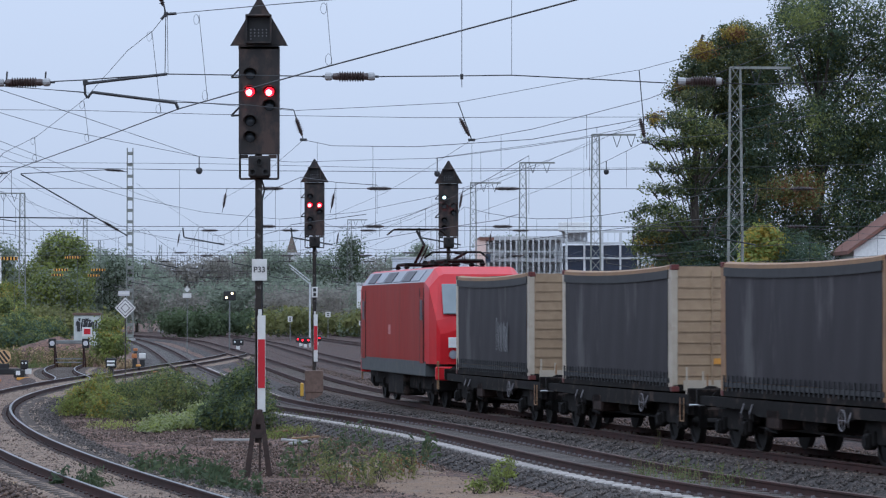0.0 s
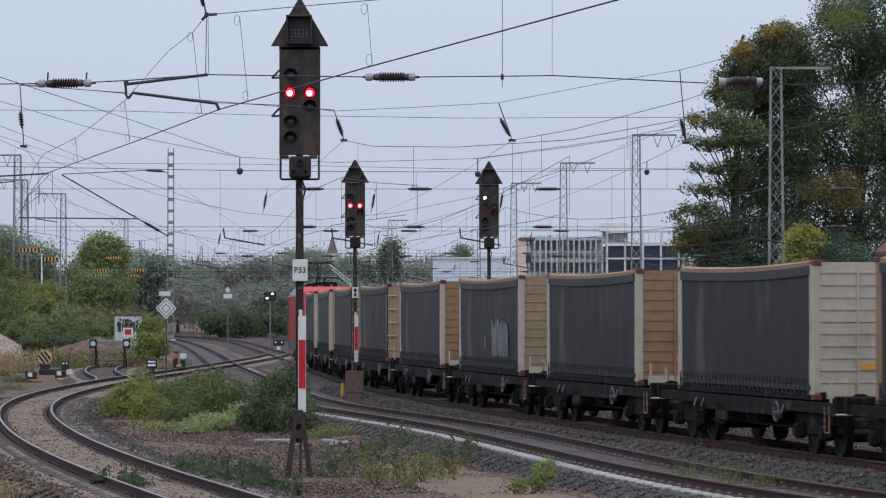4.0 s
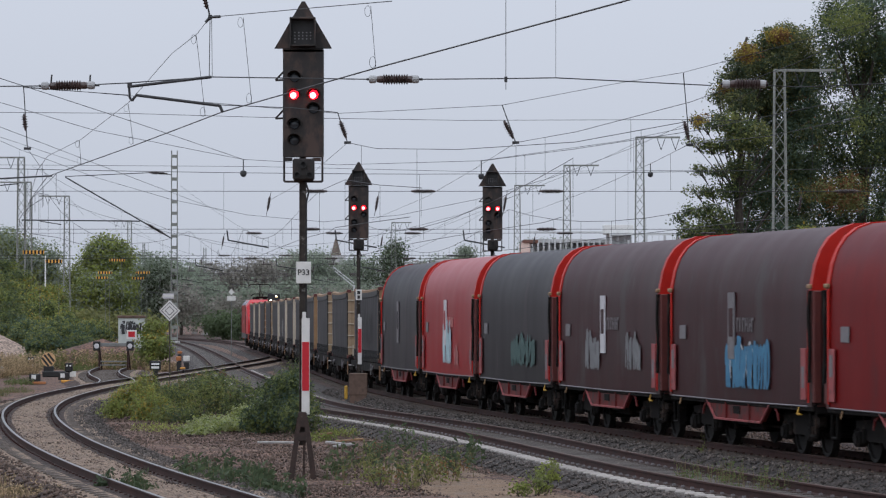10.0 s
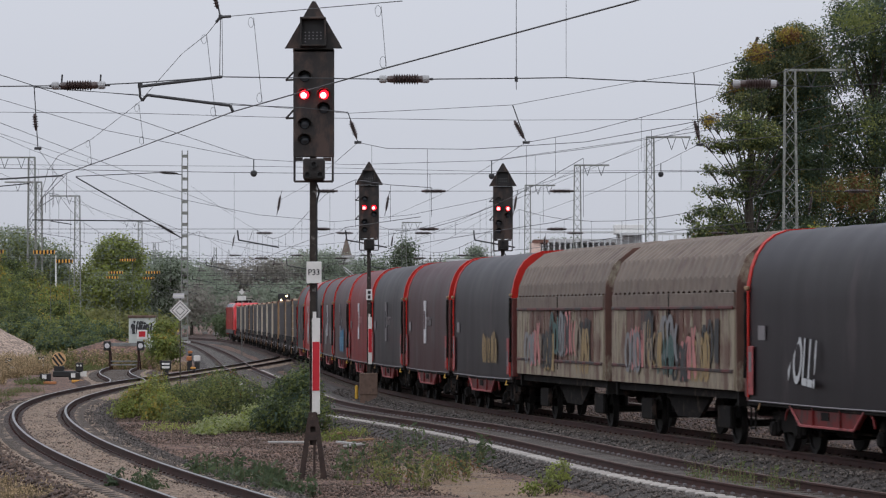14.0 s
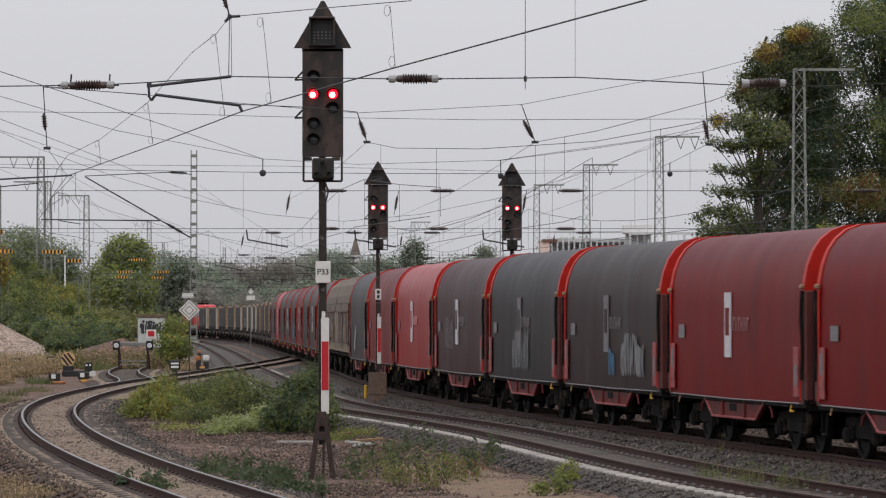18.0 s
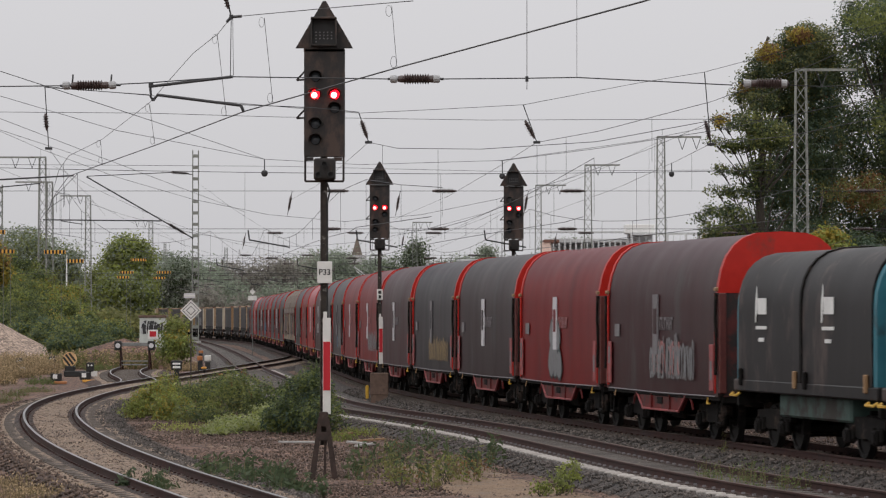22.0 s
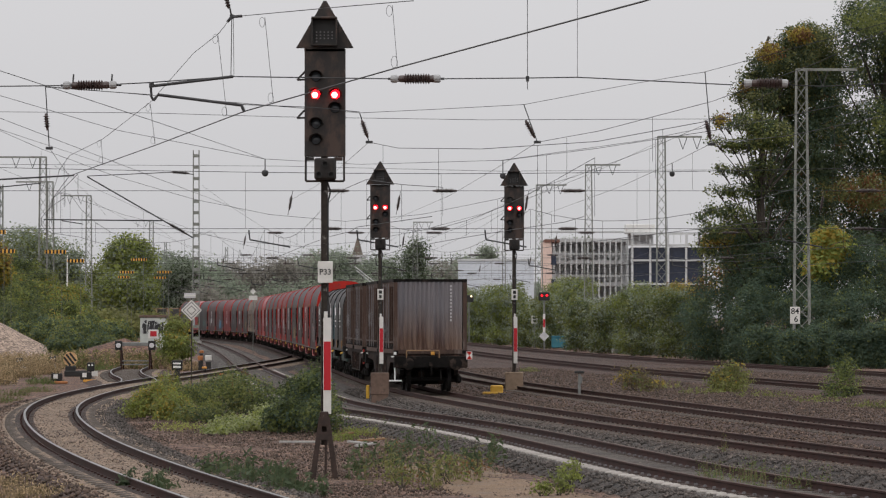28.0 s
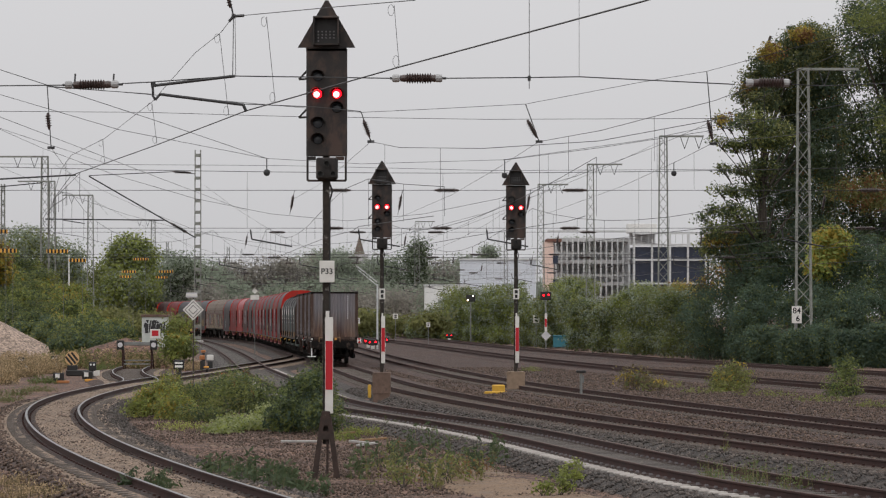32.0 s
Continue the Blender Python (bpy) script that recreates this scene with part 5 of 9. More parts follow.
def container(paint_side, paint_end, seed):
    c = thing("container", "rust-streaked brown corrugated steel container" if paint_end is BOX_BROWN else "grey corrugated steel container with rusty streaks", "container", "containers")
    hx, hy, z0, z1 = 1.35, 3.03, 1.4, 4.14
    for s in (-1, 1):
        prof, k = [], 0
        y = -hy + 0.16
        while y < hy - 0.16:
            d = 0.0 if ((k + 1) // 2) % 2 else 0.022
            prof.append((y, d))
            y += 0.07 if k % 2 else 0.13
            k += 1
        v = [(s * (hx - 0.05 + d), y, z) for z in (z0 + 0.14, z1 - 0.1) for y, d in prof]
        n = len(prof)
        part("side_wall", Form().add(v, [(i, i + 1, n + i + 1, n + i) for i in range(n - 1)]), paint_side, c)
        prof, k, x = [], 0, -hx + 0.14
        while x < hx - 0.13:
            d = 0.0 if ((k + 1) // 2) % 2 else 0.06
            prof.append((x, d))
            x += 0.03 if k % 2 else 0.055
            k += 1
        v = [(x, s * (hy - 0.05 + d), z) for z in (z0 + 0.14, z1 - 0.1) for x, d in prof]
        n = len(prof)
        part("end_wall", Form().add(v, [(i, i + 1, n + i + 1, n + i) for i in range(n - 1)]), paint_end, c)
        part("bottom_rail", Form().box((s * (hx - 0.04), 0, z0 + 0.08), (0.08, 2 * hy, 0.16)).box((0, s * (hy - 0.04), z0 + 0.08), (2 * hx, 0.08, 0.16)), paint_side, c)
        part("top_rail", Form().box((s * (hx - 0.03), 0, z1 - 0.05), (0.06, 2 * hy, 0.1)).box((0, s * (hy - 0.03), z1 - 0.05), (2 * hx, 0.06, 0.1)), UNDER, c)
        for e in (-1, 1):
            p = part("corner_post", Form().box((s * (hx - 0.07), e * (hy - 0.07), (z0 + z1) / 2), (0.15, 0.15, z1 - z0 - 0.2)), paint_side, c)
            for z in (z0 + 0.06, z1 - 0.06):
                part("corner_casting", Form().box((s * (hx - 0.08), e * (hy - 0.08), z), (0.18, 0.18, 0.13), 0, None, 0.01), UNDER, p)
    part("roof", Form().box((0, 0, z1 - 0.06), (2.3, 5.9, 0.05)), paint_side, c)
    for y_ in (-2.2, -1.45, -0.7, 0.55, 1.35, 2.1):
        part("side_post", Form().box((-hx + 0.01, y_, z0 + 1.38), (0.06, 0.09, 2.2), 0, None, 0.012), paint_side, c)
    for y_ in np.arange(-2.6, 2.7, 0.4):
        part("fork_pocket", Form().box((-hx + 0.015, y_, z0 + 0.26), (0.05, 0.2, 0.2)), UNDER, c, "dark pocket in the bottom rail")
    part("bottom_band", Form().box((-hx + 0.0, 0, z0 + 0.42), (0.05, 2 * hy - 0.2, 0.06)), paint_side, c)
    for y_ in (-1.25, -0.2, 0.9):
        part("lock_rod", Form().rod((-hx - 0.03, y_, z0 + 0.2), (-hx - 0.03, y_, z1 - 0.15), 0.018), LABEL_DIM, c)
    tagged(part("graffiti", strokes(seed + 30, 2.6, 0.7, 6, 0.05), PAINT_GREY, c, "faint grey scrawl", m=Matrix.Translation((-hx - 0.03, 0.3, 1.75 + 0.1 * seed))), kind="stuff")
    for x_, z_, l_ in ((-1.26, 3.35, 0.0), (-1.26, 2.2, 0.0)):
        part("code_bar", Form().box((x_ + 0.02, -hy + 1.0, z_), (0.02, 0.4, 0.05)), LABEL_DIM, c, "dim code bar")
    g = Form()
    for k in range(11):
        part("code_mark", Form().box((0.76, -hy - 0.005, 3.88 - k * 0.125), (0.06, 0.012, 0.07)), LABEL_GREY if paint_end is BOX_GREY else LABEL_DIM, c)
    g = Form()
    for z in np.arange(z0 + 0.5, z1 - 0.2, 0.38):
        g.box((-0.85, -hy - 0.0, z), (0.4, 0.03, 0.04))
    if paint_end is not BOX_GREY:
        part("end_rungs", g, UNDER, c)
    return c


for k in range(2):
    rear = -460.55 - 15.4 * k
    ride(container_wagon(k == 1), rear + 7.28, 4.9)
    ride(container(BOX_BROWN, BOX_GREY if k == 1 else BOX_BROWN, k), rear + 0.75 + 3.03, 2.6)
    ride(container(BOX_BROWN, BOX_BROWN, k + 5), rear + 0.75 + 3.03 + 7.0, 2.6)

# ---- signals and small lineside things ----
SCREEN = surface("sooty_brown_signal_screen", (0.008, 0.0068, 0.0064), (0.0208, 0.016, 0.0136), 0.65, 0.0, 5, 1.2, 0.1, stain=(0.055, 0.032, 0.024), stain_at=0.54, stretch=(1, 1, 0.5))
MAST_STEEL = surface("flaking_dark_mast_paint", (0.03, 0.024, 0.02), (0.075, 0.058, 0.047), 0.7, 0.1, 8, 2.0, 0.15, stain=(0.42, 0.4, 0.36), stain_at=0.63)
FOOT_RUST = surface("flaking_rusty_foot", (0.02, 0.012, 0.0095), (0.06, 0.036, 0.028), 0.8, 0.0, 8, 2.0, 0.15, stain=(0.3, 0.27, 0.24), stain_at=0.7)
RUST_BOX = surface("rusty_steel_housing", (0.1, 0.062, 0.045), (0.17, 0.11, 0.082), 0.75, 0.1, 6, 1.0, 0.1, stain=(0.07, 0.045, 0.035))
TAN_BOX = surface("tan_steel_housing", (0.2, 0.14, 0.095), (0.3, 0.215, 0.15), 0.75, 0.1, 6, 1.0, 0.1, stain=(0.13, 0.085, 0.06))
RED_BOARD = surface("red_board", (0.4, 0.004, 0.012), (0.5, 0.008, 0.02), 0.6, 0, 5, 1, 0.02)
ENAMEL = surface("white_board", (0.5808, 0.5632, 0.528), (0.704, 0.6864, 0.6512), 0.5, 0, 6, 1.2, 0.02, stain=(0.5, 0.46, 0.4), stain_at=0.7)
GALVANISED = surface("galvanised_steel", (0.15, 0.155, 0.15), (0.26, 0.265, 0.255), 0.6, 0.4, 6, 1.0, 0.08, stain=(0.13, 0.1, 0.08), stain_at=0.66)
RED_LIGHT = glow("red_signal_light", (1.0, 0.004, 0.012), 5.0)
CORE_LIGHT = glow("pale_red_light_core", (1.0, 0.32, 0.3), 5.0)
GREEN_LIGHT = glow("pale_green_signal_light", (0.75, 1.0, 0.9), 3.0)
AMBER_LIGHT = glow("warm_white_light", (1.0, 0.75, 0.4), 6.0)
BOARD_YELLOW = surface("orange_yellow_board", (0.68, 0.34, 0.04), (0.8, 0.44, 0.07), 0.5, 0, 6, 0.8, 0.03)
DISC_ORANGE = surface("pale_orange_disc", (0.5, 0.3, 0.13), (0.66, 0.43, 0.22), 0.6, 0, 6, 0.8, 0.03)
BROWN_SIGN = surface("orange_brown_box", (0.32, 0.11, 0.03), (0.42, 0.17, 0.06), 0.6, 0, 5, 1, 0.05)


def text_mesh(body, size):
    cu = bpy.data.curves.new("letters", "FONT")
    cu.body, cu.size, cu.align_x, cu.align_y, cu.extrude = body, size, "CENTER", "CENTER", 0.002
    cu.offset = 0.012 * size
    ob = new("letters", cu)
    me = bpy.data.meshes.new_from_object(ob.evaluated_get(bpy.context.evaluated_depsgraph_get()))
    bpy.data.objects.remove(ob)
    bpy.data.curves.remove(cu)
    return me


def writing(body, size, at, parent, material=None):
    """Upright letters that face the camera's side (-y)."""
    me = text_mesh(body, size)
    me.materials.append(material or BLACK)
    return part("letters", me, None, parent, m=pose(*at, 90, 0, 0))


# the sprayed word on the first hood behind the sliding-wall wagons
word_mesh = text_mesh("VOLL!", 1.15)
word_mesh.materials.append(PAINT_WHITE)
SIDEWAYS = Matrix(((0, 0, -1, 0), (-1, 0, 0, 0), (0, 1, 0, 0), (0, 0, 0, 1)))
word = part("graffiti_letters", word_mesh, None, WORD_WAGON[0], "sprayed white letters", m=Matrix.Translation((-1.468, 1.5, 1.85)) @ SIDEWAYS @ Matrix(((0.8, 0.12, 0, 0), (0, 1.15, 0, 0), (0, 0, 1, 0), (0, 0, 0, 1))))
tagged(WORD_WAGON[0], "covered coil wagon with sooty grey hood, white sprayed letters")

SHUTTERS = []


def main_signal(x, y, feet, plate, red=True):
    """A light signal on a mast: hooded direction box, screen with lamps, lower box, boards and base."""
    s = thing("light_signal", "tall railway light signal, sooty screen, two red lights lit", "railway signal", "main signals", m=pose(x, y, -0.3))
    scr = part("screen", Form().box((0.01, 0, 7.22), (0.78, 0.1, 2.1), 0, None, 0.015).box((-0.37, 0.06, 7.22), (0.03, 0.14, 2.08)).box((0.39, 0.06, 7.22), (0.03, 0.14, 2.08)), SCREEN, s)
    roof = Form().slab([(-0.55, 8.28), (0.56, 8.28), (0.52, 8.36), (0.04, 9.19), (-0.02, 9.19), (-0.5, 8.36)], 1, -0.02, 0.1)
    roof.box((0.0, 0.02, 8.24), (0.78, 0.14, 0.06))
    hood = part("roof_plate", roof, SCREEN, s, "pointed roof plate")
    part("indicator_hood", Form().box((0.0, -0.13, 8.85), (0.5, 0.24, 0.04), 0, None, 0.01).box((-0.235, -0.12, 8.58), (0.03, 0.22, 0.52)).box((0.235, -0.12, 8.58), (0.03, 0.22, 0.52)).box((0, -0.12, 8.33), (0.5, 0.2, 0.03)), SCREEN, hood, "dark hooded indicator box")
    part("indicator_face", Form().box((0, -0.035, 8.58), (0.44, 0.03, 0.48)), BLACK, hood)
    for r in range(4):
        for c in range(5):
            if (r, c) not in ((0, 1), (0, 2), (0, 3), (0, 4)):
                part("indicator_lens", Form().turned([(0, 0.012), (0.03, 0.016)], (-0.15 + c * 0.075, -0.05, 8.4 + r * 0.06), (-0.15 + c * 0.075, -0.09, 8.4 + r * 0.06), 8), LABEL_DIM, hood)
    # lamp hoods with their lenses
    for lx, lz, lit in ((-0.16, 7.72, 0), (-0.17, 7.38, 1), (0.21, 7.38, 1), (0.21, 7.11, 0), (-0.16, 6.81, 0), (-0.16, 6.5, 0)):
        f = Form()
        n = 9
        for k in range(n):
            a, b = math.pi * (-0.08 + 1.16 * k / n), math.pi * (-0.08 + 1.16 * (k + 1) / n)
            p = [(math.cos(t) * 0.135, math.sin(t) * 0.12) for t in (a, b)]
            f.add([(lx + p[0][0], -0.05, lz + p[0][1]), (lx + p[1][0], -0.05, lz + p[1][1]), (lx + p[1][0], -0.2 - 0.1 * math.sin(b), lz + p[1][1] * 0.96), (lx + p[0][0], -0.2 - 0.1 * math.sin(a), lz + p[0][1] * 0.96)], [(0, 1, 2, 3)])
        lh = part("lamp_hood", f, SCREEN, scr, smooth=True)
        if lit and red:
            part("red_lamp", Form().turned([(0, 0.088), (0.05, 0.08), (0.07, 0.05)], (lx, -0.05, lz), (lx, -0.3, lz), 18), RED_LIGHT, scr, "lit red lamp", smooth=True)
            part("lamp_core", Form().turned([(0, 0.06), (0.012, 0.04)], (lx - 0.012, -0.122, lz - 0.018), (lx - 0.012, -0.3, lz - 0.018), 14), CORE_LIGHT, scr)
        else:
            part("lens", Form().turned([(0, 0.1), (0.03, 0.09), (0.05, 0.04)], (lx, -0.05, lz), (lx, -0.3, lz), 16), GLASS, scr, smooth=True)
    for z in (7.72, 6.98):
        part("side_bracket", Form().line([(-0.38, 0.02, z - 0.05), (-0.53, 0.02, z - 0.06), (-0.38, 0.02, z + 0.1)], 0.02), SCREEN, scr)
    part("lower_frame", Form().line([(-0.36, 0, 6.17), (-0.36, 0, 5.7), (0.38, 0, 5.7), (0.38, 0, 6.17)], 0.022).box((-0.27, 0, 6.13), (0.14, 0.05, 0.07)).box((0.27, 0, 6.13), (0.16, 0.05, 0.07)), SCREEN, s)
    lb = part("lower_box", Form().box((0.02, -0.1, 5.93), (0.42, 0.24, 0.42), 0, None, 0.03), SCREEN, s, "small dark repeater box")
    for lx, lz in ((0.02, 6.02), (-0.1, 5.82), (0.14, 5.82)):
        part("lens_tube", Form().turned([(0, 0.06), (0.12, 0.065), (0.12, 0.05), (0.04, 0.05)], (lx, -0.21, lz), (lx, -0.4, lz), 12), BLACK, lb)
    m = Form()
    for w, d, xx in ((0.13, 0.012, 0), (0.012, 0.14, -0.06), (0.012, 0.14, 0.06)):
        m.box((xx, 0.04, 3.4 if feet else 3.5), (w, d, 5.6 if feet else 5.4))
    part("mast", m, MAST_STEEL, s, "flaking dark steel mast")
    part("cable_pipe", Form().line([(0.05, -0.02, 5.7), (0.12, -0.04, 5.5), (0.07, -0.04, 5.3), (0.07, -0.03, 1.0)], 0.018), BLACK, s)
    bd = part("mast_board", Form().box((0.06, -0.07, 2.13), (0.155, 0.02, 1.86), 0, None, 0.006), ENAMEL, s, "white red white mast board")
    part("red_field", Form().box((0.06, -0.083, 2.13), (0.135, 0.012, 0.94)), RED_BOARD, bd, "red middle field")
    pl = part("number_plate", Form().box((0.02, -0.08, 3.94), (0.29, 0.02, 0.42) if feet else (0.24, 0.02, 0.42), 0, None, 0.01), ENAMEL, s, "white designation plate")
    if plate:
        writing(plate, 0.155, (0.02, -0.095, 3.94), pl)
    else:
        part("plate_bar", Form().box((0.02, -0.094, 4.03), (0.12, 0.01, 0.13)).box((0.02, -0.094, 3.85), (0.1, 0.01, 0.13)), BLACK, pl)
    part("small_tag", Form().box((0.03, -0.075, 3.12), (0.07, 0.015, 0.12)), ENAMEL, s)
    if feet:
        f = Form()
        for sx, sy in ((-1, -1), (1, -1), (-1, 1), (1, 1)):
            f.slab([(sx * 0.02, 1.15), (sx * 0.1, 1.15), (sx * 0.28, -0.1), (sx * 0.17, -0.1)], 1, sy * 0.09 - 0.02, sy * 0.09 + 0.02)
        f.box((0, 0, 1.1), (0.17, 0.2, 0.3), 0, None, 0.02).box((0.03, -0.05, 0.3), (0.045, 0.04, 0.75)).box((0.0, -0.11, 0.78), (0.16, 0.02, 0.16))
        part("splayed_foot", f, FOOT_RUST, s, "splayed riveted steel foot")
    else:
        part("base_housing", Form().box((0, -0.1, 0.42), (0.72, 0.6, 0.86), 0, None, 0.02), RUST_BOX if x < 0 else TAN_BOX, s, "rusty steel base housing")
    return s


main_signal(-2.26, 71.00, True, "P33")
sig2 = main_signal(-2.22, 133.00, False, "")
sig2.matrix_basis = Matrix.Translation((-108.5 * 133 / 6500, 133, -0.044)) @ Matrix.Scale(0.917, 4)
part("plinth", Form().box((0, -0.1, -0.25), (0.66, 0.55, 0.52), 0, None, 0.02), RUST_BOX, sig2, "rusty steel plinth")
sig3 = main_signal(2.90, 146.50, False, "", red=False)
tagged(sig3, "tall railway light signal, sooty screen, turning from clear to red")


def turning_lamp(parent, at, glass, name, label, opens, r=1.0):
    """A lamp disc that glows on one face and turns to show it."""
    d = part(name, Form().turned([(0, 0.02), (0, 0.084 * r), (0.02, 0.074 * r), (0.03, 0.04 * r)], (0, -0.03, 0), (0, -1, 0), 18), glass, parent, label, m=Matrix.Translation(at))
    part("lamp_core", Form().turned([(0, 0.058 * r), (0.012, 0.036 * r)], (0, -0.062, -0.01), (0, -1, -0.005), 14), CORE_LIGHT if opens else glass, d)
    part("lamp_back", Form().turned([(0, 0.112), (0.03, 0.1)], (0, 0.0, 0), (0, 1, 0), 18), BLACK, d)
    SHUTTERS.append((d, at, opens))


turning_lamp(sig3, (-0.17, -0.17, 7.38), RED_LIGHT, "red_lamp", "red lamp", True)
turning_lamp(sig3, (0.21, -0.17, 7.38), RED_LIGHT, "red_lamp", "red lamp", True)
turning_lamp(sig3, (-0.16, -0.17, 7.72), GREEN_LIGHT, "green_lamp", "pale green lamp", False, 0.75)


def striped(parent, size, at, n, slope=0.0):
    """Slanting dark stripes across a yellow board that faces -y."""
    w, h = size
    for k in range(n):
        x = at[0] - w / 2 + w * (k + 0.25) / n
        q = w / n * 0.5
        part("stripe", Form().slab([(x, at[2] - h / 2), (x + q, at[2] - h / 2), (x + q + slope, at[2] + h / 2), (x + slope, at[2] + h / 2)], 1, at[1] - 0.012, at[1] - 0.004), BLACK, parent)


# yellow housing beside the third signal, and a trackside post
yb = thing("track_magnet_box", "yellow track magnet box on the ballast", "track device", m=pose(2.16, 143.00, -0.28))
part("housing", Form().box((0, 0, 0.22), (0.5, 0.4, 0.3), 0, None, 0.04).box((-0.1, -0.1, 0.06), (0.9, 0.3, 0.12), 0, None, 0.03), YELLOW, yb)
yb2 = thing("track_magnet_box", "small yellow device beside the signal base", "track device", m=pose(-2.72, 136.00, -0.28))
part("housing", Form().box((0, 0, 0.26), (0.12, 0.3, 0.5), 0, None, 0.03), YELLOW, yb2)
po = thing("trackside_post", "short pale post with a flat black cap", "post", m=pose(4.96, 132.00, -0.35))
part("post", Form().rod((0, 0, 0), (0, 0, 1.05), 0.05, 8).box((0.06, 0, 0.85), (0.1, 0.06, 0.25)), GALVANISED, po)
part("cap", Form().box((0, 0, 1.12), (0.34, 0.3, 0.09), 0, None, 0.02), BLACK, po)

# buffer stop at the end of the siding
bs = thing("buffer_stop", "rail-built buffer stop with two round buffers and a red-white board", "buffer stop", m=pose(-16.90, 203.00, 0))
part("crossbeam", Form().box((0, 0, 1.22), (2.0, 0.14, 0.2), 0, None, 0.02), GALVANISED, bs)
for s_ in (-0.92, 0.92):
    part("upright", Form().slab([(0.0, -0.2), (0.12, -0.2), (0.12, 1.3), (0.0, 1.3)], 0, s_ * 0.86 - 0.05, s_ * 0.86 + 0.05).slab([(1.6, -0.2), (1.75, -0.2), (0.14, 1.2), (0.05, 1.1)], 0, s_ * 0.86 - 0.04, s_ * 0.86 + 0.04), RAIL_RUST, bs)
    b_ = part("buffer_block", Form().box((s_, -0.1, 1.15), (0.4, 0.16, 0.52), 0, None, 0.03), BLACK, bs, "dark buffer block")
    part("buffer_disc", Form().turned([(0, 0.14), (0.05, 0.13)], (s_, -0.19, 1.15), (s_, -1, 1.15), 14), LABEL_GREY, b_)
part("lower_bar", Form().box((0, 0.05, 0.3), (1.7, 0.08, 0.07)).box((0, 0.05, 0.1), (1.7, 0.08, 0.07)), GALVANISED, bs)
sb = part("stop_board", Form().box((1.0, -0.06, 1.78), (0.56, 0.03, 0.5), 0, None, 0.01), ENAMEL, bs, "white-edged red stop board")
part("red_field", Form().box((1.0, -0.08, 1.8), (0.36, 0.014, 0.3)), RED_BOARD, sb)

# concrete cabinet with graffiti behind it
ca = thing("lineside_cabinet", "pale lineside cabin with rusty roof and black-white graffiti", "cabin", m=pose(-17.85, 228.00, -0.3))
part("wall", Form().box((0, 0, 1.5), (1.58, 1.3, 3.0), 0, None, 0.02), surface("pale_green_grey_wall", (0.42, 0.45, 0.42), (0.55, 0.57, 0.53), 0.8, 0, 4, 0.8, 0.1), ca)
part("roof", Form().box((0, 0, 3.06), (1.7, 1.45, 0.16), 0, None, 0.02), RUST_BOX, ca)
for k, (mt_, sd_) in enumerate(((PAINT_DARK, 2), (PAINT_WHITE, 5), (PAINT_DARK, 9))):
    tagged(part("graffiti", strokes(sd_, 1.3, 0.9, 4, 0.13), mt_, ca, "spray-painted scrawl", m=Matrix.Translation((0, -0.66 - 0.006 * k, 1.95)) @ Matrix.Rotation(radians(90), 4, "Z")), kind="stuff")

# diamond board on a post
di = thing("diamond_sign", "grey-white diamond board with nested squares on a post", "railway sign", m=pose(-10.20, 150.00, -0.3))
part("post", Form().rod((0, 0.04, 0), (0, 0.04, 3.85), 0.024, 8), MAST_STEEL, di)
for k, (r_, mt_) in enumerate(((0.43, ENAMEL), (0.355, LABEL_DIM), (0.31, ENAMEL), (0.2, LABEL_DIM), (0.155, ENAMEL))):
    part("board" if k == 0 else "inset", Form().slab([(-r_, 3.32), (0, 3.32 - r_), (r_, 3.32), (0, 3.32 + r_)], 1, -0.02 - k * 0.008, -0.005 - k * 0.006), mt_, di)
part("top_plate", Form().box((-0.06, -0.01, 3.92), (0.46, 0.02, 0.2)), LABEL_GREY, di)
part("plate_stripe", Form().box((-0.06, -0.025, 3.92), (0.46, 0.014, 0.07)), ENAMEL, di)

# round striped disc, dwarf signals, marker boxes
rd = thing("striped_disc", "round yellow and black striped disc on a dark base", "railway sign", m=pose(-18.67, 185.00, -0.3))
dk = part("disc", Form().turned([(0, 0.36), (0.03, 0.36)], (0, -0.02, 0.92), (0, -1, 0.92), 26), DISC_ORANGE, rd)
for k in (-0.2, -0.02, 0.16):
    h_ = math.sqrt(max(0.33 ** 2 - (k + 0.03) ** 2, 0.01))
    part("stripe", Form().box((0, 0, 0), (0.1, 0.012, 2 * h_ * 0.95), 0, Matrix.Translation((0, -0.06, 0.92)) @ Matrix.Rotation(radians(-38), 4, "Y") @ Matrix.Translation((k, 0, 0))), BLACK, dk)
part("base", Form().box((0, 0.1, 0.3), (0.5, 0.4, 0.55), 0, None, 0.04).box((0.3, 0.1, 0.18), (1.2, 0.5, 0.3), 0, None, 0.04), BLACK, rd)
for px_, py_, w_ in ((164, 178, 1), (97, 205, 0), (38, 196, 0)):
    dw = thing("dwarf_signal", "low black dwarf signal with two small white lights", "railway signal", "dwarf signals", m=pose((px_ - 784) * py_ / 6500, py_, -0.3))
    part("housing", Form().box((0, 0, 0.62), (0.36, 0.24, 0.44), 0, None, 0.04).box((0, 0.05, 0.2), (0.12, 0.12, 0.45)), BLACK, dw)
    for q in (-0.08, 0.08):
        part("lamp", Form().turned([(0, 0.05), (0.03, 0.045)], (q, -0.13, 0.7), (q, -1, 0.7), 10), WHITE, dw)
    part("plate", Form().box((0.2, -0.06, 0.3), (0.3, 0.02, 0.26)), ENAMEL, dw)
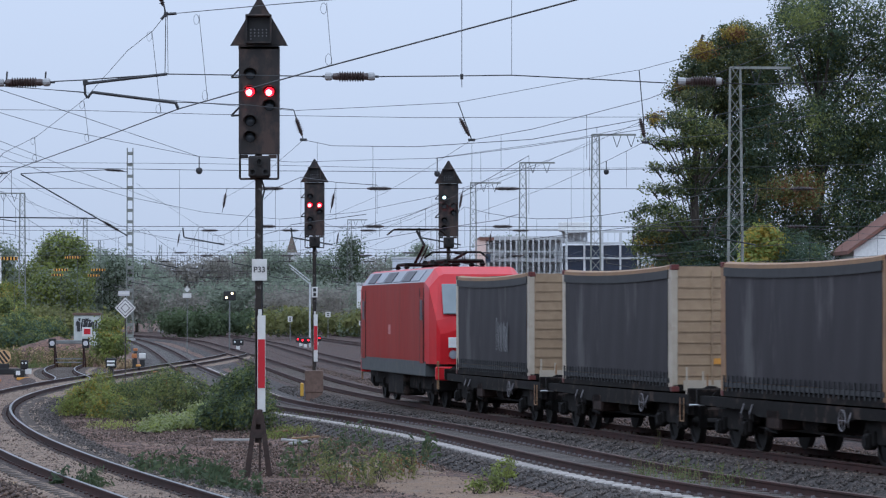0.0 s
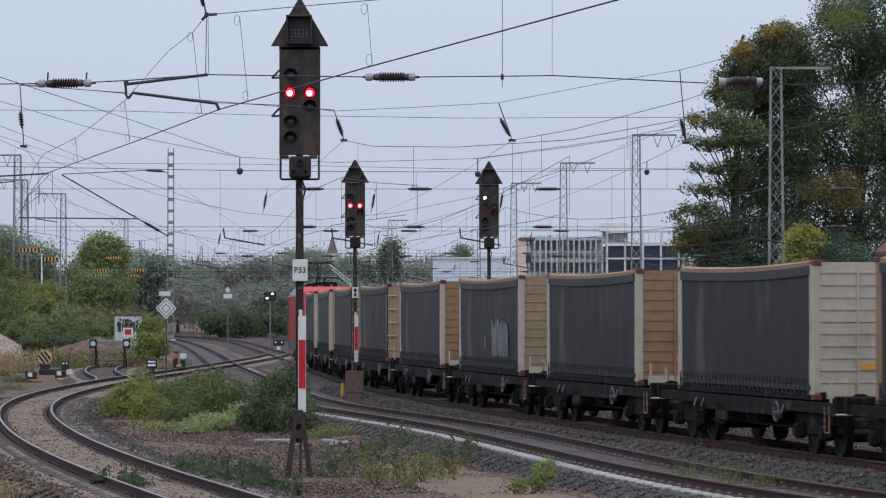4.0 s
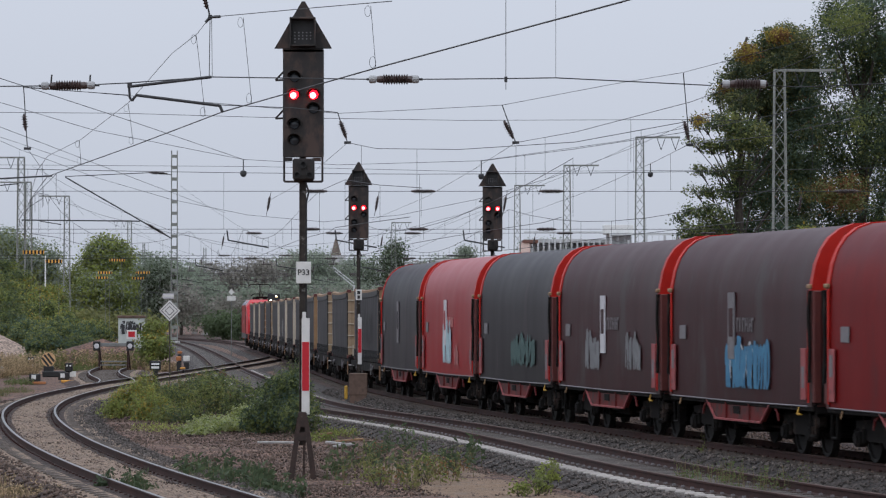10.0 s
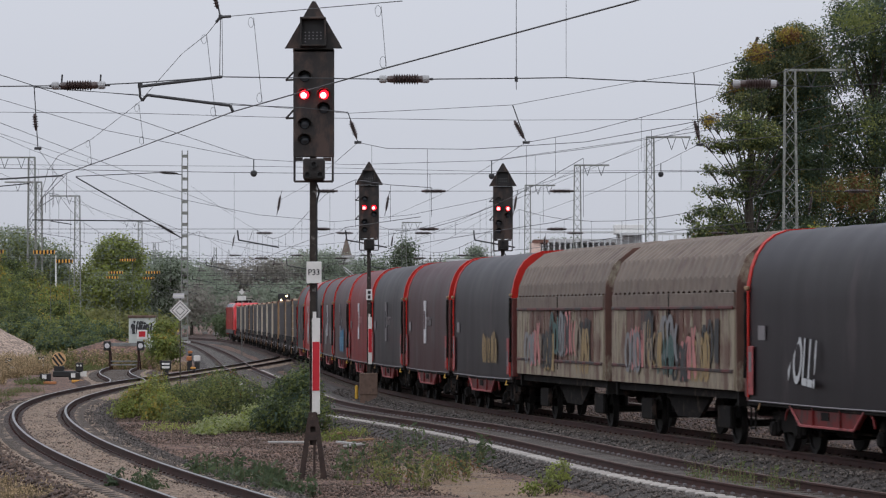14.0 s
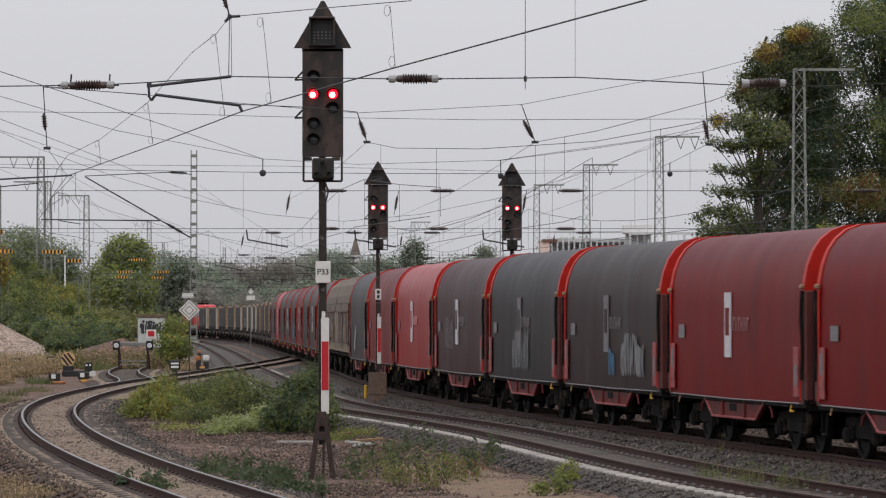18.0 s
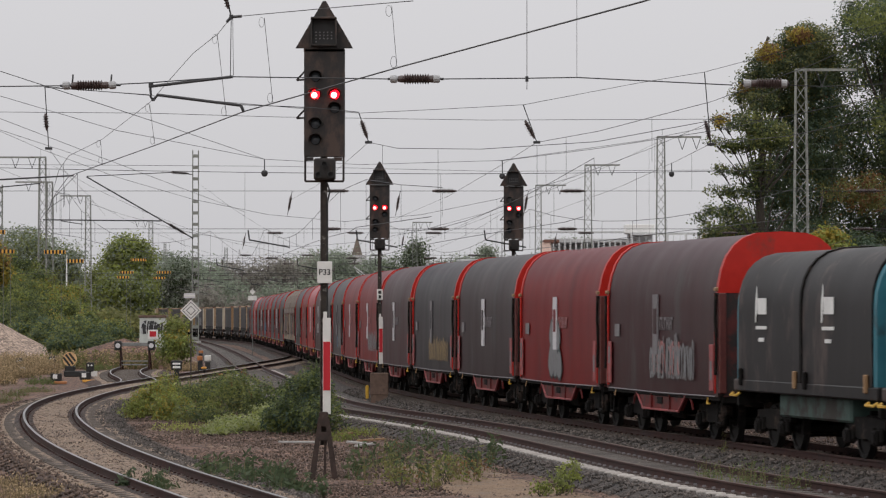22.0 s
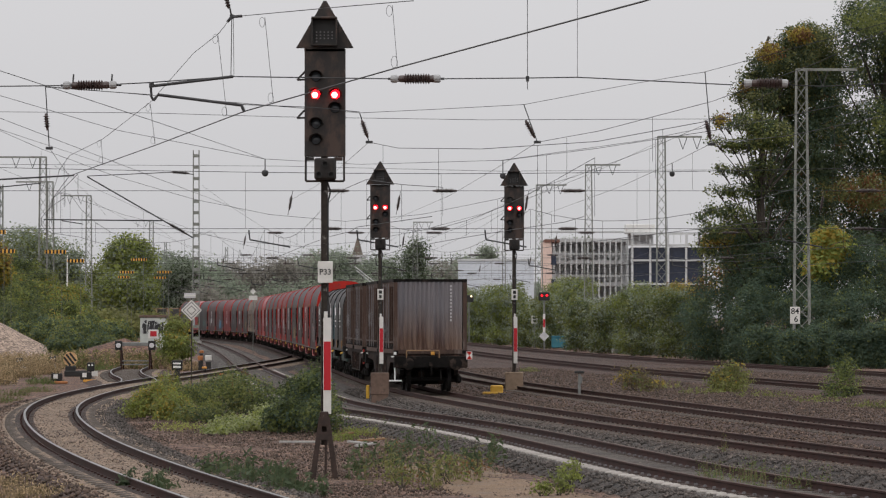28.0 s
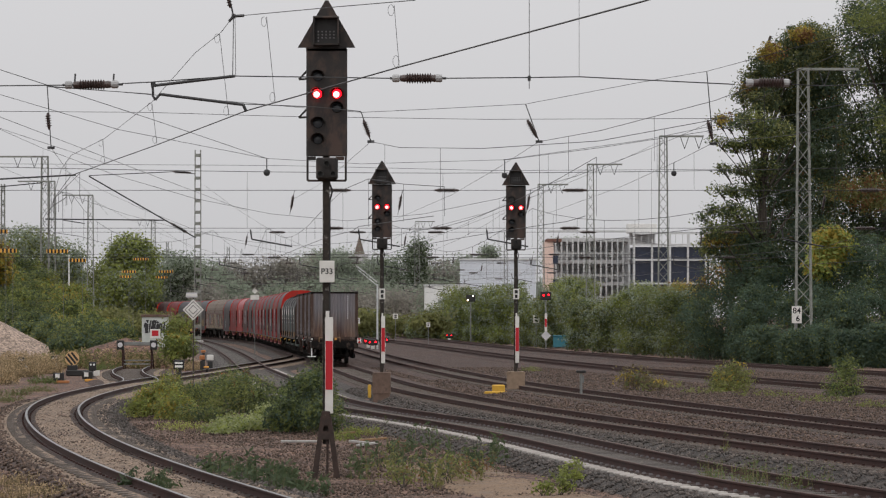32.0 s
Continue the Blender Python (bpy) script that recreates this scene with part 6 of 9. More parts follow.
for px_, py_, mt_ in ((155, 172, ORANGE_MARK), (104, 168, BROWN_SIGN)):
    bx = thing("ground_box", "small dark junction box with a pale number field beside the rail", "junction box", m=pose((px_ - 784) * py_ / 6500, py_, -0.32))
    part("body", Form().box((0, 0, 0.3), (0.5, 0.3, 0.36), 0, None, 0.03), BLACK, bx)
    part("number_bar", Form().box((-0.04, -0.16, 0.34), (0.2, 0.014, 0.2)), WHITE, bx)
    part("base_plate", Form().box((0.2, -0.1, 0.07), (0.6, 0.4, 0.12), 0, None, 0.02), mt_, bx)
lw = thing("low_signal_box", "black box with white crescent bars on a short post", "railway sign", m=pose(-12.36, 172.00, -0.3))
part("box", Form().box((0, 0, 0.78), (0.5, 0.26, 0.46), 0, None, 0.04).box((0, 0, 0.28), (0.24, 0.2, 0.6), 0, None, 0.02), BLACK, lw)
part("white_bar", Form().box((0, -0.14, 0.86), (0.36, 0.014, 0.08)), WHITE, lw)
part("white_bar", Form().box((0, -0.14, 0.7), (0.36, 0.014, 0.1)), WHITE, lw)
for k, (px_, y_px, py_, w_, h_, mt_) in enumerate(((358, 633, 195, 0.42, 0.34, BROWN_SIGN), (360, 622, 196, 0.36, 0.2, BROWN_SIGN), (372, 633, 200, 0.55, 0.42, ENAMEL), (396, 662, 178, 0.4, 0.14, BROWN_SIGN), (365, 650, 190, 0.4, 0.15, ORANGE_MARK))):
    bx = thing("switch_lantern_box" if k < 3 else "point_cover", "orange-brown box beside the switch rails" if mt_ is not ENAMEL else "white box beside the switch rails", "switch device", m=pose((px_ - 784) * py_ / 6500, py_, -0.3))
    top_ = 2.8 - (y_px - 558) * py_ / 6500 + 0.3
    part("box", Form().box((0, 0, max(0.1, top_)), (w_ * 0.65, 0.3, h_ * 0.7), 0, None, 0.03), mt_, bx)
    part("foot", Form().box((0, 0, max(0.05, top_ / 2 - h_ / 4)), (w_ * 0.5, 0.2, max(0.1, top_ - h_ / 2))), BLACK, bx)

# distance board on the right, and further signs in the distance
km = thing("distance_board", "white distance board with black figures on a mast", "railway sign", m=pose(21.28, 221.00, 0))
part("post", Form().rod((0, 0.03, -0.3), (0, 0.03, 3.4), 0.05, 8), GALVANISED, km)
kb = part("board", Form().box((0, -0.04, 2.82), (0.6, 0.03, 1.02), 0, None, 0.01), ENAMEL, km)
writing("84", 0.5, (0, -0.06, 3.05), kb)
writing("6", 0.5, (0.06, -0.06, 2.58), kb)
far_sign = [(949, 565, 345, 0.6, 0.75), (700, 560, 420, 0.6, 0.6), (633, 568, 400, 0.5, 0.6), (752, 565, 470, 0.5, 0.7), (758, 575, 400, 0.4, 0.5)]
for px_, y_px, py_, w_, h_ in far_sign:
    sg = thing("small_sign", "small white lineside board on a post", "railway sign", "lineside boards", m=pose((px_ - 784) * py_ / 6500, py_, 0))
    zc = 2.8 - (y_px - 558) * py_ / 6500
    part("post", Form().rod((0, 0.03, -0.3), (0, 0.03, zc), 0.05, 6), GALVANISED, sg)
    b_ = part("board", Form().box((0, 0, zc), (w_, 0.03, h_)), ENAMEL, sg)
    part("bar", Form().box((0, -0.02, zc + h_ * 0.18), (w_ * 0.5, 0.014, h_ * 0.2)), BLACK, b_)
    part("bar", Form().box((0, -0.02, zc - h_ * 0.18), (w_ * 0.4, 0.014, h_ * 0.2)), BLACK, b_)


def light_post(px, y_top, dist, lights, board=True):
    p = thing("light_signal", "slim distant light signal on a post beside the far tracks", "railway signal", "distant signals", m=pose((px - 784) * dist / 6500, dist, -0.3))
    zt = 3.1 - (y_top - 558) * dist / 6500
    part("mast", Form().rod((0, 0.05, 0), (0, 0.05, zt), 0.07, 6), GALVANISED, p)
    part("head", Form().box((0, 0, zt), (1.0, 0.12, 0.75), 0, None, 0.05), BLACK, p)
    for lx, lz, mt_ in lights:
        part("lamp", Form().turned([(0, 0.085), (0.05, 0.07)], (lx, -0.07, zt + lz), (lx, -1, zt + lz), 12), mt_, p)
    if board:
        part("board", Form().box((0, -0.02, zt * 0.5), (0.22, 0.03, zt * 0.35)), ENAMEL, p)
        part("red_field", Form().box((0, -0.04, zt * 0.5), (0.18, 0.014, zt * 0.15)), RED_BOARD, p)
        part("diamond", Form().slab([(-0.45, zt * 0.26), (0, zt * 0.26 - 0.45), (0.45, zt * 0.26), (0, zt * 0.26 + 0.45)], 1, -0.05, -0.02), LABEL_GREY, p)


light_post(966, 524, 330, [(-0.2, 0.05, RED_LIGHT), (0.25, 0.1, RED_LIGHT)])
light_post(833, 528, 395, [(-0.3, -0.2, AMBER_LIGHT), (0.25, 0.25, AMBER_LIGHT)], False)
light_post(526, 527, 300, [(-0.25, -0.15, AMBER_LIGHT), (0.2, 0.2, AMBER_LIGHT)], False)
for px_, py_ in ((652, 330), (660, 318), (680, 345), (795, 420), (541, 300)):
    dw = thing("dwarf_signal", "low dwarf signal showing small red lights", "railway signal", "dwarf signals", m=pose((px_ - 784) * py_ / 6500, py_, -0.3))
    part("housing", Form().box((0, 0, 0.75), (0.9, 0.24, 0.5), 0, None, 0.05).box((0, 0.05, 0.25), (0.2, 0.15, 0.5)), BLACK, dw)
    for q in (-0.25, 0.25):
        part("lamp", Form().turned([(0, 0.08), (0.03, 0.07)], (q, -0.13, 0.78), (q, -1, 0.78), 10), RED_LIGHT if px_ != 541 else WHITE, dw)
    part("plate", Form().box((0, -0.1, 0.3), (0.3, 0.02, 0.3)), ENAMEL, dw)
for px_, y_px, py_ in ((451, 526, 290),):
    sg = thing("board_signal", "white board with a diamond above on a lattice post", "railway sign", m=pose((px_ - 784) * py_ / 6500, py_, -0.3))
    part("post", Form().rod((0, 0.1, 0), (0, 0.1, 4.8), 0.035, 6), GALVANISED, sg)
    part("board", Form().box((0, -0.04, 4.5), (0.68, 0.03, 0.36)), ENAMEL, sg)
    part("diamond", Form().slab([(-0.22, 5.0), (0, 4.75), (0.22, 5.0), (0, 5.25)], 1, -0.05, -0.02), ENAMEL, sg)
ub = thing("utility_crate", "blue plastic crate at the edge of the bushes", "crate", m=pose(11.00, 342.00, -0.3))
part("body", Form().box((0, 0, 0.6), (1.5, 1.0, 1.0), 0, None, 0.06), TEAL, ub)
part("lid", Form().box((0, 0, 1.15), (1.6, 1.1, 0.14), 0, None, 0.03), TEAL, ub)
cb = thing("concrete_trough", "pale concrete slab beside the far track", "concrete slab", m=pose(15.09, 300.00, -0.3))
part("slab", Form().box((0, 0, 0.2), (2.3, 0.8, 0.3), 0, None, 0.03), CONCRETE, cb)
# black and yellow boards hung in the wires ahead
for px_, y_px, py_, w_, n_ in ((101, 445, 300, 1.75, 6), (137, 461, 330, 1.5, 5), (249, 459, 420, 1.75, 6), (228, 481, 450, 1.7, 5), (222, 490, 480, 1.5, 4), (294, 481, 450, 1.7, 5), (286, 491, 480, 1.5, 4), (12, 444, 300, 1.6, 5), (6, 410, 280, 0.6, 2)):
    near_ = min(1.0, 256 / py_)
    py_, w_ = py_ * near_, w_ * near_
    z_ = 2.8 - (y_px - 558) * py_ / 6500
    hb_ = thing("striped_barrier_board", "yellow and black striped warning board on a thin post", "warning board", "striped boards", m=pose((px_ - 784) * py_ / 6500, py_, 0))
    part("board", Form().box((0, 0, z_), (w_, 0.05, 0.3 * near_)), BOARD_YELLOW, hb_)
    striped(hb_, (w_, 0.3 * near_), (0, -0.03, z_), n_)
    part("post", Form().rod((w_ * 0.3, 0.06, -0.3), (w_ * 0.3, 0.06, z_ + 0.3), 0.013, 6), GALVANISED, hb_)

# ---- overhead line masts ----
WIRE = surface("dark_overhead_wire", (0.03, 0.03, 0.032), (0.06, 0.06, 0.062), 0.6, 0.3, 3, 0.5, 0.0)
PORCELAIN = surface("brown_porcelain", (0.035, 0.022, 0.02), (0.07, 0.045, 0.04), 0.35, 0, 5, 1, 0.0)
PALE_PORCELAIN = surface("grey_porcelain", (0.25, 0.25, 0.25), (0.36, 0.36, 0.36), 0.4, 0, 5, 1, 0.0)
MAST_GREEN = surface("grey_green_mast_paint", (0.17, 0.178, 0.16), (0.29, 0.3, 0.27), 0.7, 0.1, 6, 0.8, 0.08, stain=(0.09, 0.07, 0.055), stain_at=0.66)


def insulator(parent, a, b, r=0.07, mat=None):
    """A ribbed insulator between two points."""
    a, b = Vector(a), Vector(b)
    n = (b - a).length
    k = max(4, int(n / 0.07))
    prof = [(0, r * 0.3)]
    for i in range(k):
        t = n * (0.14 + 0.72 * i / k)
        prof += [(t, r * 0.5), (t + n * 0.2 / k, r), (t + n * 0.4 / k, r * 0.5)]
    return part("insulator", Form().turned(prof + [(n, r * 0.3)], a, b, 8), mat or PORCELAIN, parent)


def lattice_mast(px, dist, top_z, foot, head, arm=0.0, drops=(), slabby=False):
    x = (px - 784) * dist / 6500
    m = thing("lattice_mast", "tall grey-green lattice mast of the overhead line" if not slabby else "tall flat battened mast of the overhead line", "overhead line mast", "overhead line masts", m=pose(x, dist, -0.3))
    h = top_z + 0.3
    n = int(h / (0.95 if not slabby else 1.2))

    def corner(sx, sy, z):
        w = foot + (head - foot) * z / h
        return (sx * w / 2, sy * (w / 2 if not slabby else 0.18), z)
    for sx in (-1, 1):
        for sy in (-1, 1):
            part("leg", Form().rod(corner(sx, sy, 0), corner(sx, sy, h), 0.047, 4), MAST_GREEN, m)
    lace = Form()
    for i in range(n):
        z0, z1 = h * i / n, h * (i + 1) / n
        s = 1 if i % 2 else -1
        if slabby:
            lace.box((0, -0.18, (z0 + z1) / 2), ((foot + (head - foot) * z0 / h), 0.04, 0.35))
        else:
            lace.rod(corner(-s, -1, z0), corner(s, -1, z1), 0.025, 4)
            lace.rod(corner(s, 1, z0), corner(-s, 1, z1), 0.025, 4)
            lace.rod(corner(-1, -s, z0), corner(-1, s, z1), 0.025, 4)
            lace.rod(corner(1, s, z0), corner(1, -s, z1), 0.025, 4)
    tagged(part("lacing", lace, MAST_GREEN, m), kind="stuff")
    part("footing", Form().box((0, 0, 0.1), (foot + 0.5, foot + 0.5, 0.5), 0, None, 0.04), CONCRETE, m)
    if arm:
        part("cross_arm", Form().box((arm / 2, 0, h - 0.05), (abs(arm) + head, 0.14, 0.16)), MAST_GREEN, m)
        for d in drops:
            part("hanger", Form().line([(d - 0.35, 0, h - 0.1), (d, 0, h - 1.1), (d + 0.35, 0, h - 0.1)], 0.03), WIRE, m)
    return x, dist


MASTS = [
    lattice_mast(1422, 226, 18.0, 1.0, 0.62, 3.1, (1.3, 2.9)), lattice_mast(1174, 309, 17.9, 0.95, 0.6, 3.1, (1.8, 3.0)),
    lattice_mast(1045, 369, 18.0, 0.95, 0.6, 2.9, (1.0, 2.4)), lattice_mast(957, 426, 18.0, 0.95, 0.6, 2.9, (1.2, 2.5)),
    lattice_mast(738, 595, 18.0, 1.1, 0.6, 2.6, (1.0, 2.2)), lattice_mast(350, 404, 21.0, 0.7, 0.62, 0, (), True),
    lattice_mast(79, 351, 18.0, 0.9, 0.6, -4.0, (-1.0, -2.6)), lattice_mast(92, 416, 18.0, 0.9, 0.6, -3.6, (-1.0, -2.4)),
    lattice_mast(160, 464, 18.0, 0.9, 0.6, -3.2, (-1.0, -2.4)), lattice_mast(271, 591, 18.2, 0.9, 0.6, -3.2, (-0.9, -2.2)),
    lattice_mast(5, 300, 13.5, 0.3, 0.25), lattice_mast(296, 560, 14.0, 0.35, 0.3), lattice_mast(404, 600, 14.0, 0.5, 0.4), lattice_mast(700, 640, 12.6, 0.6, 0.4, 2.2, (1.0,)),
    lattice_mast(895, 520, 14.5, 0.5, 0.4), lattice_mast(203, 520, 12, 0.4, 0.3), lattice_mast(386, 640, 12, 0.4, 0.3), lattice_mast(420, 640, 12, 0.4, 0.3), lattice_mast(500, 700, 12, 0.4, 0.3)]


def wire(pts, r=0.012, name="overhead_wire", label="thin dark overhead line wire", group="overhead wires", sag=0.0, droops=0):
    """A wire through points, sagging a little between them."""
    r = r * 0.72
    run = []
    for a, b in zip(pts, pts[1:]):
        a, b = Vector(a), Vector(b)
        k = 10 if sag else 1
        for i in range(k):
            t = i / k
            p = a.lerp(b, t)
            p.z -= sag * 4 * t * (1 - t)
            run.append(p)
    run.append(Vector(pts[-1]))
    cv = bpy.data.curves.new(name, "CURVE")
    cv.dimensions, cv.bevel_depth, cv.bevel_resolution = "3D", r, 0
    sp = cv.splines.new("POLY")
    sp.points.add(len(run) - 1)
    for q, p in zip(sp.points, run):
        q.co = (*p, 1)
    ob = new(name, cv)
    me = bpy.data.meshes.new_from_object(ob.evaluated_get(bpy.context.evaluated_depsgraph_get()))
    me.materials.clear()
    me.materials.append(WIRE)
    bpy.data.objects.remove(ob)
    bpy.data.curves.remove(cv)
    return tagged(new(name, me), label, "overhead wire", group)


def loop_dropper(parent, a, b, r=0.0034):
    """A dropper wire with small end loops."""
    a, b = Vector(a), Vector(b)
    f = Form().rod(a, b, r, 4)
    for c, s in ((a, -1), (b, 1)):
        ring = [c + Vector((-0.035 + 0.035 * math.cos(q), 0, s * 0.06 + 0.065 * math.sin(q))) for q in np.linspace(0, 2 * math.pi, 10)]
        f.line(ring, r * 0.8, 3)
    return part("dropper", f, WIRE, parent)


# the near head span: cross rope, arm tubes and its insulators
near = thing("head_span", "near cross rope with ribbed insulators and steadying arms", "overhead line", "head spans")
part("cross_rope", Form().line([(-6.75, 48.50, 5.82), (-5.01, 48.50, 5.84)], 0.008).line([(-4.25, 48.50, 5.86), (-3.85, 48.50, 5.88), (-2.77, 48.50, 5.96), (-0.69, 48.50, 5.93)], 0.008).line([(0.03, 48.50, 5.93), (1.14, 48.50, 5.94), (1.80, 48.50, 5.95), (3.85, 48.50, 5.85)], 0.008).line([(4.58, 48.50, 5.85), (5.04, 48.50, 5.83), (7.21, 48.50, 5.92)], 0.006), WIRE, near)
for a_, b_ in (((-5.03, 48.50, 5.84), (-4.23, 48.50, 5.85)), ((-0.70, 48.50, 5.93), (0.04, 48.50, 5.93)), ((3.98, 48.50, 5.87), (4.61, 48.50, 5.87))):
    ins = part("insulator_rod", Form().rod(a_, b_, 0.018, 6), WIRE, near)
    d_ = Vector(b_) - Vector(a_)
    mid_ = Form().turned([(0.0, 0.04), (0.06, 0.05)] + [q for k in range(10) for q in ((0.08 + 0.034 * k, 0.045), (0.095 + 0.034 * k, 0.074), (0.11 + 0.034 * k, 0.045))] + [(0.46, 0.05), (0.5, 0.04)], Vector(a_) + d_ * 0.18, b_, 12)
    part("insulator", mid_, PORCELAIN, near)
    for q in (-0.02, 0.74):
        part("end_fitting", Form().turned([(0, 0.04), (0.02, 0.055), (0.08, 0.055), (0.1, 0.04)], Vector(a_) + d_ * (q + 0.06), Vector(a_) + d_ * (q + 0.3), 10), PALE_PORCELAIN, near)
for a_ in ((-4.87, 48.50, 5.86), (-4.36, 48.50, 5.86)):
    part("horn", Form().line([a_, (a_[0] + 0.01, a_[1], a_[2] + 0.13)], 0.012), WIRE, near)
arm_ = part("arm_tube", Form().rod((-3.85, 48.50, 5.83), (-2.75, 48.50, 5.96), 0.02, 8), WIRE, near, "steadying arm tube")
part("arm_tube", Form().line([(-3.75, 48.50, 5.72), (-2.64, 48.50, 5.58), (-2.60, 48.50, 5.49)], 0.02, 8), WIRE, near, "steadying arm tube")
part("arm_bracket", Form().box((-3.83, 48.50, 5.85), (0.06, 0.05, 0.07)).rod((-3.84, 48.50, 5.84), (-3.83, 48.50, 5.71), 0.018).line([(-3.84, 48.50, 5.71), (-3.80, 48.50, 5.64), (-3.74, 48.50, 5.72)], 0.016), WIRE, near)
part("clamp", Form().line([(-2.83, 48.50, 6.68), (-2.77, 48.50, 6.75), (-2.63, 48.50, 6.76)], 0.02).box((-2.77, 48.50, 6.75), (0.05, 0.05, 0.06)), WIRE, near)
part("hanger_rope", Form().rod((-2.77, 48.50, 6.75), (-2.78, 48.50, 5.96), 0.006).rod((-2.75, 48.50, 6.75), (-2.74, 48.50, 5.96), 0.004).rod((-2.77, 48.50, 6.75), (-2.85, 48.50, 7.11), 0.012), WIRE, near)
insulator(near, (-2.81, 48.50, 6.86), (-2.86, 48.50, 7.07), 0.04)
part("hanger_rod", Form().rod((1.14, 48.50, 7.11), (1.14, 48.50, 5.79), 0.005), WIRE, near)
part("hanger_rod", Form().rod((1.80, 48.50, 7.11), (1.80, 48.50, 5.95), 0.0034), WIRE, near)
part("rod_clamp", Form().box((1.14, 48.50, 5.93), (0.04, 0.04, 0.07)), WIRE, near)
part("steady_rope", Form().line([(-5.24, 48.50, 5.82), (-3.85, 48.50, 5.72)], 0.005), WIRE, near)
part("steady_rope", Form().line([(-2.64, 48.50, 5.59), (-1.67, 48.50, 5.55), (-1.08, 48.50, 5.49)], 0.006), WIRE, near)

# contact wire and carrying wire over the near siding
con = wire([(2.14, 27.00, 5.31), (1.74, 31.50, 5.50), (-0.49, 40.00, 5.50), (-2.60, 48.50, 5.50), (-4.59, 59.00, 5.54), (-7.16, 70.70, 5.49), (-8.84, 84.00, 5.55), (-11.29, 105.00, 5.68), (-15.06, 140.00, 5.66)], 0.0115)
mes = wire([(-0.31, 41.00, 6.32), (-1.25, 44.00, 6.50), (-2.77, 48.50, 6.75), (-3.00, 49.50, 6.61), (-3.51, 52.00, 6.52), (-4.60, 58.00, 6.17), (-5.90, 64.00, 5.88), (-7.16, 70.70, 5.88)], 0.007)
for a_, b_ in (((-3.02, 49.60, 6.60), (-2.92, 50.00, 5.52)), ((-2.26, 47.00, 6.62), (-2.15, 47.00, 5.53)), ((-0.56, 42.00, 6.35), (-0.48, 40.20, 5.52)), ((-4.60, 58.00, 6.15), (-4.60, 59.00, 5.56)), ((-5.93, 64.00, 5.86), (-5.90, 64.00, 5.44))):
    loop_dropper(mes, a_, b_)
wire([(-7.79, 60.00, 6.99), (-6.50, 60.00, 6.57), (-5.54, 70.00, 6.53), (-4.32, 90.00, 6.64)], 0.008)
wire([(-9.74, 75.00, 7.51), (-7.06, 80.00, 6.84), (-4.32, 90.00, 6.64), (-2.22, 100.00, 6.92), (1.63, 100.00, 7.03), (5.20, 95.00, 7.33), (7.14, 90.00, 7.55)], 0.008)
wire([(-10.39, 80.00, 7.40), (-7.82, 105.00, 6.61), (-7.94, 150.00, 7.02)], 0.009)
wire([(-10.39, 80.00, 7.11), (-10.97, 120.00, 7.75)], 0.008)
wire([(-10.91, 84.00, 7.47), (-6.77, 84.00, 7.44), (-3.67, 84.00, 7.35), (0.98, 84.00, 7.28), (5.96, 84.00, 7.30), (7.31, 84.00, 7.27)], 0.008)
wire([(-9.07, 84.00, 8.05), (-2.89, 84.00, 7.52), (-1.87, 84.00, 7.44), (-0.18, 84.00, 7.52), (1.89, 84.00, 7.63), (4.47, 84.00, 8.12), (6.04, 84.00, 8.38), (9.25, 84.00, 9.24), (10.55, 84.00, 9.62)], 0.008)
wire([(-14.28, 110.00, 7.34), (-4.81, 110.00, 7.28), (1.62, 110.00, 7.13), (8.73, 110.00, 7.17)], 0.008)

# suspended carrying points of the second span
for top_, knot_, i0, i1 in (((-1.87, 84.00, 7.44), (-1.65, 84.00, 6.77), (-1.82, 84.00, 7.27), (-1.68, 84.00, 6.87)), ((1.89, 84.00, 7.63), (2.20, 84.00, 6.77), (1.93, 84.00, 7.27), (2.15, 84.00, 6.86)), ((6.04, 84.00, 8.37), (6.18, 84.00, 6.72), (6.06, 84.00, 7.27), (6.16, 84.00, 6.83)), ((-9.06, 84.00, 8.05), (-8.97, 84.00, 6.63), (-9.05, 84.00, 7.43), (-9.01, 84.00, 7.04))):
    sp_ = thing("suspension_string", "slanting insulator string hanging from the cross rope", "overhead line", "insulator strings")
    part("link", Form().rod(top_, knot_, 0.012, 5), WIRE, sp_)
    insulator(sp_, i0, i1, 0.075)
    part("clamp", Form().box(knot_, (0.16, 0.06, 0.06)), WIRE, sp_)
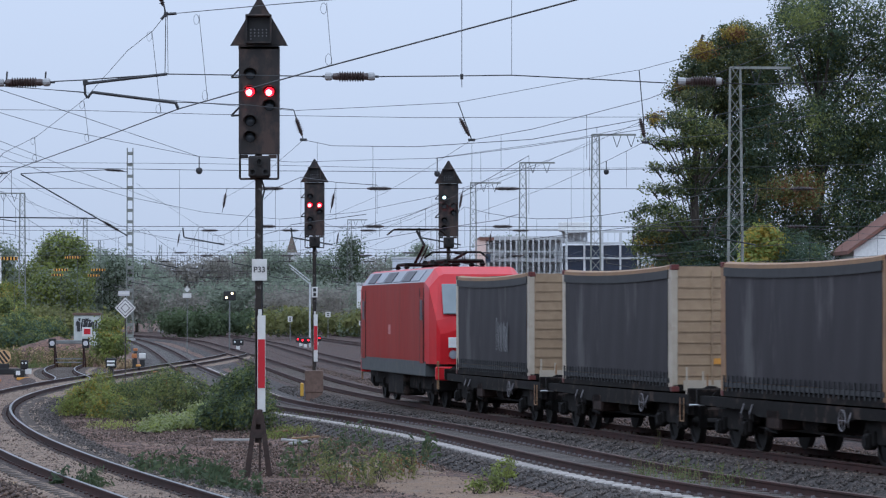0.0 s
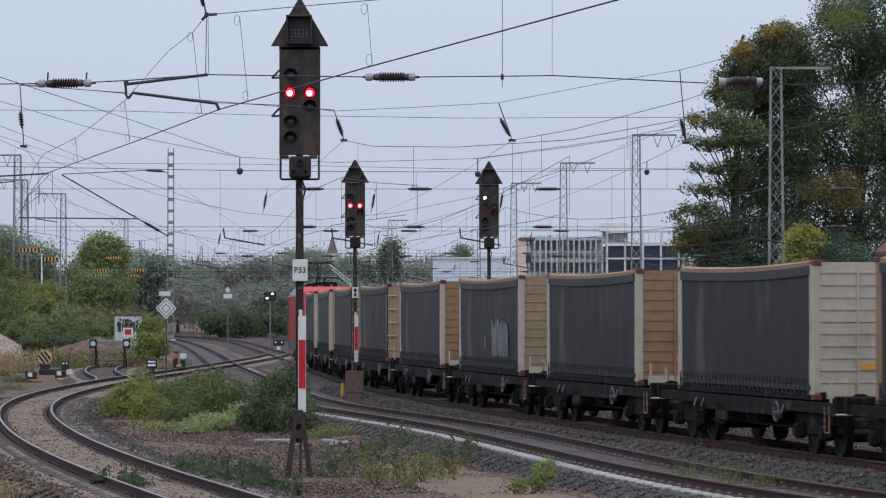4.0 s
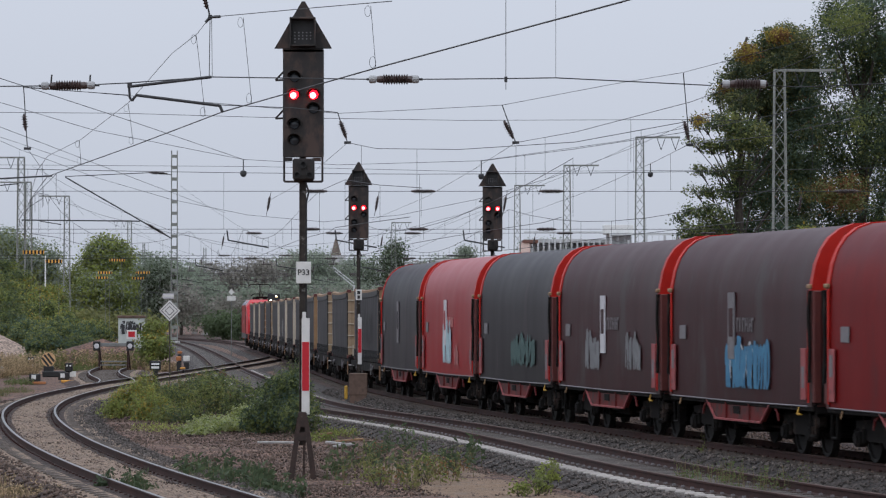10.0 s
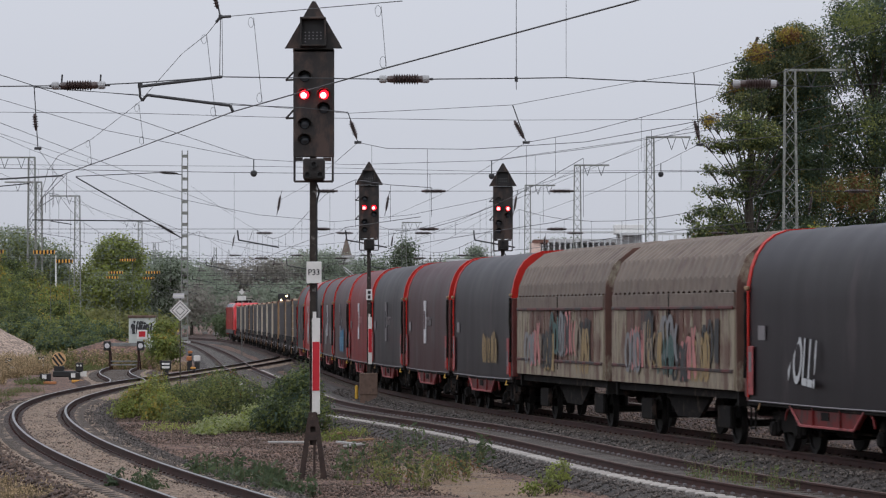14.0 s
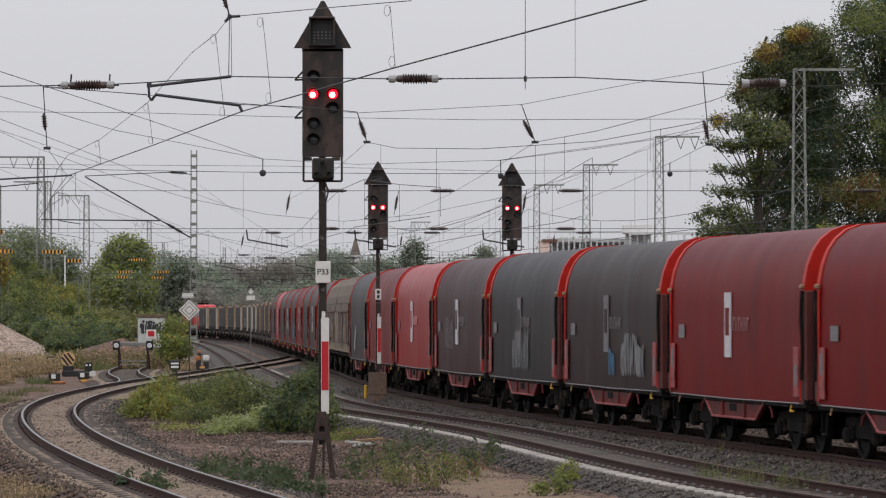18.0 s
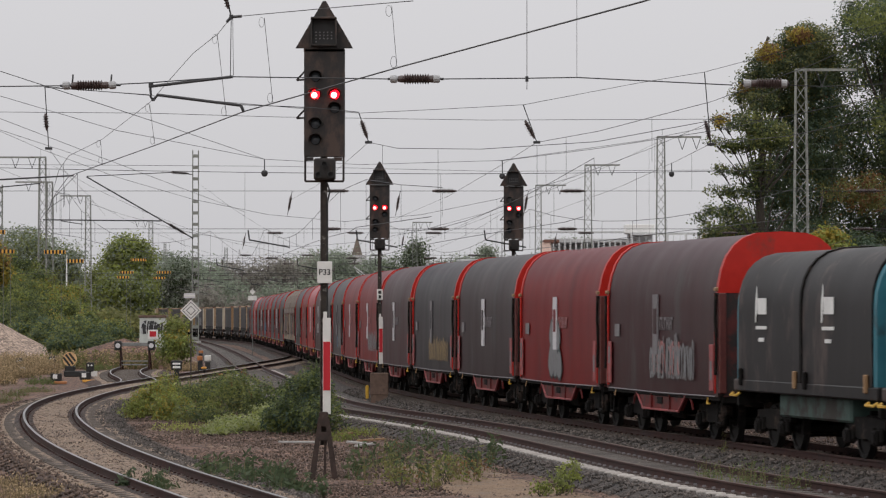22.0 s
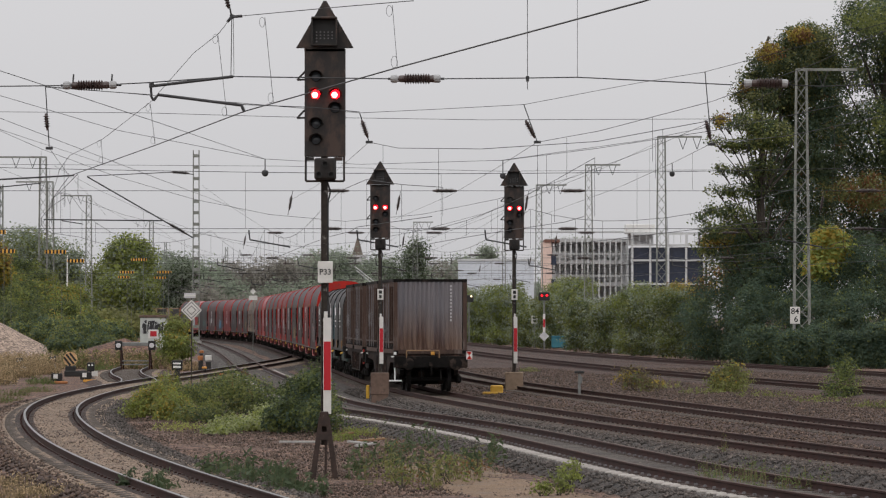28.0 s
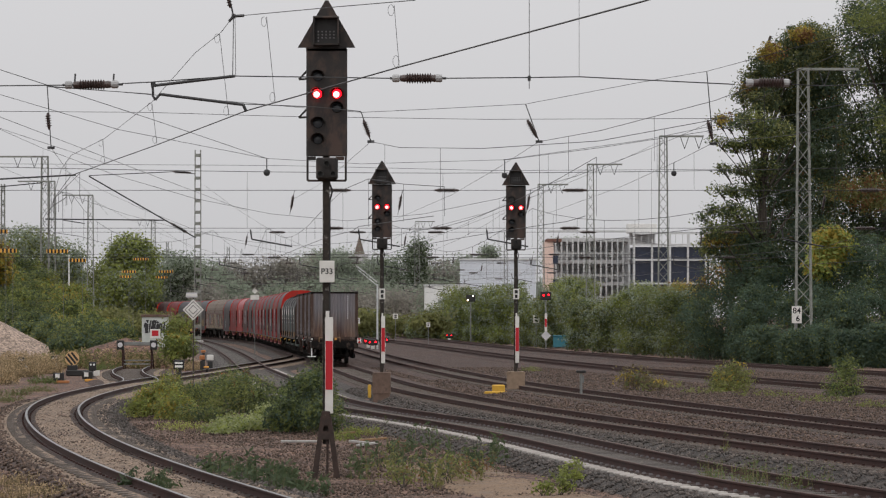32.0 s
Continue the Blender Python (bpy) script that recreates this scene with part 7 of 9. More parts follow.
for cpts in ([(-1.65, 84.00, 6.77), (-2.97, 105.00, 6.97), (-4.48, 130.00, 7.36), (-6.90, 170.00, 8.19)], [(2.20, 84.00, 6.77), (1.55, 105.00, 7.00), (0.34, 140.00, 7.39), (-2.71, 210.00, 8.29)], [(6.18, 84.00, 6.74), (6.27, 98.00, 6.92), (6.08, 125.00, 7.18), (4.85, 190.00, 7.86)],
             [(-1.65, 84.00, 6.77), (-0.92, 78.00, 6.36), (0.81, 74.00, 6.16), (2.97, 70.00, 6.12), (5.24, 66.00, 6.38)], [(2.20, 84.00, 6.77), (3.34, 78.00, 6.72), (5.18, 70.00, 6.89), (6.56, 64.00, 7.21), (7.53, 60.00, 7.58)], [(6.18, 84.00, 6.74), (7.39, 78.00, 6.62), (8.68, 72.00, 6.71)],
             [(1.63, 100.00, 7.02), (3.82, 90.00, 6.90), (6.10, 80.00, 6.86), (8.68, 72.00, 7.10)], [(-7.16, 70.70, 5.88), (-8.32, 80.00, 5.98), (-11.66, 110.00, 6.40)], [(-8.97, 84.00, 6.63), (-10.65, 105.00, 6.81), (-13.44, 140.00, 7.39), (-17.36, 190.00, 8.00)]):
    w_ = wire(cpts, 0.009)
    for a_, b_ in zip(cpts, cpts[1:]):
        if a_[1] < b_[1] and b_[1] > 100:
            continue
        m_ = Vector(a_).lerp(Vector(b_), 0.5)
        part("dropper", Form().rod(m_, (m_.x, m_.y, m_.z - 0.9), 0.004, 4), WIRE, w_)
# weights hung in the wires
for a_, b_ in (((-4.32, 90.00, 6.64), (-4.32, 90.00, 6.37)), ((1.68, 100.00, 7.03), (1.68, 100.00, 6.68)), ((6.92, 110.00, 7.37), (6.92, 110.00, 7.12))):
    wt = thing("wire_weight", "round dark weight hanging from an overhead wire", "overhead line", "wire weights")
    part("link", Form().rod(a_, b_, 0.014, 5), WIRE, wt)
    part("ball", Form().turned([(0, 0.03), (0.02, 0.07), (0.08, 0.085), (0.14, 0.06), (0.16, 0.02)], b_, (b_[0], b_[1], b_[2] - 1), 12), WIRE, wt, smooth=True)
# the arm on the far left and the long strut
st_ = thing("cantilever_arm", "long dark cantilever strut with ribbed insulators on a mast", "overhead line", "cantilever arms")
part("strut", Form().line([(-38.93, 403.60, 18.07), (-27.20, 403.60, 11.31)], 0.075, 8), WIRE, st_)
part("tie", Form().line([(-38.93, 403.60, 18.14), (-29.43, 403.60, 18.57), (-27.20, 403.60, 18.32)], 0.05, 6), WIRE, st_)
insulator(st_, (-29.74, 403.60, 18.57), (-27.69, 403.60, 18.45), 0.2)
insulator(st_, (-30.05, 403.60, 12.98), (-27.94, 403.60, 11.74), 0.22)
st2 = thing("cantilever_arm", "long dark cantilever tube reaching in from the side", "overhead line", "cantilever arms")
part("tube", Form().line([(-9.18, 70.70, 5.37), (-8.53, 70.70, 5.42), (-7.07, 70.70, 5.50)], 0.016, 8), WIRE, st2)
part("stay", Form().line([(-9.18, 70.70, 5.21), (-7.71, 70.70, 5.35)], 0.012, 6), WIRE, st2)
st3 = thing("cantilever_arm", "thin cantilever arm at the far siding", "overhead line", "cantilever arms")
part("tube", Form().line([(-38.02, 351.00, 11.98), (-26.68, 351.00, 11.87)], 0.07, 6).line([(-36.29, 351.00, 11.87), (-34.24, 351.00, 11.55)], 0.05, 6), WIRE, st3)

# carrying and contact wires over the running tracks ahead
for ln_, lo_, hi_, ph_ in ((LINE_A, 84, 255, 0), (LINE_B, 100, 590, 10), (LINE_C, 100, 640, 24), (LINE_D, 100, 640, 38), (LINE_E, 110, 640, 50), (LINE_F, 110, 640, 5)):
    ys_ = np.arange(lo_, hi_, 6.0)
    xs_ = np.interp(ys_, ln_[:, 1], ln_[:, 0])
    zig = 0.3 * np.sign(np.sin((ys_ + ph_) * math.pi / 62))
    w1 = wire([(float(x + z), float(y), 5.5) for x, y, z in zip(xs_, ys_, zig)], 0.013)
    ca_ = [5.95 + 1.15 * abs(((y + ph_) % 62) / 31 - 1) ** 2 for y in ys_]
    w2 = wire([(float(x), float(y), float(c)) for x, y, c in zip(xs_, ys_, ca_)], 0.013)
    for x, y, c in list(zip(xs_, ys_, ca_))[:40]:
        part("dropper", Form().rod((x, y, 5.5), (x, y, c), 0.006, 3), WIRE, w2)
# cross spans between the masts
for y_, x0_, x1_, hi_ in ((150, -24, 24, 9.0), (226, -34, 22.2, 17.5), (309, -42, 18.5, 17.5), (360, -38, 14.8, 17.5), (415, -27, 11.3, 17.5), (464, -44.6, 9, 17.5), (591, -46.6, -4.2, 17.5)):
    hs = thing("head_span", "cross ropes between lattice masts with insulators", "overhead line", "head spans")
    for z_ in (6.35, 7.9):
        part("cross_rope", Form().rod((x0_, y_, z_), (x1_, y_, z_), 0.011, 4), WIRE, hs)
    pts_ = [(x0_ + (x1_ - x0_) * k / 12, y_, 8.6 + (hi_ - 8.6) * (abs(k / 6 - 1) ** 1.7)) for k in range(13)]
    part("carrying_rope", Form().line(pts_, 0.012, 4), WIRE, hs)
    for k in range(1, 12):
        if k % 2 == 0:
            part("hanger", Form().rod(pts_[k], (pts_[k][0], y_, 6.35), 0.006, 4), WIRE, hs)
    for ln_ in (LINE_B, LINE_C, LINE_D, LINE_E, LINE_F):
        x_ = float(np.interp(y_, ln_[:, 1], ln_[:, 0]))
        insulator(hs, (x_ + 1.5, y_, 7.9), (x_ + 2.5, y_, 7.9), 0.11)
        insulator(hs, (x_ + 1.4, y_, 6.35), (x_ + 2.2, y_, 6.35), 0.1)
        part("steady_arm", Form().line([(x_ - 1.6, y_, 6.3), (x_ - 1.55, y_, 5.9), (x_ + 0.1, y_, 5.6)], 0.03, 4), WIRE, hs)
        part("string", Form().rod((x_ + 0.2, y_, 7.9), (x_, y_, 6.9), 0.012, 4), WIRE, hs)
        insulator(hs, (x_ + 0.15, y_, 7.7), (x_ + 0.05, y_, 7.1), 0.08)

# ---- buildings beyond the tracks ----
FIN = surface("pale_grey_metal_fins", (0.48, 0.492, 0.492), (0.624, 0.636, 0.636), 0.6, 0.1, 3, 0.4, 0.05)
DECK = surface("grey_deck_concrete", (0.39, 0.39, 0.39), (0.585, 0.585, 0.585), 0.9, 0, 3, 0.4, 0.1)
NAVY = surface("dark_blue_glazing", (0.02, 0.025, 0.045), (0.035, 0.045, 0.075), 0.2, 0, 2, 0.3, 0.0)
HALL = surface("pale_blue_grey_cladding", (0.5702, 0.6019, 0.6494), (0.697, 0.7286, 0.7762), 0.7, 0, 2, 0.3, 0.05)
SALMON = surface("salmon_render", (0.644, 0.4784, 0.4082), (0.7728, 0.598, 0.5226), 0.9, 0, 3, 0.4, 0.05)
ROOF_TILE = surface("brown_roof_tiles", (0.12, 0.06, 0.045), (0.2, 0.1, 0.075), 0.85, 0, 5, 0.6, 0.2)

pk = thing("parking_deck", "multi-storey parking deck with pale vertical fins", "parking deck", m=pose(25.7, 520, 0))
for k in range(5):
    part("floor_slab", Form().box((-5.0, 4, 1.0 + k * 3.1), (12.0, 14, 0.5)), DECK, pk)
part("back_wall", Form().box((-5.0, 10, 7), (12.0, 0.5, 13.5)), DECK, pk)
for k in range(15):
    part("fin", Form().box((-10.6 + k * 0.79, -3.1, 7.4), (0.22, 0.35, 12.2)), FIN, pk)
for k in range(5):
    part("deck_rail", Form().box((-5.0, -2.9, 2.2 + k * 3.1), (12.0, 0.08, 0.25)), FIN, pk)
for k in range(4):
    for q in range(3):
        part("parked_car", Form().box((-8.5 + q * 3.6, 1.5, 2.0 + k * 3.1), (2.4, 2, 1.3), 0, None, 0.3), DECK if q % 2 else WHITE, pk)
of = thing("office_building", "dark glazed office building with white columns and roof deck", "office building", m=pose(31.6, 512, 0))
part("core", Form().box((0.2, 4, 6.0), (10.6, 8, 12.6)), NAVY, of)
for k in range(5):
    part("column", Form().box((-5.0 + k * 2.5, -0.8, 6.9), (0.28, 0.3, 14.6 if k != 1 else 13)), FIN, of)
for z_ in (3.4, 7.2, 10.5, 12.6, 14.2):
    part("floor_band", Form().box((0.2, -0.4, z_), (10.8, 0.5, 0.26)), FIN, of)
part("roof_house", Form().box((-3.7, 3, 13.5), (3.4, 3, 1.7)), DECK, of)
part("roof_canopy", Form().box((-3.8, 2.4, 14.9), (4.1, 5, 1.3), 0, None, 0.05), WHITE, of)
for k in range(12):
    part("roof_rail_post", Form().box((-4.9 + k * 0.95, -0.6, 13.6), (0.08, 0.08, 1.6)), FIN, of)
ha = thing("factory_hall", "long pale blue-grey clad factory hall", "hall", m=pose(9.0, 600, 0))
part("wall", Form().box((0, 5, 5.6), (12.4, 10, 12.4), 0, None, 0.1), HALL, ha)
for k in range(9):
    part("cladding_rib", Form().box((-5.6 + k * 1.4, -0.05, 5.6), (0.12, 0.12, 12.2)), HALL, ha)
part("roof_edge", Form().box((0, 5, 11.9), (12.8, 10.4, 0.3)), FIN, ha)
sa = thing("salmon_house", "narrow salmon rendered house end beside the deck", "house", m=pose(15.3, 506, 0))
part("wall", Form().box((-0.7, 4, 6.2), (1.3, 8, 13.4)), SALMON, sa)
part("roof", Form().box((0, 4, 13.1), (2.1, 8.4, 0.4)), ROOF_TILE, sa)
for k in range(3):
    part("window", Form().box((0.2, -0.03, 4 + k * 3.2), (0.7, 0.1, 1.2)), NAVY, sa)
ws = thing("white_hall", "low white industrial hall behind the bushes", "hall", m=pose(0.5, 470, 0))
part("wall", Form().box((0, 5, 3.2), (5.8, 10, 6.8), 0, None, 0.05), WHITE, ws)
part("roof_edge", Form().box((0, 5, 6.65), (6.0, 10.2, 0.16)), FIN, ws)
gh = thing("gabled_house", "white gabled house with a tiled roof behind the trees", "house", m=pose(34.2, 233, -2.2))
part("wall", Form().slab([(-3.8, -0.4), (3.8, -0.4), (3.8, 9.0), (0, 11.6), (-3.8, 9.0)], 1, 0, 9), WHITE, gh)
part("roof", Form().slab([(-4.2, 8.75), (0, 11.75), (4.2, 8.75), (4.2, 9.0), (0, 12.0), (-4.2, 9.0)], 1, -0.3, 9.3), ROOF_TILE, gh)
for x_ in (-1.6, 1.6):
    part("window", Form().box((x_, -0.04, 6.2), (1.1, 0.1, 1.5)), NAVY, gh)
ch = thing("church_spire", "slim dark church spire far behind the trees", "church", m=pose(-25.05, 1100.00, 0))
part("tower", Form().box((0, 0, 10), (5, 5, 22)), DECK, ch)
part("spire", Form().rod((0, 0, 20), (0, 0, 26.5), 1.9, 8, 0, 0.1), ROOF_GREY, ch)
cl = thing("cable_truss", "pale sloping lattice boom behind the second signal", "boom", m=pose(0, 0, 0))
part("boom", Form().line([(-7.72, 330.00, 7.17), (-5.89, 330.00, 5.74)], 0.05, 5).line([(-7.62, 330.00, 6.86), (-5.89, 330.00, 5.44)], 0.05, 5).line([(-5.89, 330.00, 5.59), (-5.89, 330.00, -0.60)], 0.09, 5), FIN, cl)

# unseen plain walls added behind the camera, closing the place and blocking low sky light
CLOSING = surface("plain_brown_blocking_wall", (0.1, 0.07, 0.055), (0.17, 0.12, 0.095), 0.9, 0, 6, 0.5, 0.2)
tagged(part("wall_west", Form().box((-27, 45, 1.7), (0.6, 290, 4.4)), CLOSING), "unseen plain wall added beside the yard to block low sky light", "wall", kind="structure")
tagged(part("wall_south", Form().box((0, -48, 1.7), (54, 0.6, 4.4)), CLOSING), "unseen plain wall added behind the yard to block low sky light", "wall", kind="structure")

# ---- trees, bushes, weeds and grass ----
LEAF_DARK = leafy("dark_green_leaves", (0.04675, 0.0697, 0.03825), (0.119, 0.153, 0.07225))
LEAF_DEEP = leafy("deep_blue_green_leaves", (0.05, 0.085, 0.06), (0.13, 0.185, 0.125))
LEAF_MID = leafy("green_leaves", (0.09673, 0.1285, 0.0408), (0.2752, 0.2965, 0.0901))
LEAF_BRIGHT = leafy("fresh_green_leaves", (0.1505, 0.1966, 0.04488), (0.3802, 0.4144, 0.1122))
LEAF_GOLD = leafy("yellowing_leaves", (0.2201, 0.1718, 0.0288), (0.5019, 0.3805, 0.08022))
LEAF_RUST = leafy("rust_brown_leaves", (0.1241, 0.0663, 0.03145), (0.2831, 0.1513, 0.0629))
LEAF_OLIVE = leafy("olive_leaves", (0.102, 0.1105, 0.0425), (0.255, 0.255, 0.08925))
# far leaves: distance haze painted into the pale base colours
LEAF_FAR = leafy("haze_painted_far_leaves", (0.2052, 0.2432, 0.1786), (0.3268, 0.3648, 0.2812), 0.2)
LEAF_FARBROWN = leafy("haze_painted_far_brown_leaves", (0.2204, 0.209, 0.1786), (0.342, 0.3192, 0.2736), 0.2)
STRAW = leafy("dry_straw_grass", (0.2688, 0.1982, 0.1113), (0.5779, 0.4364, 0.2657), 0.3)
LEAF_PALE = leafy("pale_grey_green_leaves", (0.204, 0.238, 0.102), (0.425, 0.4505, 0.238))
GRASS = leafy("green_grass", (0.0663, 0.1003, 0.02975), (0.1666, 0.2167, 0.0748), 0.3)
TWIG = leafy("brown_weed_stalks", (0.1003, 0.0799, 0.04335), (0.2295, 0.187, 0.1003), 0.3)
BARK = surface("grey_brown_bark", (0.035, 0.028, 0.022), (0.085, 0.07, 0.056), 0.9, 0, 7, 1.2, 0.5, stretch=(1, 1, 0.3))


def leaf_mesh(name, blobs, count, size, material, seed, clump=0.5, per=14):
    """Many small leaves in clumps spread through ellipsoids (x, y, z, rx, ry, rz)."""
    rs = np.random.RandomState(seed)
    bl = np.array(blobs, float)
    wt = (bl[:, 3] * bl[:, 4] * bl[:, 5]) ** 0.8
    nc = max(1, count // per)
    which = rs.choice(len(bl), nc, p=wt / wt.sum())
    d = rs.normal(size=(nc, 3))
    d /= np.linalg.norm(d, axis=1)[:, None]
    rad = rs.uniform(0.25, 1.0, nc) ** 0.45
    cen = bl[which, :3] + d * rad[:, None] * bl[which, 3:]
    k = np.repeat(np.arange(nc), per)
    p = cen[k] + rs.normal(size=(len(k), 3)) * clump * np.array([1, 1, 0.7])
    out = (p - bl[which[k], :3]) / bl[which[k], 3:]
    out /= np.linalg.norm(out, axis=1)[:, None] + 1e-6
    keep = p[:, 2] > -0.3
    p, out = p[keep], out[keep]
    n = len(p)
    face = rs.normal(size=(n, 3)) * 0.5 + out * 0.65 + np.array([0, 0, 0.4])
    a = np.cross(face, rs.normal(size=(n, 3)))
    a /= np.linalg.norm(a, axis=1)[:, None]
    b = np.cross(face, a)
    b /= np.linalg.norm(b, axis=1)[:, None]
    s = size * rs.uniform(0.5, 1.3, n)[:, None]
    v = np.stack([p - a * s, p - b * s * 0.55, p + a * s, p + b * s * 0.55], 1).reshape(-1, 3)
    return raw_mesh(name, v, np.arange(4 * n).reshape(-1, 4), material)


def limbs(blobs, base, trunk_r, seed):
    """A tapered trunk with limbs that reach into the crown."""
    rnd, f = random.Random(seed), Form()
    top = max(b[2] for b in blobs)
    pts = [Vector(base)]
    steps = 6
    for k in range(1, steps + 1):
        pts.append(Vector((base[0] + rnd.uniform(-0.3, 0.3) * k * 0.5, base[1] + rnd.uniform(-0.3, 0.3), base[2] + (top - base[2]) * k / steps)))
    for k in range(steps):
        f.rod(pts[k], pts[k + 1], trunk_r * (1 - 0.8 * k / steps), 8, 0, trunk_r * (1 - 0.8 * (k + 1) / steps))
    for b in blobs:
        q = pts[min(steps - 1, max(1, int(steps * (b[2] - base[2]) / (top - base[2]) * 0.8)))]
        mid = q.lerp(Vector(b[:3]), 0.55) + Vector((0, 0, 0.25 * b[5]))
        rr = trunk_r * min(0.3, 0.1 + 0.08 * b[3])
        f.rod(q, mid, rr, 6, 0, rr * 0.6)
        f.rod(mid, b[:3], rr * 0.6, 5, 0, rr * 0.2)
        for _ in range(3):
            e = Vector(b[:3]) + Vector((rnd.uniform(-1, 1) * b[3], rnd.uniform(-1, 1) * b[4], rnd.uniform(-0.6, 1) * b[5])) * 0.8
            f.rod(mid.lerp(Vector(b[:3]), 0.6), e, trunk_r * 0.09, 4, 0, trunk_r * 0.03)
    return f


def tree(label, blobs, mixes, size, seed, trunk=0.35, clump=0.5, base=None):
    """A tree: trunk and limbs, and a crown in one or more leaf colours."""
    cx = sum(b[0] for b in blobs) / len(blobs)
    cy = sum(b[1] for b in blobs) / len(blobs)
    t = thing("tree", label, "tree", "trees")
    part("trunk", limbs(blobs, base or (cx, cy, -0.4), trunk, seed), BARK, t)
    for k, (mat_, count, *some) in enumerate(mixes):
        part("crown", leaf_mesh("crown", some[0] if some else blobs, count, size, mat_, seed * 10 + k, clump), None, t)
    return t


def bush(label, blobs, mixes, size, seed, clump=0.22, name="bush"):
    t = thing(name, label, "bush", "bushes")
    f, rnd = Form(), random.Random(seed)
    for b in blobs:
        for _ in range(6):
            f.rod((b[0] + rnd.uniform(-0.3, 0.3) * b[3], b[1] + rnd.uniform(-0.3, 0.3) * b[4], -0.4), (b[0] + rnd.uniform(-0.8, 0.8) * b[3], b[1] + rnd.uniform(-0.8, 0.8) * b[4], b[2] + b[5] * rnd.uniform(0.0, 0.5)), 0.01 + 0.003 * b[5], 4, 0, 0.004)
    tagged(part("stem_tangle", f, BARK, t), kind="stuff")
    for k, (mat_, count) in enumerate(mixes):
        part("foliage", leaf_mesh("foliage", blobs, count, size, mat_, seed * 10 + k, clump), None, t)
    return t


def sprigs(parent, blobs, n, tall, leaf, material, seed):
    """Upright shoots with leaves up them, standing out of a bush."""
    rs = np.random.RandomState(seed)
    bl = np.array(blobs, float)
    v = []
    for _ in range(n):
        b = bl[rs.randint(len(bl))]
        a, q = rs.uniform(0, 2 * math.pi), rs.uniform(0, 0.95) ** 0.5
        foot = np.array((b[0] + q * b[3] * math.cos(a), b[1] + q * b[4] * math.sin(a), b[2] + b[5] * math.sqrt(max(0.05, 1 - q * q)) * 0.75))
        top = foot + np.array((rs.normal(0, 0.22), rs.normal(0, 0.22), 1.0)) * tall * rs.uniform(0.5, 1.2)
        for t in np.linspace(0.0, 1.0, 13):
            p = foot + (top - foot) * t
            w = np.array((rs.normal(), rs.normal(), rs.uniform(-0.1, 0.7)))
            w /= np.linalg.norm(w)
            e = np.cross(w, (rs.normal(0, 0.3), rs.normal(0, 0.3), 1.0))
            e /= np.linalg.norm(e)
            k = leaf * rs.uniform(0.7, 1.3) * (1.15 - 0.6 * t)
            v += [p, p + w * k - e * k * 0.35, p + w * k * 2.0, p + w * k + e * k * 0.35]
    v = np.array(v)
    return tagged(part("shoots", raw_mesh("shoots", v, np.arange(len(v)).reshape(-1, 4), material), None, parent), kind="stuff")


def blob(px, py, dist, rx, rz, ry=None):
    """An ellipsoid of leaves at a bearing, level and distance from the camera's stand (1/6500 rad)."""
    s = dist / 6500
    return ((px - 784) * s, dist, 2.8 - (py - 558) * s, rx * s, (ry if ry else rx) * s, rz * s)


# the large tree by the right-hand mast, and its neighbours
def crown(rows, dist=250):
    """Leaf masses of a crown: bearing, level, half width and half height, all at about one distance."""
    return [blob(px, py, dist + 2.5 * math.sin(px * 0.7 + py), rx, rz) for px, py, rx, rz in rows]


TOP_SIDE = crown(((1436, 66, 34, 28), (1404, 70, 22, 24), (1372, 98, 26, 22), (1346, 118, 22, 24), (1326, 146, 17, 20), (1312, 166, 12, 14), (1366, 140, 30, 30), (1410, 110, 40, 40), (1462, 84, 26, 40), (1450, 130, 44, 44), (1350, 178, 32, 26), (1395, 170, 44, 34)))
LOW_SIDE = crown(((1268, 208, 9, 8), (1286, 214, 15, 10), (1308, 212, 18, 13), (1334, 214, 26, 18), (1268, 250, 10, 7), (1296, 256, 18, 9), (1328, 254, 26, 15), (1366, 236, 40, 30), (1282, 298, 14, 7), (1312, 302, 20, 8), (1350, 296, 28, 16), (1268, 336, 12, 8), (1296, 338, 20, 10), (1334, 336, 28, 18), (1244, 388, 12, 8), (1264, 372, 18, 10), (1300, 376, 28, 18), (1272, 408, 28, 18), (1316, 412, 40, 24), (1258, 440, 24, 18)), 247)
DEEP_SIDE = crown(((1420, 200, 44, 44), (1462, 180, 34, 50), (1410, 270, 50, 44), (1456, 260, 44, 60), (1380, 330, 46, 40), (1440, 340, 54, 56), (1370, 400, 54, 44), (1440, 430, 60, 50), (1330, 450, 60, 34)), 251)
RUSTY = crown(((1272, 424, 20, 12), (1290, 418, 16, 9), (1364, 92, 18, 14), (1420, 62, 18, 12), (1330, 158, 14, 12), (1276, 210, 10, 8)), 246)
tree("large dark green tree with some golden and rusty leaves", TOP_SIDE + LOW_SIDE + DEEP_SIDE,
     [(LEAF_DEEP, 16000, DEEP_SIDE), (LEAF_DARK, 30000, DEEP_SIDE), (LEAF_DARK, 9000, LOW_SIDE), (LEAF_MID, 5000, LOW_SIDE), (LEAF_OLIVE, 3200, LOW_SIDE), (LEAF_OLIVE, 15000, TOP_SIDE), (LEAF_DARK, 18000, TOP_SIDE), (LEAF_GOLD, 1900, RUSTY), (LEAF_RUST, 1500, RUSTY), (LEAF_OLIVE, 5000, DEEP_SIDE), (LEAF_RUST, 900, DEEP_SIDE)], 0.105, 1, 0.45, 0.26)
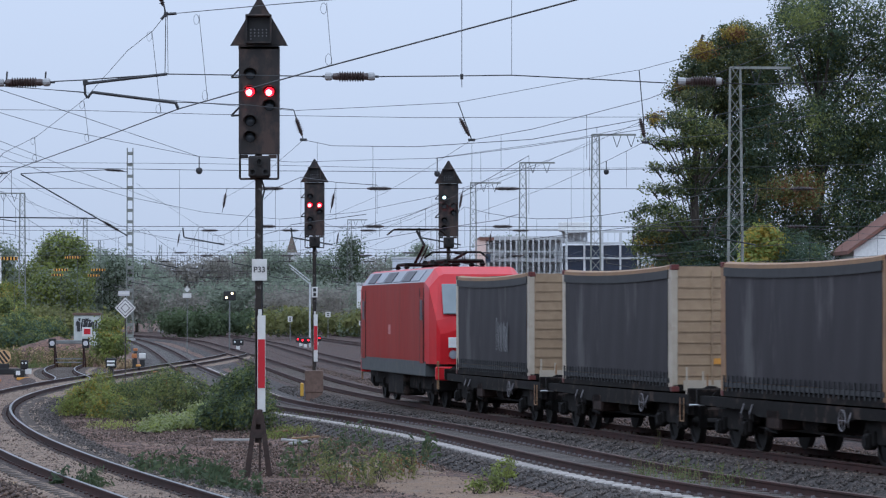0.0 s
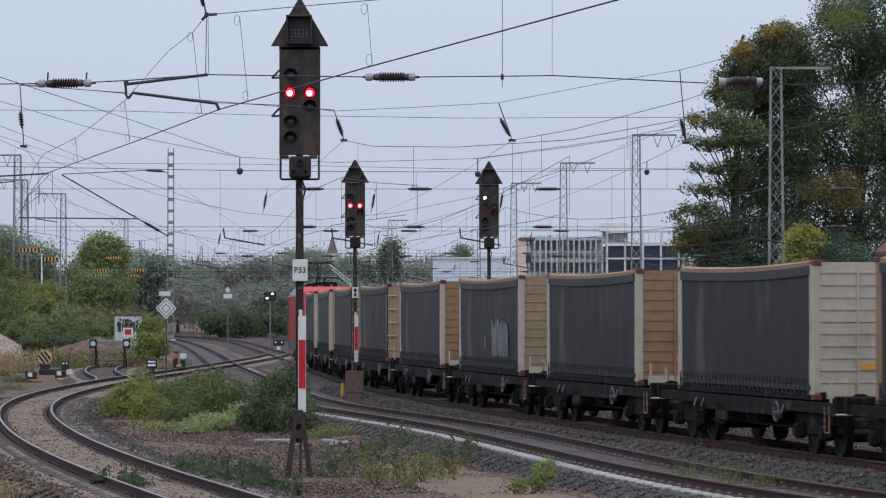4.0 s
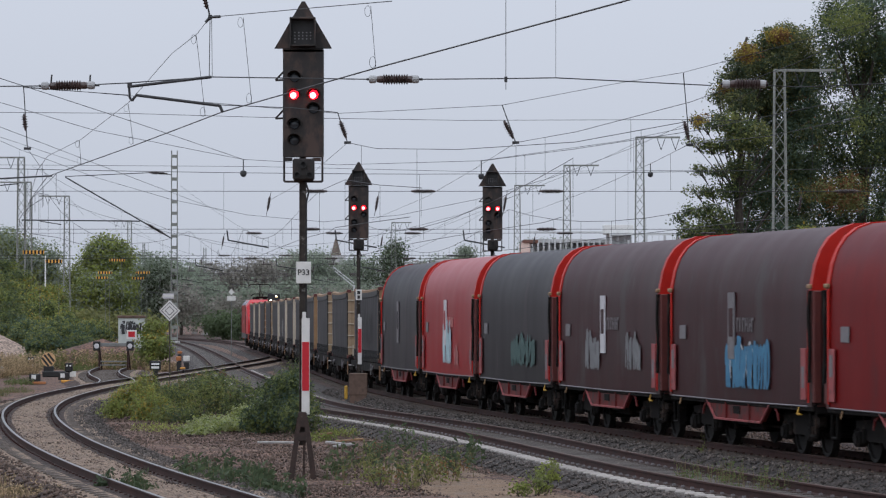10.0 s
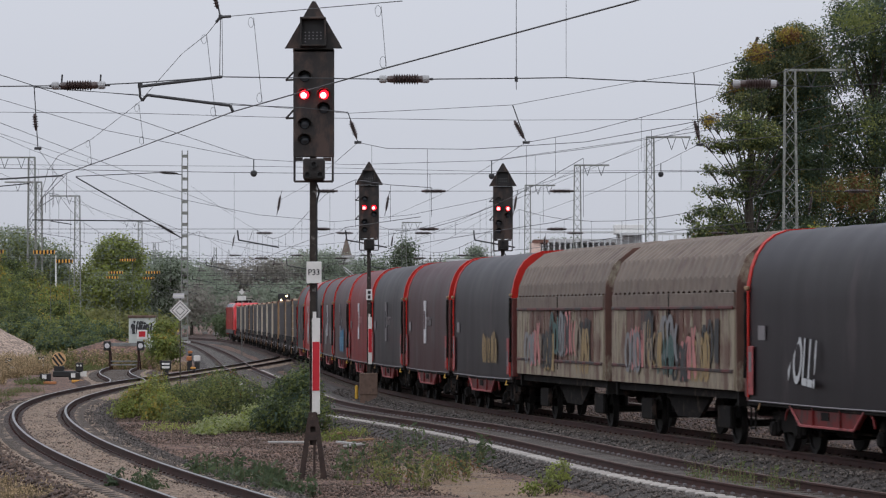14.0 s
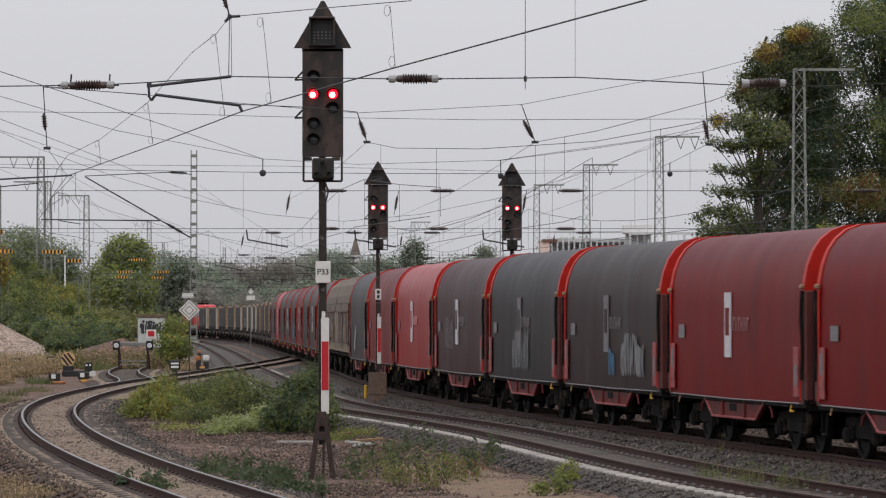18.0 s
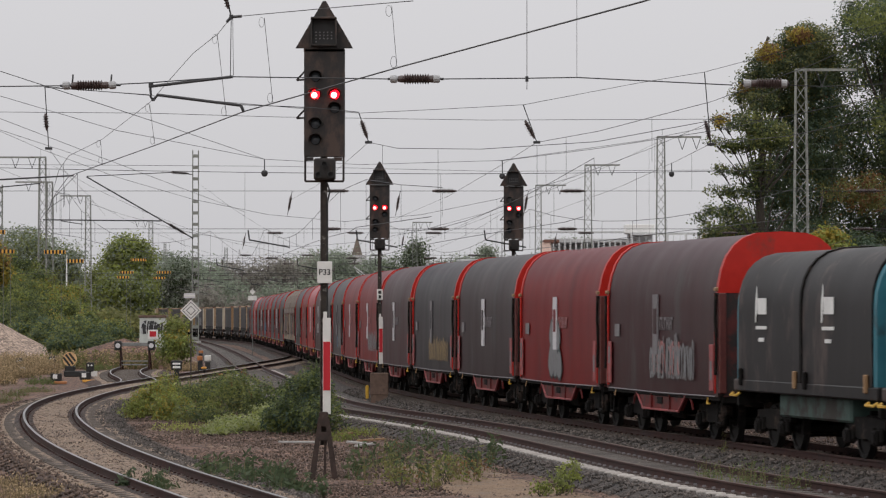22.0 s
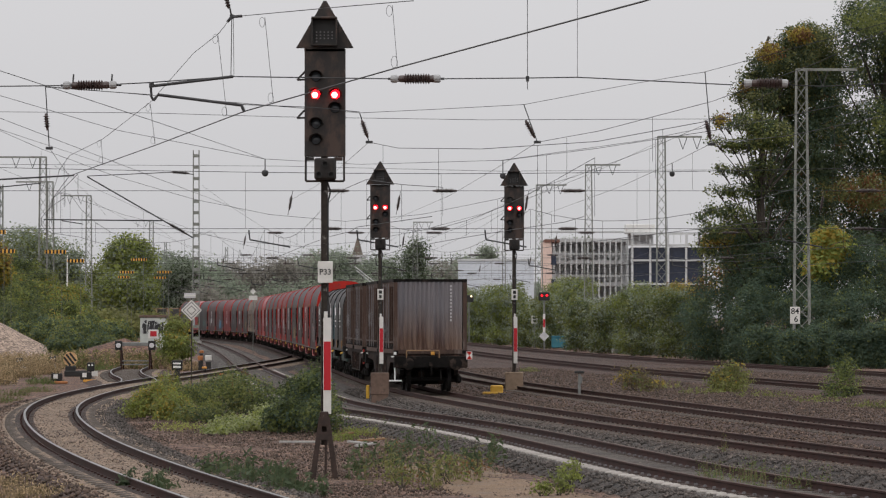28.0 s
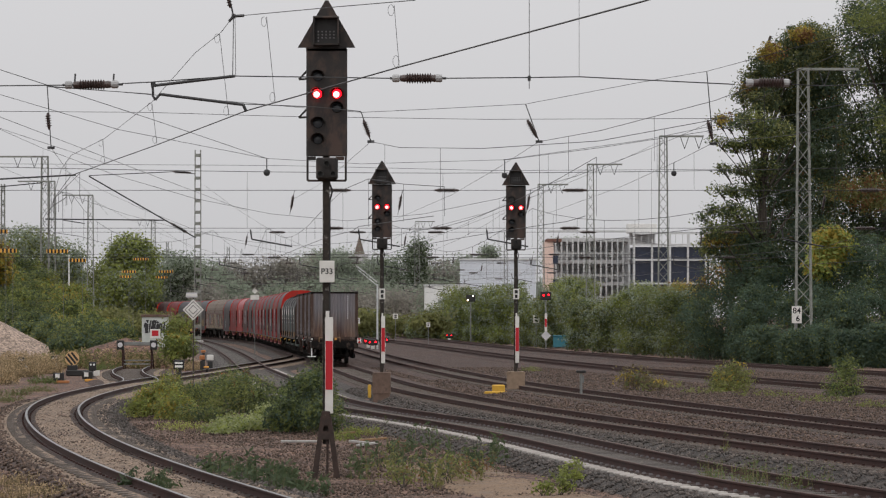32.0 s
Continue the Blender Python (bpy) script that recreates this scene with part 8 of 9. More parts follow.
BROAD = crown(((1512, 60, 36, 44), (1545, 20, 44, 44), (1506, 22, 22, 24), (1490, 130, 40, 44), (1560, 110, 60, 56), (1480, 210, 46, 50), (1550, 240, 76, 70), (1500, 320, 66, 56), (1580, 380, 80, 76), (1490, 410, 60, 50), (1640, 180, 100, 130), (1600, 40, 66, 66), (1665, 300, 80, 90), (1690, 420, 80, 80), (1700, 60, 60, 80)), 255)
TURNING = crown(((1480, 322, 22, 14), (1510, 336, 26, 22), (1546, 330, 30, 26), (1540, 360, 34, 16), (1470, 340, 14, 12)), 249)
tree("broad dark green tree rising above the line, partly rusty", BROAD,
     [(LEAF_DARK, 66000), (LEAF_DEEP, 24000), (LEAF_MID, 14000), (LEAF_OLIVE, 6000), (LEAF_MID, 1200, crown(((1562, 200, 20, 40), (1545, 30, 40, 36)), 250)), (LEAF_RUST, 1300, TURNING), (LEAF_OLIVE, 1800, TURNING)], 0.11, 2, 0.5, 0.3)
bush("yellow-green young tree under the large trees", [blob(1470, 440, 240, 36, 40), blob(1455, 470, 239, 25, 30)], [(LEAF_GOLD, 1500), (LEAF_BRIGHT, 3000)], 0.16, 3, 0.3)
# thicket behind the far track
rt = random.Random(4)
for k, (px_, py_, d_, rx_, rz_, mix_) in enumerate((
        (1530, 560, 236, 70, 60, 0), (1440, 560, 238, 65, 62, 0), (1350, 560, 242, 65, 62, 0), (1335, 480, 252, 46, 60, 0), (1560, 490, 240, 60, 60, 0), (1480, 510, 240, 50, 50, 0), (1270, 560, 252, 60, 55, 0), (1210, 560, 270, 50, 50, 1), (1150, 560, 288, 45, 50, 1),
        (1130, 535, 300, 38, 34, 2), (1090, 565, 305, 40, 40, 1), (1040, 565, 322, 40, 38, 1), (990, 560, 345, 42, 45, 1), (940, 565, 362, 36, 36, 1), (900, 545, 390, 36, 45, 2), (860, 550, 410, 36, 45, 2), (820, 550, 440, 38, 44, 2), (780, 566, 455, 34, 34, 1), (748, 578, 460, 28, 20, 1),
        (1205, 530, 288, 38, 32, 4), (1275, 500, 268, 42, 50, 3), (1010, 520, 380, 50, 30, 2), (1320, 430, 262, 40, 40, 3), (1400, 500, 250, 60, 50, 0), (1412, 604, 221, 26, 12, 0), (1446, 594, 223, 24, 18, 0), (1506, 602, 219, 28, 12, 0), (1556, 592, 218, 26, 20, 0), (1352, 594, 228, 30, 16, 0), (1345, 512, 246, 46, 50, 0), (1520, 455, 246, 60, 50, 0), (1440, 475, 246, 44, 40, 0), (1490, 560, 233, 50, 40, 0))):
    # LEAF_FAR brings its painted haze to the farther bushes
    mixes_ = [[(LEAF_DEEP, 3000), (LEAF_DARK, 1500), (LEAF_MID, 300)], [(LEAF_DARK, 800), (LEAF_OLIVE, 500), (LEAF_MID, 2400), (LEAF_FAR, 1900)], [(LEAF_MID, 2400), (LEAF_BRIGHT, 1700), (LEAF_FAR, 2200)], [(LEAF_DARK, 2600), (LEAF_RUST, 700), (LEAF_GOLD, 320)], [(LEAF_OLIVE, 1900), (LEAF_GOLD, 700), (LEAF_RUST, 500)]][mix_]
    c_ = blob(px_, py_, d_, rx_, rz_)
    bl_ = [c_] + [(c_[0] + rt.uniform(-0.7, 0.7) * c_[3], c_[1] + rt.uniform(-0.5, 0.9) * c_[4], max(0.6, c_[2] + rt.uniform(-0.6, 0.6) * c_[5]), c_[3] * rt.uniform(0.35, 0.6), c_[4] * 0.5, c_[5] * rt.uniform(0.35, 0.6)) for _ in range(4)] + [(c_[0] + q * c_[3] * 0.5, c_[1] - c_[4] * 0.5, 0.7, c_[3] * 0.5, c_[4] * 0.5, 1.1) for q in (-1.2, -0.4, 0.4, 1.2)]
    bush(("dark green thicket behind the far track", "green bushes behind the far track", "bright green bushes behind the far track", "dark bush with rusty autumn leaves", "green bush turning yellow and brown")[mix_], bl_, [(m_, int(c * 2.9)) for m_, c in mixes_], 0.05 + 0.00016 * d_, 40 + k, 0.24, "thicket")
# the bank
rb = random.Random(12)
for k in range(9):
    x0 = -70 + 36 * k
    top_ = min(570, 432 + 0.0022 * (x0 + 70) ** 2 - (10 if k == 1 else 0))
    mix_ = 0 if k < 2 else 1 if k < 4 else 3 if k in (4, 6) else 2
    bl_ = []
    y0 = top_
    while y0 < 598:
        for _ in range(2):
            r_ = rb.uniform(14, 27)
            bl_.append(blob(x0 + rb.uniform(-24, 24), y0 + r_ * 0.8, 264 + (600 - y0) * 0.42 + rb.uniform(-6, 6), r_, r_ * rb.uniform(0.7, 1.0)))
        y0 += 19
    up_, low_ = bl_[:len(bl_) // 2], bl_[len(bl_) // 2:]
    mixes_ = [[(LEAF_MID, 1800), (LEAF_DARK, 2600), (LEAF_DEEP, 900)], [(LEAF_MID, 2600), (LEAF_BRIGHT, 500), (LEAF_DARK, 2000), (LEAF_GOLD, 100)], [(LEAF_BRIGHT, 1200), (LEAF_GOLD, 1100), (LEAF_MID, 1800), (LEAF_DARK, 700)], [(LEAF_MID, 2200), (LEAF_BRIGHT, 600), (LEAF_GOLD, 250), (LEAF_DARK, 1200)]][mix_]
    bs_ = bush(("green bushes on the earth bank", "leafy green bushes on the bank", "bushes with yellowing leaves on the bank", "green bush with gold leaves on the bank")[mix_], up_, [(m_, int(c * 1.7)) for m_, c in mixes_], 0.11, 80 + k, 0.25, "thicket")
    for q_, (m_, c_) in enumerate([(LEAF_DARK, 2600), (LEAF_MID, 2200), (LEAF_OLIVE, 700)] if k < 5 else mixes_ + [(LEAF_DARK, 800)]):
        part("foliage", leaf_mesh("foliage", low_, int(c_ * 1.7), 0.11, m_, 1700 + 10 * k + q_, 0.28), None, bs_)
mp_ = thing("marker_post", "slim white pointed post among the bushes", "post", m=pose(-33.2, 326.00, -0.4))
part("post", Form().rod((0, 0, 0), (0, 0, 8.6), 0.13, 8, 0, 0.05), WHITE, mp_)
tree("young tree with golden leaves on the bank", [blob(-8, 455, 300, 26, 34), blob(6, 480, 300, 20, 26), blob(-20, 490, 300, 26, 26)], [(LEAF_GOLD, 2600), (LEAF_MID, 1500), (LEAF_RUST, 500)], 0.16, 98, 0.2, 0.3)
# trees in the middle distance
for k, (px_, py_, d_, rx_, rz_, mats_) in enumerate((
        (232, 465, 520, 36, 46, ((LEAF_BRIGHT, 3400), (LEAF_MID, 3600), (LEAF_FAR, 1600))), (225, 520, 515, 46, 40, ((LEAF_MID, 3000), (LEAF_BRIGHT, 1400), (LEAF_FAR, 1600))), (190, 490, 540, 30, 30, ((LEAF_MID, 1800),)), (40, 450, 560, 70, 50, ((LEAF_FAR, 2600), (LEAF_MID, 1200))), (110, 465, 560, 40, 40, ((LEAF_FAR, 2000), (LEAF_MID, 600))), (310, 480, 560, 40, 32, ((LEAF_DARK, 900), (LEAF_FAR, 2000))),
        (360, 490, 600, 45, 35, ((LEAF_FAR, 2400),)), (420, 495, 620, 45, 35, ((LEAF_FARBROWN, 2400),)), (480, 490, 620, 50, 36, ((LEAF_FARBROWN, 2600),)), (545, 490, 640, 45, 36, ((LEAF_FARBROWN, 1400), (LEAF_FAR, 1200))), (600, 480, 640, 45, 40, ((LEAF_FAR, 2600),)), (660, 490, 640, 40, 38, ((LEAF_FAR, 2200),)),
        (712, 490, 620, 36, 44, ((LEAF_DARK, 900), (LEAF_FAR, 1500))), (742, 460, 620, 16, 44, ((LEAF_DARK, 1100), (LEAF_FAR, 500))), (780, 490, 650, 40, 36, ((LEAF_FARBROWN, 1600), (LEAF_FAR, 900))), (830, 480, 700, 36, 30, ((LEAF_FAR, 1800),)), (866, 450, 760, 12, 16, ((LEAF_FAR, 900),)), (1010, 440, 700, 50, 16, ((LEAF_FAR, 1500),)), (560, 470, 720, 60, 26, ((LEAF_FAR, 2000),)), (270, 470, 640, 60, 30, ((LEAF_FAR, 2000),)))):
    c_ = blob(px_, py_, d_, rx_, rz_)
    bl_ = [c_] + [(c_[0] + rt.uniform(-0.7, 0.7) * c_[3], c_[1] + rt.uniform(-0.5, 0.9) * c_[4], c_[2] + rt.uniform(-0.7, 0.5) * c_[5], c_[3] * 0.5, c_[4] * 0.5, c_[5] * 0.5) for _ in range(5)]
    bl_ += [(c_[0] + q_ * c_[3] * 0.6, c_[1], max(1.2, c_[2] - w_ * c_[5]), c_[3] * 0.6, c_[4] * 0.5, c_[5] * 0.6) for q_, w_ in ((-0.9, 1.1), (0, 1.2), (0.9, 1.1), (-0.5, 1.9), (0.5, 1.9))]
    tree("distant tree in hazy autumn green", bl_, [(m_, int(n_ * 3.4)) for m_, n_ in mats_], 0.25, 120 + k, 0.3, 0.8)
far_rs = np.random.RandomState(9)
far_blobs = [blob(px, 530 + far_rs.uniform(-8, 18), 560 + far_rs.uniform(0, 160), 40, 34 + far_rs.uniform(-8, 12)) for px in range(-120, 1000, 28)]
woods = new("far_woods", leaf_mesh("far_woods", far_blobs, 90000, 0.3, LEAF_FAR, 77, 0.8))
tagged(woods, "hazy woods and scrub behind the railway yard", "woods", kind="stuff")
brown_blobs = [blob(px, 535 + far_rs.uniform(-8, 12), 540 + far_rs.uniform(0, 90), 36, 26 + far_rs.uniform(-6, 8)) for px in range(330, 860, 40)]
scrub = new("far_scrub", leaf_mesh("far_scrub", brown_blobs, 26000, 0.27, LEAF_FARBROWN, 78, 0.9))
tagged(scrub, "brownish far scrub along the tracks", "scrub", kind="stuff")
low_blobs = [blob(px, 572 + far_rs.uniform(-4, 6), 430 + far_rs.uniform(-30, 60), 26, 14 + far_rs.uniform(-4, 6)) for px in list(range(-60, 330, 22)) + list(range(600, 780, 22))]
low = new("low_scrub", leaf_mesh("low_scrub", low_blobs, 15000, 0.3, LEAF_OLIVE, 79, 0.6))
tagged(low, "low green scrub at the edge of the yard", "scrub", kind="stuff")
mid_blobs = [blob(px, 575, 470 + far_rs.uniform(-20, 60), 30, 16 + far_rs.uniform(-4, 8)) for px in range(430, 660, 22)]
lowb = new("low_scrub", leaf_mesh("low_scrub", mid_blobs, 11000, 0.28, LEAF_DARK, 80, 0.6))
tagged(lowb, "low dark green scrub at the edge of the yard", "scrub", kind="stuff")

# the bushes between the two near tracks
near_ = bush("dark green leafy bush beside the signal foot", [blob(545, 705, 99, 52, 42), blob(575, 740, 96, 36, 30), blob(510, 740, 98, 40, 30), blob(560, 675, 101, 26, 20)], [(LEAF_DARK, 5200), (LEAF_MID, 4800), (LEAF_DEEP, 1500)], 0.05, 201, 0.13)
sprigs(near_, [blob(545, 705, 99, 52, 42), blob(575, 740, 96, 36, 30), blob(510, 740, 98, 40, 30), blob(560, 675, 101, 26, 20)], 70, 0.4, 0.06, LEAF_DARK, 1)
sprigs(near_, [blob(545, 705, 99, 52, 42), blob(575, 740, 96, 36, 30), blob(510, 740, 98, 40, 30), blob(560, 675, 101, 26, 20)], 60, 0.35, 0.06, LEAF_MID, 2)
near_ = bush("green spreading bush between the tracks", [blob(390, 700, 116, 60, 30), blob(440, 700, 112, 50, 34), blob(340, 708, 114, 52, 28), blob(415, 678, 117, 34, 20), blob(470, 712, 108, 40, 30), blob(360, 735, 108, 50, 16)], [(LEAF_DARK, 5200), (LEAF_MID, 6000), (LEAF_OLIVE, 2600)], 0.05, 202, 0.14)
sprigs(near_, [blob(390, 700, 116, 60, 30), blob(440, 700, 112, 50, 34), blob(340, 708, 114, 52, 28), blob(415, 678, 117, 34, 20), blob(470, 712, 108, 40, 30), blob(360, 735, 108, 50, 16)], 110, 0.42, 0.055, LEAF_MID, 3)
sprigs(near_, [blob(390, 700, 116, 60, 30), blob(440, 700, 112, 50, 34), blob(340, 708, 114, 52, 28), blob(415, 678, 117, 34, 20), blob(470, 712, 108, 40, 30), blob(360, 735, 108, 50, 16)], 90, 0.4, 0.05, LEAF_DARK, 4)
sprigs(near_, [blob(390, 700, 116, 60, 30), blob(440, 700, 112, 50, 34), blob(340, 708, 114, 52, 28), blob(415, 678, 117, 34, 20), blob(470, 712, 108, 40, 30), blob(360, 735, 108, 50, 16)], 25, 0.4, 0.045, LEAF_RUST, 14)
near_ = bush("yellow-green low bush between the tracks", [blob(285, 708, 113, 36, 28), blob(258, 716, 113, 24, 22), blob(310, 725, 110, 36, 24), blob(300, 684, 115, 20, 16), blob(240, 728, 112, 16, 12)], [(LEAF_BRIGHT, 3000), (LEAF_GOLD, 1300), (LEAF_MID, 2400), (LEAF_OLIVE, 1200)], 0.05, 203, 0.12)
sprigs(near_, [blob(285, 708, 113, 36, 28), blob(258, 716, 113, 24, 22), blob(310, 725, 110, 36, 24), blob(300, 684, 115, 20, 16), blob(240, 728, 112, 16, 12)], 80, 0.42, 0.05, LEAF_BRIGHT, 5)
sprigs(near_, [blob(285, 708, 113, 36, 28), blob(258, 716, 113, 24, 22), blob(310, 725, 110, 36, 24), blob(300, 684, 115, 20, 16), blob(240, 728, 112, 16, 12)], 50, 0.4, 0.04, LEAF_GOLD, 6)
sprigs(near_, [blob(285, 708, 113, 36, 28), blob(258, 716, 113, 24, 22), blob(310, 725, 110, 36, 24), blob(300, 684, 115, 20, 16), blob(240, 728, 112, 16, 12)], 40, 0.4, 0.05, LEAF_MID, 7)
bush("pale green ground cover under the bushes", [blob(430, 752, 100, 56, 16), blob(390, 765, 97, 34, 10), blob(480, 735, 102, 30, 20)], [(LEAF_PALE, 4800), (LEAF_BRIGHT, 2600), (GRASS, 900)], 0.045, 204, 0.1)
bush("small bush beside the far sidings", [blob(312, 595, 215, 26, 34), blob(305, 615, 212, 22, 24), blob(332, 618, 213, 16, 20)], [(LEAF_MID, 1700), (LEAF_BRIGHT, 800), (LEAF_GOLD, 300)], 0.11, 205, 0.2)
bush("yellow-green bush between the main tracks", [blob(1293, 672, 148, 40, 26), blob(1285, 690, 147, 30, 16), blob(1300, 650, 148, 16, 18)], [(LEAF_MID, 1500), (LEAF_OLIVE, 1100), (LEAF_GOLD, 300), (TWIG, 300)], 0.06, 206, 0.16)
bush("green young bush between the main tracks", [blob(1492, 690, 138, 34, 40), blob(1500, 650, 139, 18, 24), blob(1480, 715, 137, 36, 16)], [(LEAF_MID, 2300), (LEAF_DARK, 1000), (LEAF_BRIGHT, 400)], 0.06, 207, 0.16)
bush("brownish weeds beside the track", [blob(1125, 668, 150, 34, 20), blob(1160, 680, 148, 24, 12)], [(TWIG, 700), (LEAF_GOLD, 160), (LEAF_MID, 160)], 0.07, 208, 0.16)


def weed_patch(label, spots, n_stalk, leaf_mat, seed, tall, leaf=0.035, density=10):
    """Loose upright weeds: thin stalks with small leaves up them."""
    rs = np.random.RandomState(seed)
    verts, quads = [], []
    lv, lq = [], []
    for cx, cy, r in spots:
        for _ in range(n_stalk):
            a, q = rs.uniform(0, 2 * math.pi), r * rs.uniform(0, 1) ** 0.6
            x, y = cx + q * math.cos(a), cy + q * math.sin(a) * 2.2
            h = tall * rs.uniform(0.35, 1.1)
            dx, dy = rs.normal(0, 0.16, 2) * h
            w = 0.006
            k = len(verts)
            verts += [(x - w, y, -0.38), (x + w, y, -0.38), (x + dx + w * 0.4, y + dy, -0.36 + h), (x + dx - w * 0.4, y + dy, -0.36 + h)]
            quads.append((k, k + 1, k + 2, k + 3))
            for j in range(density):
                t = rs.uniform(0.15, 1)
                p = np.array((x + dx * t, y + dy * t, -0.36 + h * t)) + rs.normal(0, 0.05, 3)
                d, e = rs.normal(size=3), rs.normal(size=3)
                d, e = d / np.linalg.norm(d) * leaf * rs.uniform(0.6, 1.5), e / np.linalg.norm(e) * leaf * 0.45
                k = len(lv)
                lv += [p - d, p - e, p + d, p + e]
                lq.append((k, k + 1, k + 2, k + 3))
    t = tagged(new("weeds", raw_mesh("weeds", np.array(verts), np.array(quads), TWIG)), label, "weeds", kind="stuff")
    part("leaves", raw_mesh("leaves", np.array(lv), np.array(lq), leaf_mat), None, t)
    return t


def spot(px, py, r, z=-0.36):
    d = (2.8 - z) * 6500 / (py - 558)
    return ((px - 784) * d / 6500, d, r)


weed_patch("sparse olive weeds on the cinder ground", [spot(720, 850, 0.55), spot(790, 850, 0.6), spot(840, 845, 0.5), spot(680, 830, 0.4), spot(870, 830, 0.35), spot(750, 800, 0.5), spot(640, 850, 0.3)], 9, LEAF_DARK, 301, 0.8, 0.07, 16)
weed_patch("brown dying weeds on the cinder ground", [spot(730, 845, 0.6), spot(820, 850, 0.6), spot(770, 865, 0.4), spot(690, 860, 0.5)], 12, LEAF_OLIVE, 302, 0.65, 0.05, 12)
weed_patch("green weeds beside the siding rail", [spot(420, 862, 0.5), spot(465, 868, 0.45), spot(390, 850, 0.3), spot(510, 882, 0.4), spot(300, 888, 0.3), spot(240, 880, 0.2), spot(280, 885, 0.2), spot(440, 845, 0.35), spot(500, 862, 0.4), spot(540, 880, 0.4)], 14, LEAF_DARK, 303, 0.5, 0.08, 12)
bush("small leafy green shrub by the pale sleepers", [(*spot(992, 878, 0)[:2], -0.12, 0.26, 0.3, 0.24), (*spot(1012, 872, 0)[:2], 0.05, 0.2, 0.25, 0.2), (*spot(965, 880, 0)[:2], -0.2, 0.24, 0.3, 0.14)], [(LEAF_MID, 500), (LEAF_BRIGHT, 420)], 0.035, 304, 0.05)
bush("loose olive shrub on the cinder ground", [(*spot(720, 862, 0)[:2], -0.1, 0.35, 0.4, 0.22), (*spot(700, 820, 0)[:2], -0.05, 0.3, 0.4, 0.26), (*spot(800, 858, 0)[:2], -0.08, 0.4, 0.5, 0.24), (*spot(845, 842, 0)[:2], -0.05, 0.28, 0.4, 0.28)], [(LEAF_MID, 420), (LEAF_RUST, 260), (TWIG, 200)], 0.035, 314, 0.09)
weed_patch("thin weeds growing beside the concrete sleepers", [spot(1300, 880, 0.4), spot(1380, 885, 0.4), spot(1260, 870, 0.3), spot(1440, 885, 0.4), spot(1330, 872, 0.25)], 30, GRASS, 305, 0.6, 0.03, 9)
weed_patch("single tall weed in the ballast", [spot(1283, 815, 0.06)], 7, LEAF_MID, 306, 0.62, 0.03, 10)
weed_patch("green grass tufts along the pale sleepers", [spot(700, 760, 0.5), spot(760, 775, 0.5), spot(650, 752, 0.4), spot(805, 790, 0.3)], 26, GRASS, 307, 0.3, 0.035, 6)
weed_patch("low weeds and grass between the far tracks", [spot(1350, 705, 1.2), spot(1440, 715, 1.0), spot(1550, 725, 0.9), spot(1240, 700, 0.8), spot(940, 660, 0.6), spot(1180, 690, 0.7)], 60, LEAF_MID, 308, 0.32, 0.05, 6)
weed_patch("dry straw grass on the earth bank", [spot(30, 668, 1.3), spot(80, 662, 1.1), spot(-10, 680, 1.2), spot(60, 650, 1.4), spot(120, 636, 1.6), spot(180, 628, 1.5), spot(10, 650, 1.2), spot(230, 630, 1.4), spot(140, 620, 2.0), spot(290, 628, 1.4)], 360, STRAW, 309, 0.95, 0.07, 6)
weed_patch("dry grass by the near siding", [spot(20, 860, 0.5), spot(60, 875, 0.5), spot(110, 880, 0.5), spot(15, 885, 0.4)], 120, STRAW, 310, 0.22, 0.03, 3)
weed_patch("green verge grass beside the siding", [spot(20, 700, 0.9), spot(70, 693, 0.8), spot(10, 712, 0.7)], 160, GRASS, 311, 0.25, 0.03, 4)
weed_patch("weeds below the bushes", [spot(260, 735, 1.0), spot(330, 760, 0.9), spot(600, 780, 0.5), spot(640, 770, 0.6), spot(230, 715, 0.8)], 90, LEAF_BRIGHT, 312, 0.22, 0.035, 6)

weed_patch("dry straw grass round the dead-end siding", [spot(110, 652, 1.6), spot(150, 640, 1.6), spot(200, 640, 1.4), spot(250, 645, 1.2), spot(60, 640, 1.8), spot(290, 640, 1.2), spot(330, 655, 1.0), spot(180, 615, 2.4), spot(250, 612, 2.4), spot(90, 615, 2.2)], 300, STRAW, 315, 0.5, 0.06, 5)
weed_patch("dry brown grass on the earth mound", [(-20.6, 217.6, 1.3), (-19.0, 217.4, 1.4), (-17.2, 217.6, 1.3), (-18.2, 216.5, 1.2), (-22.2, 218.4, 1.2)], 130, STRAW, 317, 1.1, 0.08, 7)
weed_patch("green and brown herbs on the earth mound", [(-20.6, 217.2, 1.5), (-18.6, 217.0, 1.6), (-16.8, 217.2, 1.3), (-22.4, 218.0, 1.4)], 90, LEAF_OLIVE, 318, 1.1, 0.11, 9)
weed_patch("low green herbs round the dead-end siding", [spot(130, 650, 1.2), spot(180, 655, 0.9), spot(230, 640, 1.0), spot(80, 680, 0.8), spot(300, 648, 0.9)], 120, GRASS, 316, 0.35, 0.05, 6)

for k, (px_, py_, d_, rx_, rz_) in enumerate(((96, 592, 236, 34, 26), (150, 590, 238, 34, 30), (205, 592, 240, 28, 24), (60, 580, 240, 30, 26), (120, 606, 226, 24, 14), (180, 608, 226, 24, 12))):
    bush("dark green bushes at the foot of the bank", [blob(px_, py_, d_, rx_, rz_), blob(px_ - rx_ * 0.6, py_ + 8, d_ - 2, rx_ * 0.6, rz_ * 0.6), blob(px_ + rx_ * 0.6, py_ + 6, d_ - 2, rx_ * 0.6, rz_ * 0.7)], [(LEAF_DARK, 3600), (LEAF_MID, 2600), (LEAF_DEEP, 1400), (LEAF_OLIVE, 700)], 0.1, 330 + k, 0.24, "thicket")

